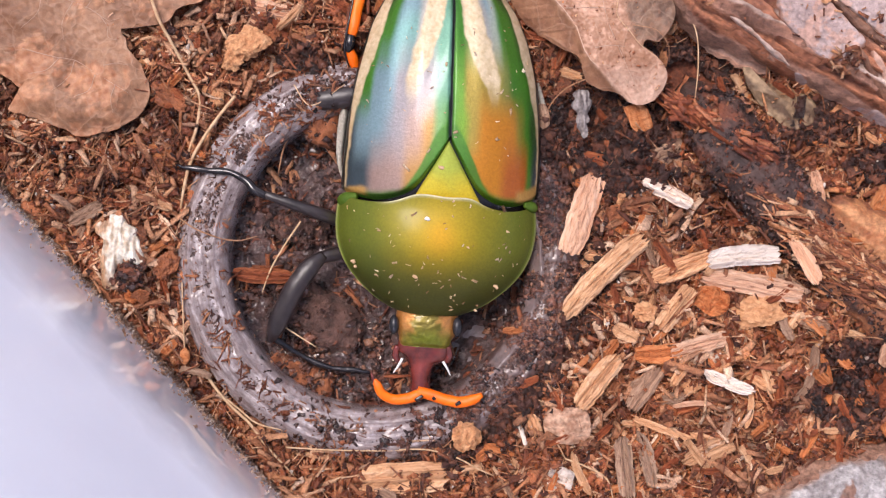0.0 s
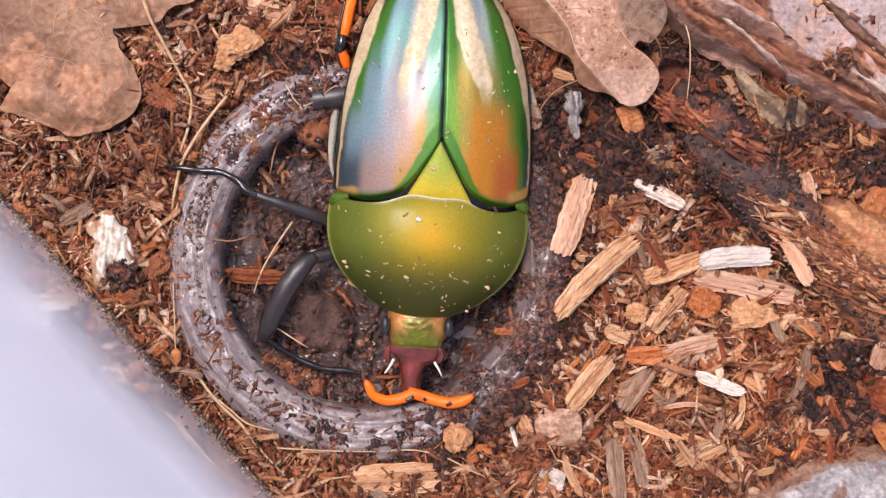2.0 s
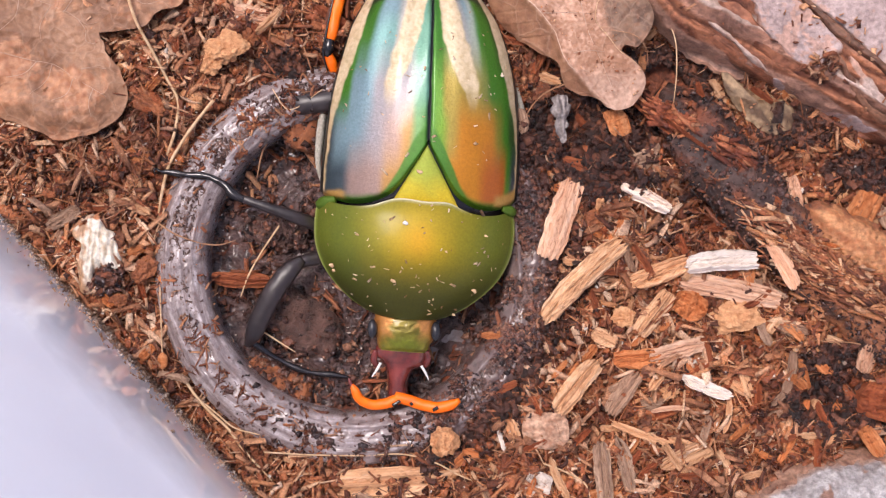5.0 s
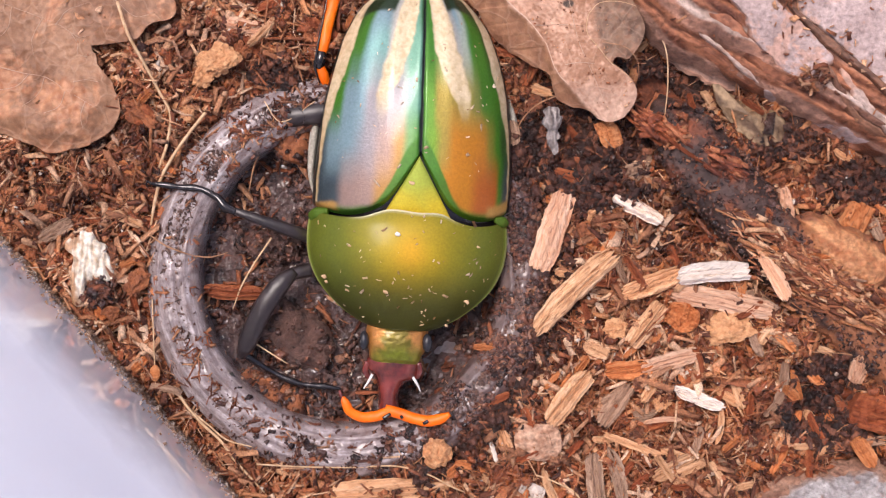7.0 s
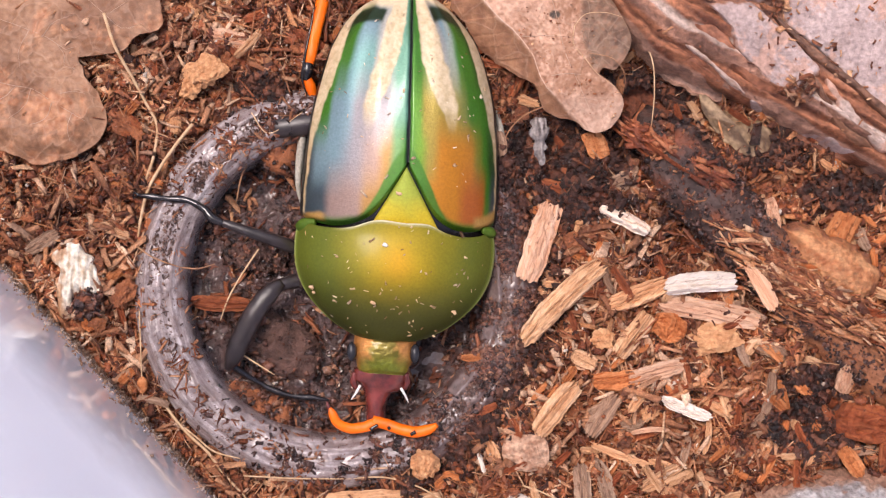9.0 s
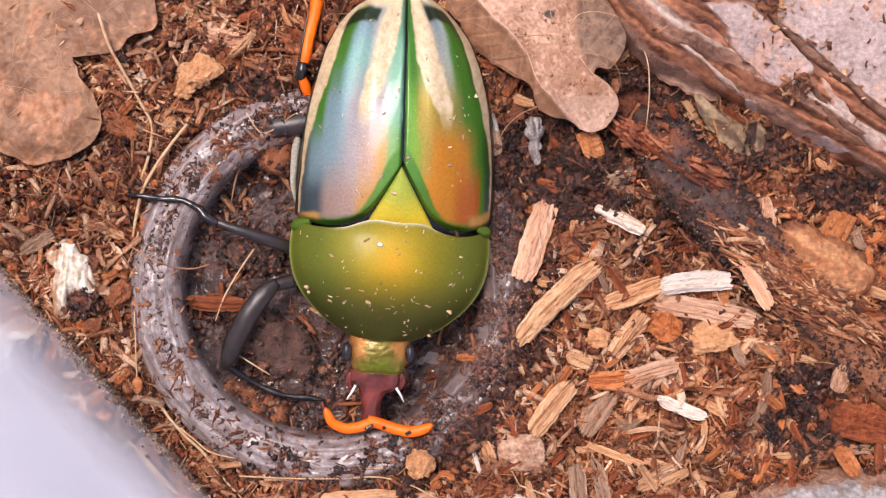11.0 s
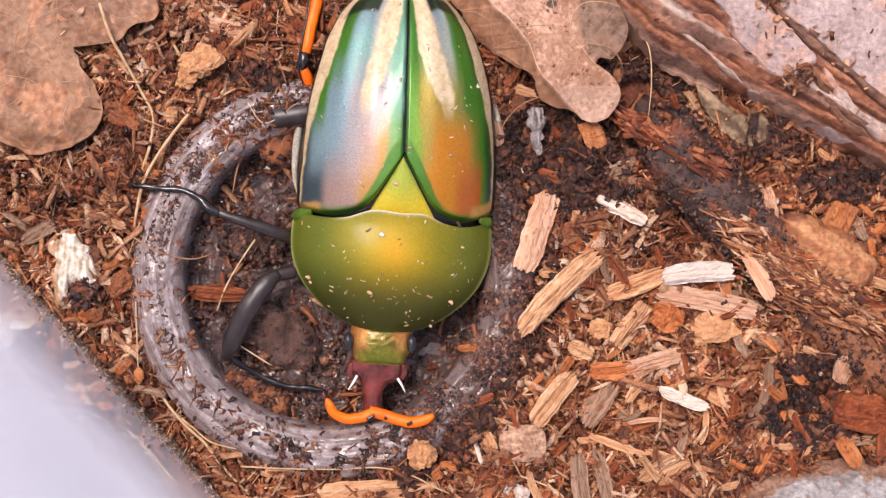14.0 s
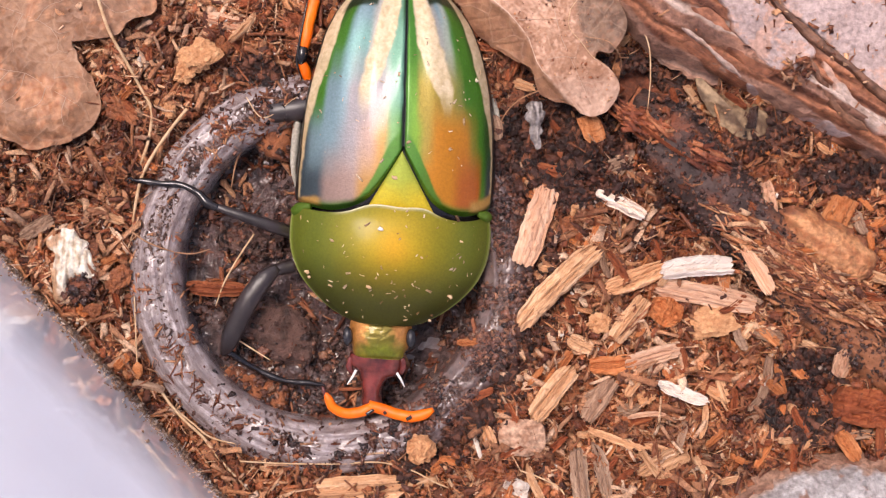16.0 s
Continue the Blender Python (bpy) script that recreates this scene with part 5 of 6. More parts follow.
dark_lump([(-11.37, 10.78, -1.6), (-9.74, 9.83, -1.2), (-8.17, 9.18, -1.6)], [0.9, 1.6, 0.9], "rust-coloured crumb of rotten wood inside the cup", 0.8, m_rotred)
dark_lump([(-14.44, 2.35, -2.4), (-12.12, 1.65, -2.2), (-9.38, 1.43, -2.4)], [0.8, 1.2, 0.8], "small rust-brown lump of peat in the cup", 0.6, m_peat)


def lump_crumbs():
    rng = np.random.default_rng(17)
    top = np.array([p for p in LUMPS if p[2] > -2.4])
    p = top[rng.integers(0, len(top), 900)] + rng.normal(0, 0.08, (900, 3))
    scatter("lump_crumbs", p, sizes(len(p), rng, 0.3, 0.2, 0.14), m_wet, rng, 0.5, 3, "wet peat crumbs on the lumps in the cup", "soil crumbs", 0.3)


lump_crumbs()


def bark_ball():
    c = (1.82, -14.82, 1.2)
    v, f = tube([(c[0] - 1.0, c[1] + 0.3, c[2]), (c[0] - 0.6, c[1] + 0.2, c[2]), c, (c[0] + 0.6, c[1] - 0.25, c[2]), (c[0] + 0.95, c[1] - 0.4, c[2])], [0.25, 0.95, 1.15, 0.85, 0.2], 44, 32, 0.8)
    v = [(x + 0.4 * nz(x, y, z, 0.45), y + 0.4 * nz(y, z, x, 0.45), z + 0.35 * nz(z, x, y, 0.35) + 0.22 * nz(x, y, z, 0.16)) for x, y, z in v]
    tagged(part("wood_crumb", v, f, m_rot, smooth=False, base=c), "round crumbly orange-tan crumb of wood on the cup's rim", "wood crumb")
    c = (-20.39, -8.48, 0.9)
    v, f = tube([(c[0], c[1] + 0.65, c[2]), (c[0], c[1] + 0.4, c[2]), c, (c[0], c[1] - 0.4, c[2]), (c[0], c[1] - 0.65, c[2])], [0.1, 0.36, 0.42, 0.33, 0.1], 14, 12, 0.8)
    tagged(part("seed", v, f, m_orange, base=c), "small tan seed caught on a root", "seed")


bark_ball()


def crumb(c, across, along, tall, turn, seed, material, label):
    """A crumbly irregular lump of rotten wood."""
    n, m, verts = 34, 44, []
    ca, sa = math.cos(turn), math.sin(turn)
    for i in range(n):
        f = math.pi * (i + 0.5) / n
        for j in range(m):
            a = 2 * math.pi * j / m
            p = Vector((math.sin(f) * math.cos(a), math.sin(f) * math.sin(a), math.cos(f)))
            k = 1 + 0.5 * nz(p.x, p.y, p.z + seed, 0.75) + 0.3 * nz(p.x, p.y, p.z + seed, 0.33) + 0.2 * nz(p.x, p.y, p.z + seed, 0.14)
            x, y = p.x * k * across / 2, p.y * k * along / 2
            verts.append((c[0] + x * ca - y * sa, c[1] + x * sa + y * ca, c[2] + p.z * k * tall / 2))
    faces = grid_faces(n, m, True) + [tuple(range(m))[::-1], tuple((n - 1) * m + j for j in range(m))]
    return tagged(part("wood_crumb", verts, faces, material, smooth=False, base=c), label, "wood crumb")


crumb((-15.5, 16.1, 1.3), 3.0, 2.3, 1.6, 0.3, 3, m_rot, "crumbly pale orange lump of rotten wood on the soil")
crumb((-16.6, 14.9, 1.0), 1.7, 1.5, 1.1, 1.0, 8, m_rot, "small crumbly pale orange bit of rotten wood")
crumb((-21.6, 12.0, 0.9), 3.2, 1.5, 1.2, -0.6, 5, m_rotred, "red-brown lump of rotten bark beside a leaf")
crumb((-23.9, -3.65, 0.9), 1.2, 1.0, 0.9, 0.0, 9, m_rotred, "round orange-brown crumb by the white wood chunk")
crumb((-21.9, -1.3, 0.8), 2.2, 1.6, 1.2, 0.9, 12, m_rotred, "dark red-brown clod of coir beside the cup")
crumb((13.6, 2.9, 0.9), 1.5, 1.2, 1.0, 0.4, 15, m_rotred, "orange-red crumb of bark between chips")
crumb((15.9, -5.0, 0.9), 1.6, 1.4, 1.1, 0.2, 18, m_rot, "pale orange crumb of wood between chips")
crumb((24.9, -4.9, 1.0), 3.6, 2.4, 1.3, 0.1, 21, m_rot, "fibrous tan clump of rotten wood under a chip")


def soil_clods():
    """Loose clods of coir, on shared meshes."""
    rng = np.random.default_rng(61)
    m_brown = plain("brown_clod", (0.09, 0.03, 0.018), (0.34, 0.13, 0.065), 1900, 0.45, bump=1.0, depth=0.3)
    kinds = [(m_brown, "brown crumbly clod of coir on the soil"), (m_rotred, "red-brown crumbly clod of coir on the soil"), (m_rot, "pale orange crumb of rotten wood on the soil")]
    made = []
    for i in range(110):
        while True:
            x, y = rng.uniform(-36, 40), rng.uniform(-21, 23)
            if wall_side(x, y) > 1.5 and cup_r(x, y) > 16.8 and stick_gap(x, y) > 3.2 and (x < 4 or rng.random() < 0.5):
                break
        k = int(rng.choice((0, 0, 0, 1, 1, 2)))
        if i < 9:
            k = i % 3
            ob = crumb((0, 0, 0), rng.uniform(1.2, 2.2), rng.uniform(0.9, 1.5), rng.uniform(0.7, 1.1), 0, 40 + 3 * i, kinds[k][0], "")
            ob.name = "soil_clod"
            made.append((k, ob.data))
        else:
            ob = new("soil_clod", [d for q, d in made if q == k][int(rng.integers(3))])
        ob.matrix_basis = pose(x * MM, y * MM, (ground_z(x, y) + 0.35) * MM, rng.normal(0, 20), rng.normal(0, 20), rng.uniform(0, 360))
        ob.scale = (rng.uniform(0.45, 1.0),) * 3
        tagged(ob, kinds[k][1], "soil clod", "clods on the soil")


soil_clods()


def root(points, radius, material, label, group="dry roots over the soil"):
    v, f = tube(points, [radius] + [radius * 0.95] * (len(points) - 2) + [radius * 0.5], 10 * len(points), 7)
    tagged(part("root", v, f, material, base=points[0]), label, "root", group)


PALE, FINE = "pale dry rootlet lying on the soil", "fine brown root hair on the soil"
root([(-22.88, 20.44, 3.2), (-22.1, 17.98, 3.0), (-20.99, 15.69, 1.9), (-20, 13.63, 1.1), (-19.22, 12.08, 1), (-19.35, 10.08, 1), (-19.99, 7.99, 0.9), (-20.41, 7.12, 0.6)], 0.13, m_root, PALE)
root([(-16.38, 12.06, 1.2), (-17.61, 10.49, 1.3), (-18.94, 8.58, 1.3), (-19.94, 6.72, 1.2), (-20.44, 4.95, 0.9), (-20.87, 2.73, 0.5)], 0.14, m_root, PALE)
root([(-19.01, -9.59, 0.4), (-17.86, -11.23, 0.6), (-16.65, -12.58, 0.6), (-15.41, -13.75, 0.5), (-13.98, -15.63, 0.5), (-11.84, -17.98, 0.4)], 0.13, m_root, PALE)
root([(-18.92, -11.7, 0.4), (-17.42, -11.78, 0.5), (-16.29, -12.58, 0.6), (-14.86, -13.74, 0.6), (-12.72, -14.38, 0.5)], 0.08, m_root, PALE)
root([(-12.46, -15.68, 0.8), (-8.67, -15.9, 0.8), (-4.65, -15.95, 0.8), (-1.07, -15.89, 0.9), (1.25, -16.56, 0.9), (2.95, -17.47, 0.8), (4.3, -18.08, 0.6)], 0.07, m_root, FINE)
root([(19.06, 18.49, 2.6), (19.68, 16.7, 2.8), (19.85, 14.54, 2.6), (19.64, 11.3, 2.1)], 0.06, m_root, FINE)
root([(-11.4, 2.22, -0.6), (-12.87, 0.05, -0.8), (-13.9, -1.77, -1), (-14.59, -3.51, -1.4)], 0.08, m_root, FINE)
root([(-24.21, 4.24, 0.8), (-22.72, 3.53, 0.9), (-20.8, 2.45, 0.9)], 0.08, m_hair, FINE)
root([(-17.32, 0.76, 0.9), (-16.07, 0.67, 0.6), (-14.78, 1.03, 0.2)], 0.07, m_hair, FINE)
root([(11.35, 13.33, 2.4), (9.56, 12.52, 1.8), (8.5, 11.39, 1.2), (7.88, 9.67, 0.6)], 0.06, m_hair, FINE)
root([(-11.5, 11.27, 0.2), (-11.9, 9.74, -0.2), (-12.71, 8.19, -0.6), (-13.29, 5.96, -1.2)], 0.09, m_hair, FINE)
root([(-20.64, -2.64, 0.8), (-20.55, -5.32, 0.8), (-20.44, -7.63, 0.9), (-20.37, -9.78, 0.8)], 0.06, m_root, FINE)
root([(-12.67, -6.31, -1), (-11.52, -7.03, -0.9), (-10.16, -7.89, -0.9)], 0.07, m_root, FINE)
root([(28.38, -5.98, 0.9), (30.14, -6.64, 1), (34.53, -7.08, 1.2), (38.09, -8.19, 1.2)], 0.05, m_hair, FINE)
root([(16.7, 11.82, 1.4), (18.22, 10.46, 1.6), (21.03, 8.05, 2.4), (23.56, 6.2, 2.5), (25.35, 5.68, 2.4)], 0.14, m_rust, "red-brown shred of bark along the dark stick")
root([(9.64, -16.56, 0.9), (11.2, -17.14, 0.9), (12.99, -18.25, 0.9), (13.45, -19.7, 0.8)], 0.07, m_root, FINE)
root([(13.4, 19.2, 4.6), (14.1, 20.0, 4.7), (15.5, 20.2, 4.8), (17.2, 19.85, 4.6)], 0.03, m_root, "fine pale root hair curled over a dead leaf")
root([(13.4, 19.2, 4.6), (13.3, 18.0, 4.4), (14.3, 16.7, 4.2), (15.1, 15.7, 4.1), (16.6, 14.6, 3.9)], 0.03, m_root, "fine pale root hair curled over a dead leaf")
root([(14.5, 17.2, 4.2), (16.6, 16.6, 4.2), (17.3, 15.6, 4.0), (17.4, 14.6, 3.6)], 0.035, m_hair, "fine brown root hair over a dead leaf")
root([(-20.8, 2.45, 1.1), (-19.5, 1.6, 1.5), (-18.3, 1.1, 1.4), (-17.3, 0.76, 1.1)], 0.07, m_hair, "fine brown root hair across the cup's rim")
root([(-11.75, 12.95, 1.2), (-10.65, 11.4, 1.1), (-7.74, 12.94, 1.3)], 0.05, m_root, FINE)


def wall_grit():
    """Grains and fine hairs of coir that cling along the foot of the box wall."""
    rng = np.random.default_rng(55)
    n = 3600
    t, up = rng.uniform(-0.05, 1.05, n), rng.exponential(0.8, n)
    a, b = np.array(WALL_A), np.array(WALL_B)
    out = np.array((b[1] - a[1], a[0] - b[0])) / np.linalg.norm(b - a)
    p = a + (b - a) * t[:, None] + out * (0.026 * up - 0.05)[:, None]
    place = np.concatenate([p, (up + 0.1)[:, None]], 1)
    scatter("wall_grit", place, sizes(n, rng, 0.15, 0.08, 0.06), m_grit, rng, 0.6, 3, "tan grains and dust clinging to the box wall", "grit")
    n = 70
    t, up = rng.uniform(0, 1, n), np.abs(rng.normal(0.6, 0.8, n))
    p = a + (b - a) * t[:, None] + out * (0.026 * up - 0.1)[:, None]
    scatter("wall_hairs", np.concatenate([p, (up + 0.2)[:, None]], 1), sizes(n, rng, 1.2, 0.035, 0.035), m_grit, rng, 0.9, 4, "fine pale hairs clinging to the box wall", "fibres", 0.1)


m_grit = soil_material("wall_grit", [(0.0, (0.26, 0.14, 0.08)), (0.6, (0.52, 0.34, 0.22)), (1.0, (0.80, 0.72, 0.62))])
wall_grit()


# ---- the beetle ----
GREEN, OLIVE, YELLOW = (0.11, 0.135, 0.013), (0.205, 0.175, 0.010), (0.34, 0.235, 0.008)
CREAM = (0.86, 0.69, 0.44, 0.1)
ST_Y = [2.99, 4.16, 6.11, 8.28, 10.45, 13.31, 16.51, 18.51, 20.41, 21.63, 22.32]
ST_L = [-8.2, -8.11, -7.98, -7.76, -7.49, -7, -6.11, -5.31, -3.97, -2.39, 0.04]
ST_R = [7.4, 7.49, 7.67, 7.71, 7.62, 7.36, 6.6, 5.75, 4.28, 2.92, 1.49]
ST_M = [0.26, 0.34, 0.47, 0.55, 0.64, 0.72, 0.81, 0.85, 0.89, 0.9, 0.91]
ST_H = [4.3, 4.7, 5.0, 5.1, 5.1, 5.0, 4.5, 4.0, 3.2, 2.4, 1.6]


def shell_z(s, y):
    return 0.9 + hermite(ST_Y, ST_H, y) * max(0.0, 1 - s**2.5) ** 0.58


# silver, blue and lavender paint reflected light into the wing cases' colour
LEAFGREEN, TEAL, BLUE_SHEEN = (0.06, 0.25, 0.018), (0.15, 0.36, 0.25), (0.24, 0.38, 0.42)
LAVENDER_SHEEN, MAUVE, COPPER = (0.34, 0.315, 0.325), (0.38, 0.255, 0.21), (0.48, 0.25, 0.065)
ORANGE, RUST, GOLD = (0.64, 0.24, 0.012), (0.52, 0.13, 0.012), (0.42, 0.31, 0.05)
SLATE, DEEP, SILVER_SHEEN = (0.055, 0.085, 0.10), (0.025, 0.11, 0.012), (0.48, 0.48, 0.43)
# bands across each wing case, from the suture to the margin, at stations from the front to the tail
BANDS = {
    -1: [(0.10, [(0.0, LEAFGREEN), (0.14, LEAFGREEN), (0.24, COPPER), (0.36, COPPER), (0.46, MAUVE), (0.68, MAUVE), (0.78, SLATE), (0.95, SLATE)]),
         (0.28, [(0.0, LEAFGREEN), (0.10, (0.17, 0.36, 0.12)), (0.2, COPPER), (0.32, MAUVE), (0.5, LAVENDER_SHEEN), (0.68, BLUE_SHEEN), (0.85, BLUE_SHEEN), (0.94, SLATE)]),
         (0.47, [(0.0, TEAL), (0.12, TEAL), (0.2, LAVENDER_SHEEN), (0.5, LAVENDER_SHEEN), (0.6, BLUE_SHEEN), (0.74, BLUE_SHEEN), (0.80, LEAFGREEN), (0.9, LEAFGREEN)]),
         (0.70, [(0.0, TEAL), (0.10, TEAL), (0.36, SILVER_SHEEN), (0.42, (0.24, 0.47, 0.42)), (0.62, (0.24, 0.47, 0.44)), (0.70, LEAFGREEN), (0.8, LEAFGREEN)]),
         (0.84, [(0.0, DEEP), (0.09, TEAL), (0.36, SILVER_SHEEN), (0.46, BLUE_SHEEN), (0.6, BLUE_SHEEN), (0.70, LEAFGREEN), (0.82, DEEP)])],
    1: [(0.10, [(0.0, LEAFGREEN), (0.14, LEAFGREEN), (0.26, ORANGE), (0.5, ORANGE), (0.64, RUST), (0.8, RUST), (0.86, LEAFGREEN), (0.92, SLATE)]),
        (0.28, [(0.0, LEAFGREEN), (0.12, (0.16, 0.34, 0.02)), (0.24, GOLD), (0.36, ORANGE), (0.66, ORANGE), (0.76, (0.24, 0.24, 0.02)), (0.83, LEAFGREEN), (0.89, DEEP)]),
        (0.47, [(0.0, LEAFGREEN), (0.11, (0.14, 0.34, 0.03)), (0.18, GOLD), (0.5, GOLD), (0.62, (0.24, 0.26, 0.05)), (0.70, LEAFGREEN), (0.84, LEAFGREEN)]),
        (0.70, [(0.0, LEAFGREEN), (0.10, LEAFGREEN), (0.44, SILVER_SHEEN), (0.55, (0.40, 0.46, 0.36)), (0.63, LEAFGREEN), (0.76, LEAFGREEN), (0.82, DEEP)]),
        (0.84, [(0.0, DEEP), (0.09, LEAFGREEN), (0.4, SILVER_SHEEN), (0.5, BLUE_SHEEN), (0.58, (0.40, 0.46, 0.40)), (0.68, LEAFGREEN), (0.78, DEEP)])],
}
STRIPE_V = [0.36, 0.47, 0.58, 0.70, 0.84, 1.0]
STRIPE = {-1: ([0.36, 0.29, 0.21, 0.12, 0.085, 0.08], [0.40, 0.44, 0.41, 0.36, 0.33, 0.30]),
          1: ([0.44, 0.35, 0.24, 0.14, 0.11, 0.10], [0.50, 0.54, 0.50, 0.44, 0.38, 0.34])}
MARGIN_V = [0.0, 0.10, 0.28, 0.47, 0.70, 0.84, 1.0]
MARGIN = {-1: [0.945, 0.942, 0.928, 0.866, 0.79, 0.82, 0.85], 1: [0.945, 0.942, 0.932, 0.872, 0.825, 0.835, 0.855]}


def across(row, s):
    """The colour at s on one row of bands."""
    for (p, a), (q, b) in zip(row, row[1:]):
        if s < q:
            return blend(a, b, step(p, q, s)) if s > p else a
    return row[-1][1]


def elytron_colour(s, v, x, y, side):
    """Markings and painted sheen by s (0 suture, 1 side margin) and v (0 front, 1 tail)."""
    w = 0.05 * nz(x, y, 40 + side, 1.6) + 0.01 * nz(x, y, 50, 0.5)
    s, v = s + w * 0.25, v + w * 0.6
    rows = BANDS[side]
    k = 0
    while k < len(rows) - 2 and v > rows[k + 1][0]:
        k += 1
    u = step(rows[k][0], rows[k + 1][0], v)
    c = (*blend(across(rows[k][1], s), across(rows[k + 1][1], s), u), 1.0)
    front = step(0.04, 0.012, v - 0.6 * w - 0.28 * step(0.45, 0.0, s))
    c = mixed(c, (0.05, 0.20, 0.01), 0.95 * front)
    lo, hi = hermite(STRIPE_V, STRIPE[side][0], v), hermite(STRIPE_V, STRIPE[side][1], v)
    ragged = 0.016 * nz(x, y, 33, 0.5)
    stripe = step(lo - 0.02, lo + 0.02, s + ragged) * step(hi + 0.025, hi - 0.025, s + ragged) * step(0.36, 0.50, v + 0.1 * ragged)
    cream = blend(CREAM[:3], (0.62, 0.46, 0.24), min(max(0.25 + 0.9 * nz(x, y, 71, 0.28), 0), 0.75))
    c = mixed(c, (*cream, 0.1), stripe)
    edge = hermite(MARGIN_V, MARGIN[side], v)
    gilt = blend(cream, (0.58, 0.38, 0.14), 0.45 * step(0.55, 0.2, v))
    c = mixed(c, (*gilt, 0.1), step(edge - 0.014, edge + 0.014, s + 0.5 * ragged) * step(0.03, 0.07, v))
    corner = step(0.70, 0.78, s) * step(0.062, 0.04, v) * step(0.0, 0.015, v)
    c = mixed(c, (0.52, 0.29, 0.07, 0.3), corner)
    c = mixed(c, (0.86, 0.69, 0.44, 0.1), step(0.90, 0.94, v) * step(0.07, 0.12, s))
    arch = step(0.05, 0.025, abs(v - 0.885 + 0.3 * (s - 0.62) ** 2)) * step(0.36, 0.42, s) * step(0.88, 0.80, s)
    c = mixed(c, (0.012, 0.035, 0.010), arch)
    line = max(step(0.956, 0.966, s), step(0.018, 0.009, s))
    c = (c[0] * 0.72, c[1] * 0.72, c[2] * 0.72, c[3])
    return mixed(c, (0.008, 0.010, 0.008), line)


def elytron(beetle, side):
    ns, nt = 110, 150
    edge = ST_L if side < 0 else ST_R
    f_s = [0.0, 0.12, 0.28, 0.45, 0.62, 0.8, 0.92, 1.0]
    f_y = [8.2, 6.6, 4.78, 4.02, 3.8, 4.06, 4.42, 4.85] if side < 0 else \
          [8.2, 6.6, 4.65, 3.66, 3.27, 3.36, 3.68, 4.15]
    b_y = [22.1, 22.45, 22.49, 22.45, 22.27, 21.91, 21.36, 20.55]
    verts, cols = [], []
    for i in range(nt):
        t = i / (nt - 1)
        for j in range(ns):
            s = math.sin(j / (ns - 1) * math.pi / 2) ** 1.15
            y = hermite(f_s, f_y, s) + (hermite(f_s, b_y, s) - hermite(f_s, f_y, s)) * t
            m = hermite(ST_Y, ST_M, y) + side * 0.02
            x = m + s * (hermite(ST_Y, edge, y) - m)
            z = shell_z(s, y) - 0.75 * step(0.03, 0.0, t) ** 2 - 0.12 * step(0.035, 0.0, s) - 0.5 * step(0.96, 1.0, t) ** 2
            z += 0.10 * step(0.05, 0.0, abs(s - 0.968)) + 0.07 * math.cos((s - 0.33) * 20) * step(0.25, 0.6, t) * step(0.85, 0.6, s)
            v = (y - 3.94) / (22.23 - 3.94)
            verts.append((x, y, z))
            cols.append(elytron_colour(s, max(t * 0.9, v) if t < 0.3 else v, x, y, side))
    for i in range(nt):
        x, y, z = verts[i * ns + ns - 1]
        verts.append((x - side * 0.35, y, -0.5))
        cols.append((0.008, 0.01, 0.008))
    faces = grid_faces(nt, ns, flip=side > 0)
    for i in range(nt - 1):
        q = (i * ns + ns - 1, ns * nt + i, ns * nt + i + 1, (i + 1) * ns + ns - 1)
        faces.append(q if side < 0 else q[::-1])
    text = "wing case with cream stripes, painted silvery blue and bronze sheen" if side < 0 else "wing case with cream stripes, vivid green and copper sheen"
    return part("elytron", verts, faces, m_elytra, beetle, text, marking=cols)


def axis_xy(a, b):
    """Plan of the fore body: a across, b forward from the pronotum's hind edge."""
    return (-0.39 + 0.9964 * a - 0.085 * b, 4.03 - 0.085 * a - 0.9964 * b)


PRO_B = [0.0, 0.9, 2.4, 4.4, 6.1, 7.2, 8.3, 8.85, 9.15]
PRO_W = [7.65, 7.85, 7.92, 7.55, 6.6, 5.55, 4.1, 3.05, 2.3]
PRO_H = [4.55, 4.85, 5.05, 4.95, 4.4, 3.8, 3.0, 2.5, 2.2]
HIND_U = [-1.0, -0.8, -0.45, -0.2, 0.1, 0.35, 0.5, 0.8, 1.0]
HIND_B = [0.35, 0.7, 0.7, 0.0, 0.05, 0.05, 0.55, 0.6, 0.0]


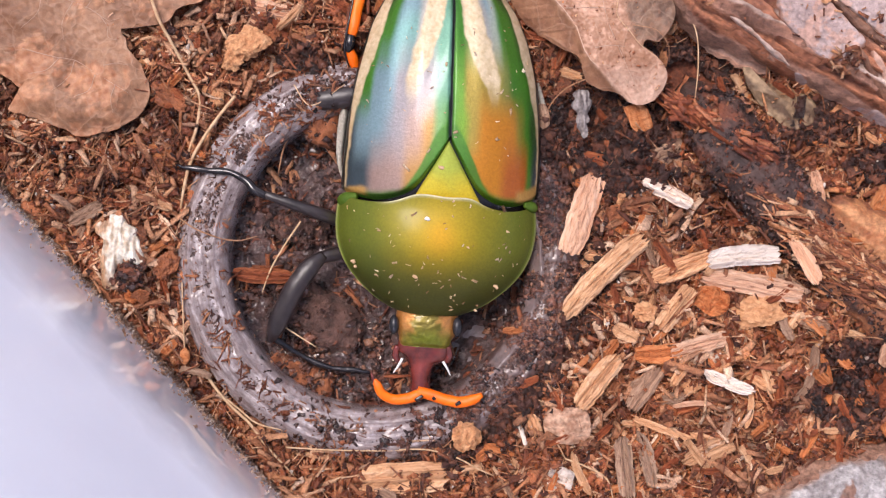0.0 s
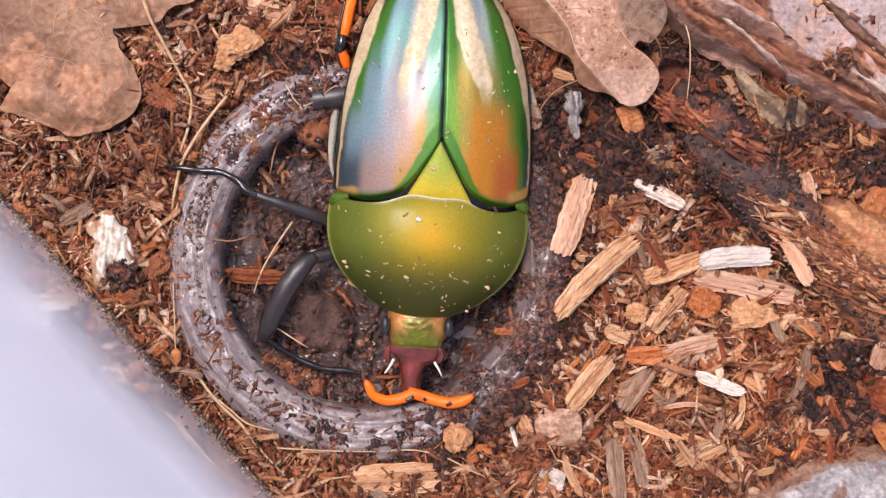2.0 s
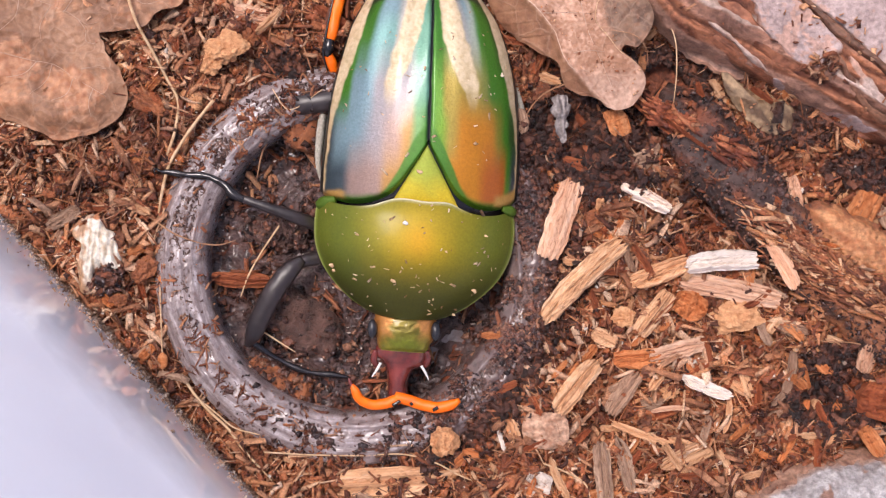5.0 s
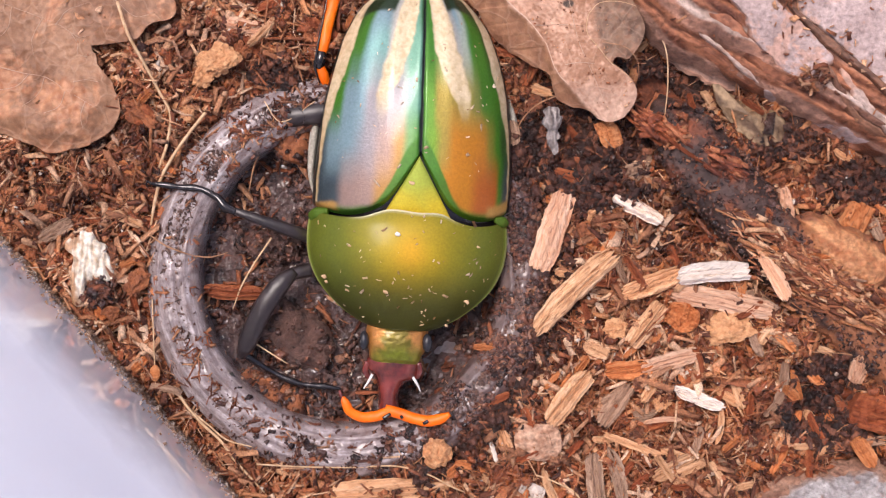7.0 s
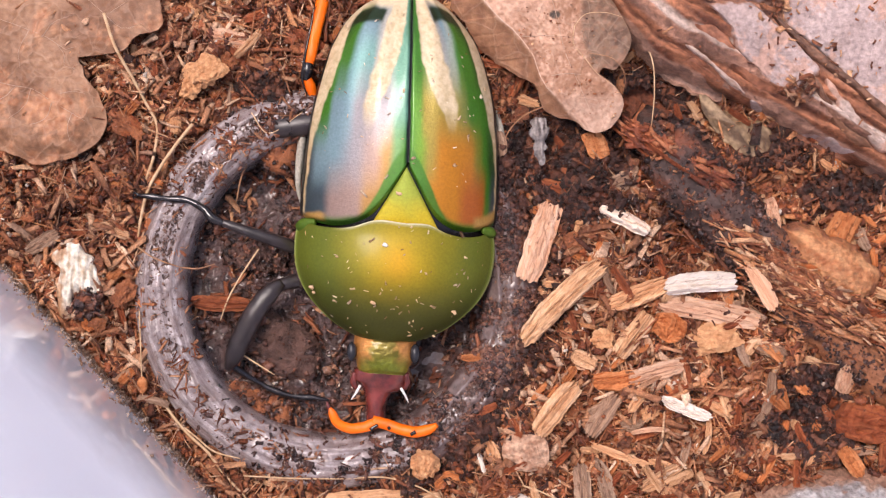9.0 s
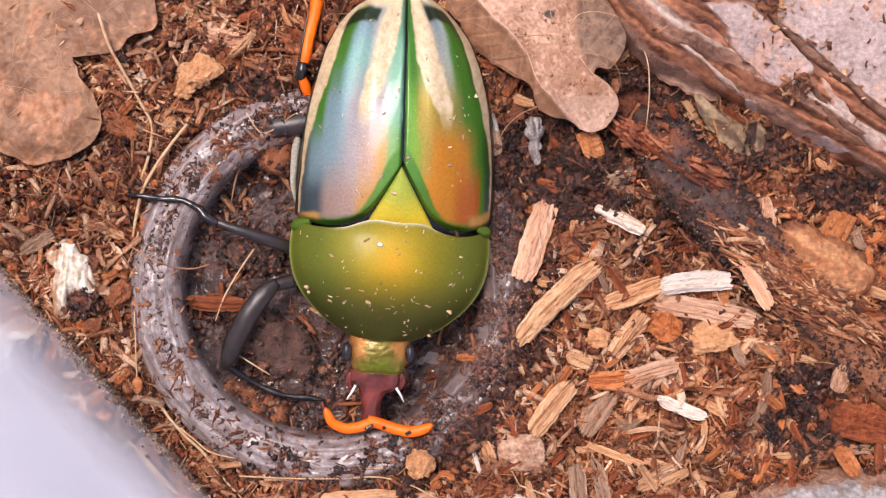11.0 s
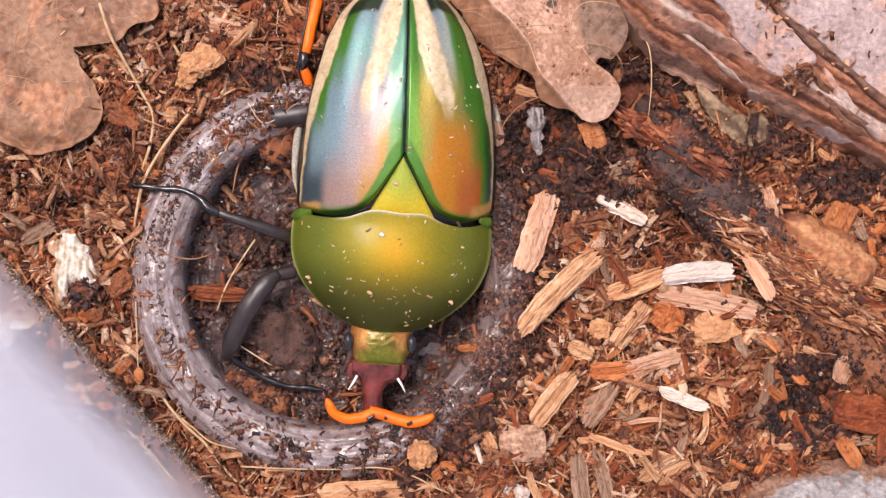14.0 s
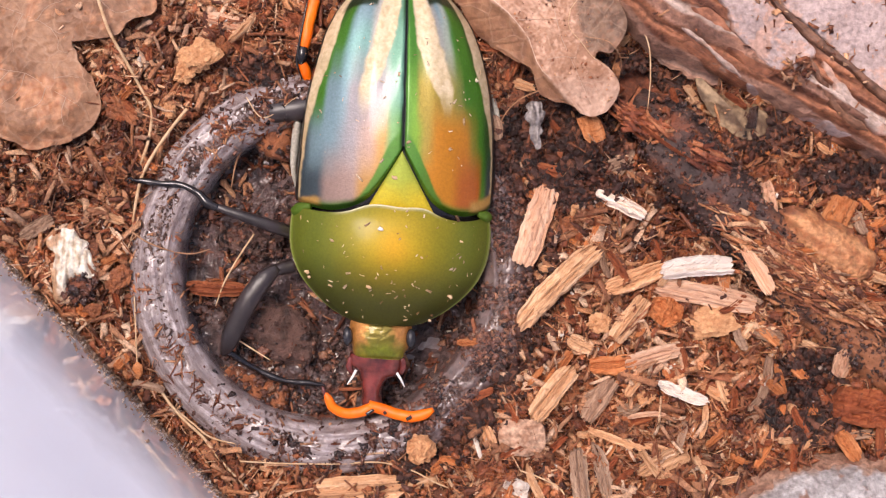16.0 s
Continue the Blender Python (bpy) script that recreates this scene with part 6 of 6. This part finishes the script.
def pronotum(beetle):
    nu, nb = 90, 70
    verts, cols = [], []
    for i in range(nb):
        v = i / (nb - 1)
        for j in range(nu):
            u = math.sin((2 * j / (nu - 1) - 1) * math.pi / 2)
            b = 9.15 * (1 - (1 - v) ** 1.25)
            b = hermite(HIND_U, HIND_B, u) * (1 - v) ** 2 + b
            w = hermite(PRO_B, PRO_W, b)
            x, y = axis_xy(u * w, b)
            z = 0.9 + hermite(PRO_B, PRO_H, b) * max(0.0, 1 - abs(u) ** 2.4) ** 0.6
            z -= 0.12 * step(0.02, 0.0, v) ** 2
            z += 0.10 * step(0.025, 0.0, abs(abs(u) - 0.978))
            verts.append((x, y, z))
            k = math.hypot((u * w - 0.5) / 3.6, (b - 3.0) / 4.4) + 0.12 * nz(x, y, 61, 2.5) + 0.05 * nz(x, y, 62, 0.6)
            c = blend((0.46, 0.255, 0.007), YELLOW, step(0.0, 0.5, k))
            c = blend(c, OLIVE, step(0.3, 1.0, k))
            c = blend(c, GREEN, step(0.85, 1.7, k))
            # shade of the down-facing front, painted in as dark olive
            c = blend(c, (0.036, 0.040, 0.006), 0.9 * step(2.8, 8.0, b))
            c = blend(c, (0.16, 0.22, 0.022), step(0.952, 0.962, abs(u)))
            c = blend(c, (0.46, 0.50, 0.16), 0.7 * step(0.968, 0.978, abs(u)))
            c = blend(c, (0.70, 0.68, 0.50), 0.75 * step(0.018, 0.008, v) * step(0.6, 0.3, abs(u + 0.03)))
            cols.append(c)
    k = len(verts)
    ring = [j for j in range(nu)] + [i * nu + nu - 1 for i in range(1, nb)] + [(nb - 1) * nu + j for j in range(nu - 2, -1, -1)] + [i * nu for i in range(nb - 2, 0, -1)]
    cx, cy = axis_xy(0, 4.5)
    for q in ring:
        x, y, z = verts[q]
        verts.append((cx + (x - cx) * 0.95, cy + (y - cy) * 0.95, z - 1.0))
        cols.append((0.01, 0.02, 0.008))
    n = len(ring)
    faces = grid_faces(nb, nu, flip=True) + [(ring[i], k + i, k + (i + 1) % n, ring[(i + 1) % n]) for i in range(n)]
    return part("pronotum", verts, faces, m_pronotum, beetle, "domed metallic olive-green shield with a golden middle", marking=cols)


def scutellum(beetle):
    a, b, c = np.array((0.47, 8.15, 5.75)), np.array((-2.75, 3.14, 4.5)), np.array((3.2, 2.71, 4.5))
    n = 22
    verts, cols, faces, index = [], [], [], {}
    for i in range(n):
        for j in range(n - i):
            u, v = i / (n - 1), j / (n - 1)
            p = a * (1 - u - v) + b * u + c * v
            w = 27 * u * v * (1 - u - v)
            bow = 0.5 * (1 - u - v) * (u + v)
            p = p + np.array((0, 0, 0.12 * min(1, 6 * min(u, v)) + 0.1 * w + 0.5 * bow))
            index[i, j] = len(verts)
            verts.append(tuple(p))
            cols.append(blend((0.30, 0.36, 0.05), (0.58, 0.40, 0.015), step(0.25, 0.95, u + v + 0.1 * nz(p[0], p[1], 3, 0.8))))
    for i in range(n - 1):
        for j in range(n - 1 - i):
            faces.append((index[i, j], index[i + 1, j], index[i, j + 1]))
            if j < n - 2 - i:
                faces.append((index[i + 1, j], index[i + 1, j + 1], index[i, j + 1]))
    k = len(verts)
    verts += [(x, y, z - 0.9) for x, y, z in verts]
    cols += cols
    ring = [index[i, 0] for i in range(n)] + [index[n - 1 - j, j] for j in range(1, n)] + [index[0, j] for j in range(n - 2, 0, -1)]
    faces += [(ring[i], ring[i] + k, ring[(i + 1) % len(ring)] + k, ring[(i + 1) % len(ring)]) for i in range(len(ring))]
    return part("scutellum", verts, faces, m_pronotum, beetle, "pointed yellow-green plate between the wing cases", marking=cols)


def loft(stations, across=26, along=24, power=2.4, under=-1.0):
    """A domed body along stations (x, y, half width, top, side height)."""
    q = path_points(stations, along)
    verts = []
    for i in range(along):
        d = q[min(i + 1, along - 1)][:2] - q[max(i - 1, 0)][:2]
        d = d / np.linalg.norm(d)
        n = np.array((-d[1], d[0]))
        for j in range(across):
            u = math.sin((2 * j / (across - 1) - 1) * math.pi / 2)
            p = q[i][:2] + n * u * q[i][2]
            verts.append((p[0], p[1], q[i][4] + (q[i][3] - q[i][4]) * max(0.0, 1 - abs(u) ** power) ** 0.6))
    k = len(verts)
    verts += [(x, y, min(z, under)) for x, y, z in verts]
    faces = grid_faces(along, across, flip=True)
    faces += [tuple(v + k for v in f[::-1]) for f in faces]
    ring = [j for j in range(across)] + [i * across + across - 1 for i in range(1, along)] + [(along - 1) * across + j for j in range(across - 2, -1, -1)] + [i * across for i in range(along - 2, 0, -1)]
    faces += [(ring[i], k + ring[i], k + ring[(i + 1) % len(ring)], ring[(i + 1) % len(ring)]) for i in range(len(ring))]
    return verts, faces


def limb(name, points, radii, parent, material, label="", n=26, sides=12, flat=0.8, rough=0.03):
    v, f = tube(points, radii, n, sides, flat)
    v = [(x + rough * nz(x, y, z, 0.5), y + rough * nz(y, x, z, 0.5), z + rough * nz(z, x, y, 0.5)) for x, y, z in v]
    return part(name, v, f, material, parent, label)


def beetle_head(beetle):
    v, f = loft([(-1.18, -4.24, 2.3, 2.3, 1.0), (-1.27, -5.45, 2.45, 2.6, 1.1), (-1.34, -6.32, 2.4, 2.6, 1.2), (-1.42, -6.95, 2.1, 2.45, 1.2), (-1.48, -7.45, 1.95, 2.2, 1.3), (-1.5, -7.7, 1.8, 1.9, 1.2)],
                32, 30, 3.0, 0.2)
    cols = []
    for x, y, z in v:
        side = abs(x - -1.31) / 2.4
        front = step(-5.86, -7.18, y)
        c = blend((0.13, 0.10, 0.006), (0.52, 0.22, 0.055), step(0.28, 0.6, side + 0.35 * nz(x, y, 3, 0.5)))
        c = blend(c, (0.15, 0.18, 0.009), 0.85 * front * step(0.95, 0.7, side))
        cols.append(c)
    v = [(x, y, z + 0.10 * nz(x, y, z, 0.2)) for x, y, z in v]
    head = part("head", v, f, m_head, beetle, "gold and green pitted head", marking=cols)
    for px in ((-3.82, -5.9, 2), (1.12, -6.12, 1.9)):
        v, f = tube([(px[0], px[1] + 0.75, px[2]), (px[0], px[1] + 0.5, px[2]), px, (px[0], px[1] - 0.5, px[2]), (px[0], px[1] - 0.75, px[2])], [0.1, 0.3, 0.4, 0.3, 0.1], 16, 16)
        part("eye", v, f, m_eye, head, "glossy dark grey eye")
    horn = part("horn", *loft([(-1.5, -7.28, 2.05, 1.95, 1.0), (-1.59, -8.26, 2.0, 1.8, 0.8), (-1.73, -9.03, 1.1, 1.65, 0.7), (-1.82, -9.93, 0.8, 1.6, 0.5), (-1.82, -11.23, 0.8, 1.5, 0.4)],
                               22, 26, 2.2, -0.3), m_clypeus, head, "dark red shield and stem of the horn")
    left = limb("horn_branch", [(-1.73, -11.36, 1.5), (-2.75, -11.72, 1.5), (-3.9, -11.79, 1.6), (-4.78, -11.33, 1.8), (-5.12, -10.65, 2), (-5.38, -10.15, 2.1)], [0.42, 0.43, 0.4, 0.38, 0.33, 0.13], horn, m_horn, "bright orange horn branch", 34, 16, 0.9, 0.03)
    right = limb("horn_branch", [(-2.04, -11.18, 1.5), (-0.98, -11.45, 1.5), (0.27, -11.84, 1.6), (1.5, -11.99, 1.8), (2.39, -11.76, 1.9), (3.04, -11.39, 2.1)], [0.43, 0.45, 0.45, 0.44, 0.4, 0.2], horn, m_horn, "bright orange horn branch with dark marks", 34, 16, 0.9, 0.03)
    limb("horn_tip", [(-5.3, -10.38, 2.05), (-5.47, -10.02, 2.1), (-5.6, -9.66, 2.15)], [0.2, 0.17, 0.06], left, m_clypeus, "dark horn tip", 8, 8)
    for a, b in (((1.37, -11.94, 2.25), (0.97, -12.17, 2.2)), ((-0.62, -11.62, 2), (-0.8, -11.75, 1.98)), ((-2.15, -11.85, 1.95), (-1.6, -11.45, 1.98))):
        limb("mark", [a, b], [0.16, 0.12], right, m_black, "dark speck", 6, 6, 0.5)
    for a, m, b in (((-3.2, -8.59, 1.2), (-3.52, -9.21, 1.2), (-3.92, -9.76, 1.1)), ((0, -8.86, 1.2), (0.31, -9.39, 1.2), (0.58, -9.98, 1.1))):
        limb("bristle", [a, m, b], [0.12, 0.1, 0.04], head, m_spine, "pale bristle", 10, 7)
    limb("palp", [(-3.56, -7.61, 1.2), (-3.75, -8.43, 1), (-3.53, -8.88, 0.9)], [0.22, 0.28, 0.2], head, m_clypeus, "dark red palp", 10, 8)
    limb("palp", [(0.4, -7.7, 1.2), (0.49, -8.43, 1), (0.27, -8.97, 0.9)], [0.22, 0.28, 0.2], head, m_clypeus, "dark red palp", 10, 8)
    return head, horn


def beetle_legs(beetle):
    femur = limb("leg", [(-8.3, -0.32, -0.2), (-9.39, -0.63, 0.2), (-10.04, -0.94, 0.4)], [0.6, 0.5, 0.4], beetle, m_legs, "dark grey front leg")
    limb("tibia", [(-9.41, -0.45, 0.5), (-10.19, -1.12, 0.7), (-11.44, -2.64, 0.8), (-12.5, -4.52, 0.5), (-13.41, -6.48, 0), (-13.89, -7.38, -0.6)], [0.36, 0.68, 0.8, 0.8, 0.66, 0.25], femur, m_legs, "", 40, 20, 0.6)
    limb("tarsus", [(-13.83, -6.83, -0.5), (-12.66, -7.76, -0.9), (-11.33, -8.6, -1.2), (-10.2, -9.2, -1.3), (-8.83, -9.61, -1.3), (-7.25, -9.75, -1.4), (-5.88, -9.98, -1.4)], [0.26, 0.27, 0.2, 0.28, 0.2, 0.26, 0.1], femur, m_black, "", 44, 9, 0.8)
    leg = limb("leg", [(-8.09, 2.2, 0.2), (-9.54, 2.72, 1), (-11.28, 3.33, 1.4), (-13.04, 3.95, 1.6), (-14.28, 4.39, 1.6)], [0.5, 0.52, 0.45, 0.36, 0.26], beetle, m_legs, "black middle leg reaching over the cup's rim", 30, 12, 0.8)
    limb("tibia", [(-13.92, 4.21, 1.6), (-14.9, 4.74, 1.6), (-15.34, 5.28, 1.6), (-15.93, 5.64, 1.5)], [0.3, 0.4, 0.32, 0.26], leg, m_black, "", 20, 10, 0.9)
    limb("tarsus", [(-15.8, 5.59, 1.5), (-16.61, 5.99, 1.45), (-17.5, 6.13, 1.4), (-18.39, 6.17, 1.4), (-19.37, 6.31, 1.4), (-20.17, 6.4, 1.4), (-20.71, 6.44, 1.35)], [0.3, 0.24, 0.3, 0.22, 0.28, 0.2, 0.08], leg, m_black, "", 44, 9, 0.8)
    limb("claw", [(-20.52, 6.44, 1.4), (-20.9, 6.62, 1.3), (-21.07, 6.28, 1.1)], [0.14, 0.1, 0.04], leg, m_black, "", 8, 6)
    hind = limb("leg", [(-6.44, 12.31, 0.4), (-8.23, 12.03, 0.5), (-10.0, 11.8, 0.35), (-11.0, 11.6, -0.5)], [1.05, 1.0, 0.9, 0.45], beetle, m_legs, "dark grey femur of the hind leg", 24, 12, 0.8)
    rear = limb("leg", [(-6.07, 22.38, 0.8), (-6.41, 20.52, 1.2), (-6.84, 18.7, 1.4), (-7.11, 17.15, 1.4), (-7.29, 16.5, 1.3)], [0.5, 0.5, 0.48, 0.42, 0.3], beetle, m_horn, "orange hind leg with black joint")
    limb("joint", [(-7.24, 16.84, 1.4), (-7.33, 16.21, 1.4), (-7.48, 15.53, 1.2)], [0.36, 0.46, 0.3], rear, m_black, "black knee joint", 14, 10)
    limb("tibia", [(-7.39, 15.71, 1.2), (-7.14, 15.04, 0.9), (-6.9, 14.12, 0.4)], [0.34, 0.44, 0.25], rear, m_horn, "", 16, 10)
    limb("edge", [(-6.73, 21.31, 1.7), (-7.12, 19.07, 1.8), (-7.49, 17.32, 1.7), (-7.73, 15.5, 1.4), (-7.41, 14.41, 0.9)], [0.05, 0.07, 0.09, 0.09, 0.04], rear, m_black, "black edge along the leg", 22, 7)
    limb("leg", [(7.27, 1.85, -0.4), (7.82, 0.94, 0.2), (8.04, -0.4, 0.2), (7.87, -1.76, -0.6)], [0.5, 0.62, 0.55, 0.3], beetle, m_legs, "dark grey front leg tucked under the body", 20, 12)


def beetle_under(beetle):
    v, f = loft([(0.92, 21.92, 1.5, 1.6, 0.0), (0.83, 19.3, 4.5, 3.6, 0.3), (0.48, 13.61, 6.8, 5.0, 0.4), (-0.09, 6.17, 7.5, 5.0, 0.4), (-0.39, 3.11, 7.4, 4.4, 0.2), (-0.79, -1.27, 6.4, 3.9, 0.0), (-1.14, -4.55, 2.6, 1.9, 0.0)],
                40, 60, 2.5, -2.8)
    pieces = [part("underside", v, f, m_black, beetle, "black underside of the body")]
    for side, xs in ((-1, [-8.02, -8.3, -8.2, -7.9, -7.4]), (1, [7.83, 8.12, 8.18, 8.0, 7.6])):
        ys = [5.35, 6.79, 9.04, 11.29, 13.54]
        v, f = tube([(x - side * 0.08, y, 0.0) for x, y in zip(xs, ys)], [0.05, 0.2, 0.34, 0.3, 0.05], 30, 12, 1.8)
        pieces.append(part("side_plate", v, f, m_fringe, beetle, "whitish plate with fine hairs at the body's side"))
    return pieces


def beetle_specks(beetle):
    rng = np.random.default_rng(71)
    pts = []
    while len(pts) < 150:
        if rng.random() < 0.55:
            u, b = rng.uniform(-0.9, 0.9), rng.uniform(0.3, 8.6)
            x, y = axis_xy(u * hermite(PRO_B, PRO_W, b), b)
            z = 0.9 + hermite(PRO_B, PRO_H, b) * (1 - abs(u) ** 2.4) ** 0.6
        else:
            s, side = rng.uniform(0.05, 0.9), rng.choice((-1, 1))
            y = rng.uniform(6.11, 19.98)
            m = hermite(ST_Y, ST_M, y)
            x, z = m + s * (hermite(ST_Y, ST_L if side < 0 else ST_R, y) - m), shell_z(s, y)
        pts.append((x, y, z + 0.03))
    pts = np.array(pts)
    ob = scatter("specks", pts, sizes(len(pts), rng, 0.2, 0.06, 0.05, 0.4), m_speck, rng, 0.1, 3, "tan specks of soil stuck on the beetle")
    ob.parent = beetle
    ob.matrix_parent_inverse = Matrix.Translation(-beetle.location)
    pieces = [ob]
    # larger crumbs: place and radius
    for p, r in (((-1.15, 2.26, 6.0), 0.23), ((-2.08, -2.1, 5.75), 0.19), ((-6.9, -0.95, 3.6), 0.2), ((-6.75, -1.35, 3.5), 0.14), ((4.05, -2.9, 4.7), 0.2),
                 ((1.9, 0.1, 6.0), 0.12), ((4.9, 1.3, 5.4), 0.13), ((-4.85, 1.4, 5.4), 0.13), ((-0.12, 6.15, 5.5), 0.2), ((2.5, -4.75, 3.7), 0.14), ((-3.95, 2.45, 5.4), 0.12)):
        v, f = tube([(p[0] - r, p[1] + 0.5 * r, p[2]), p, (p[0] + r * 0.9, p[1] - 0.3 * r, p[2])], [r * 0.3, r * 0.75, r * 0.3], 9, 6, 0.6)
        v = [(x + 0.5 * r * nz(x, y, z, 0.13), y + 0.5 * r * nz(y, x, z, 0.13), z) for x, y, z in v]
        pieces.append(part("speck", v, f, m_spine if r > 0.225 else m_root, beetle, "pale crumb stuck on the shell"))
    return pieces


m_speck = soil_material("speck", [(0.0, (0.18, 0.09, 0.03)), (0.3, (0.60, 0.42, 0.24)), (1.0, (0.88, 0.78, 0.6))])
beetle = tagged(empty("beetle", (-0.42, 4.2, -2.8)), "metallic green flower beetle with cream-striped wing cases and orange horn", "beetle")
trunk = beetle_under(beetle)
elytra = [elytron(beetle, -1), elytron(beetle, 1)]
shield, plate = pronotum(beetle), scutellum(beetle)
lobes = []
for a, b, r in (((-8.05, 3.72, 2.0), (-6.65, 4.12, 3.2), 0.5), ((7.2, 3.1, 2.0), (6.3, 3.42, 3.0), 0.42)):
    v, f = tube([a, (a[0] * 0.7 + b[0] * 0.3, a[1] * 0.7 + b[1] * 0.3 + 0.06, a[2] * 0.6 + b[2] * 0.4), b], [r * 0.75, r, r * 0.5], 18, 14, 0.7)
    lobes.append(part("shoulder_lobe", v, f, m_pronotum, beetle, "small green lobe at the shield's corner", marking=[(0.065, 0.125, 0.010)] * len(v)))
head, horn = beetle_head(beetle)
beetle_legs(beetle)
specks = beetle_specks(beetle)


def motions():
    """The beetle shifts its body back by a hair, lowers its head and swings its horn; all else is still."""
    times = [0.0, 4.5, 7.0, 9.0, 12.0, 16.0]
    body = [(0.0, 0.0), (0.0, 0.03), (0.04, 0.12), (0.06, 0.16), (0.07, 0.17), (0.07, 0.17)]
    for ob in [shield, plate, *elytra, *lobes, *trunk, *specks]:
        walk(ob, [(t, pose(x * MM, y * MM, 0)) for t, (x, y) in zip(times, body)])
    nod = [(0.0, 0.0), (0.0, 0.02), (-0.05, 0.05), (-0.03, 0.07), (-0.03, 0.07), (-0.02, 0.08)]
    walk(head, [(t, pose(x * MM, y * MM, 0)) for t, (x, y) in zip(times, nod)])
    swing = [(0.0, 0.0, 0.0), (0.0, -0.05, -0.04), (-1.1, -0.09, -0.18), (-1.1, -0.13, -0.19), (-1.0, -0.15, -0.19), (-1.0, -0.15, -0.19)]
    hx, hy = -1.41 * MM, -7.02 * MM
    walk(horn, [(t, pose(hx + x * MM, hy + y * MM, 0, 0, 0, a) @ pose(-hx, -hy, 0)) for t, (a, x, y) in zip(times, swing)])


motions()
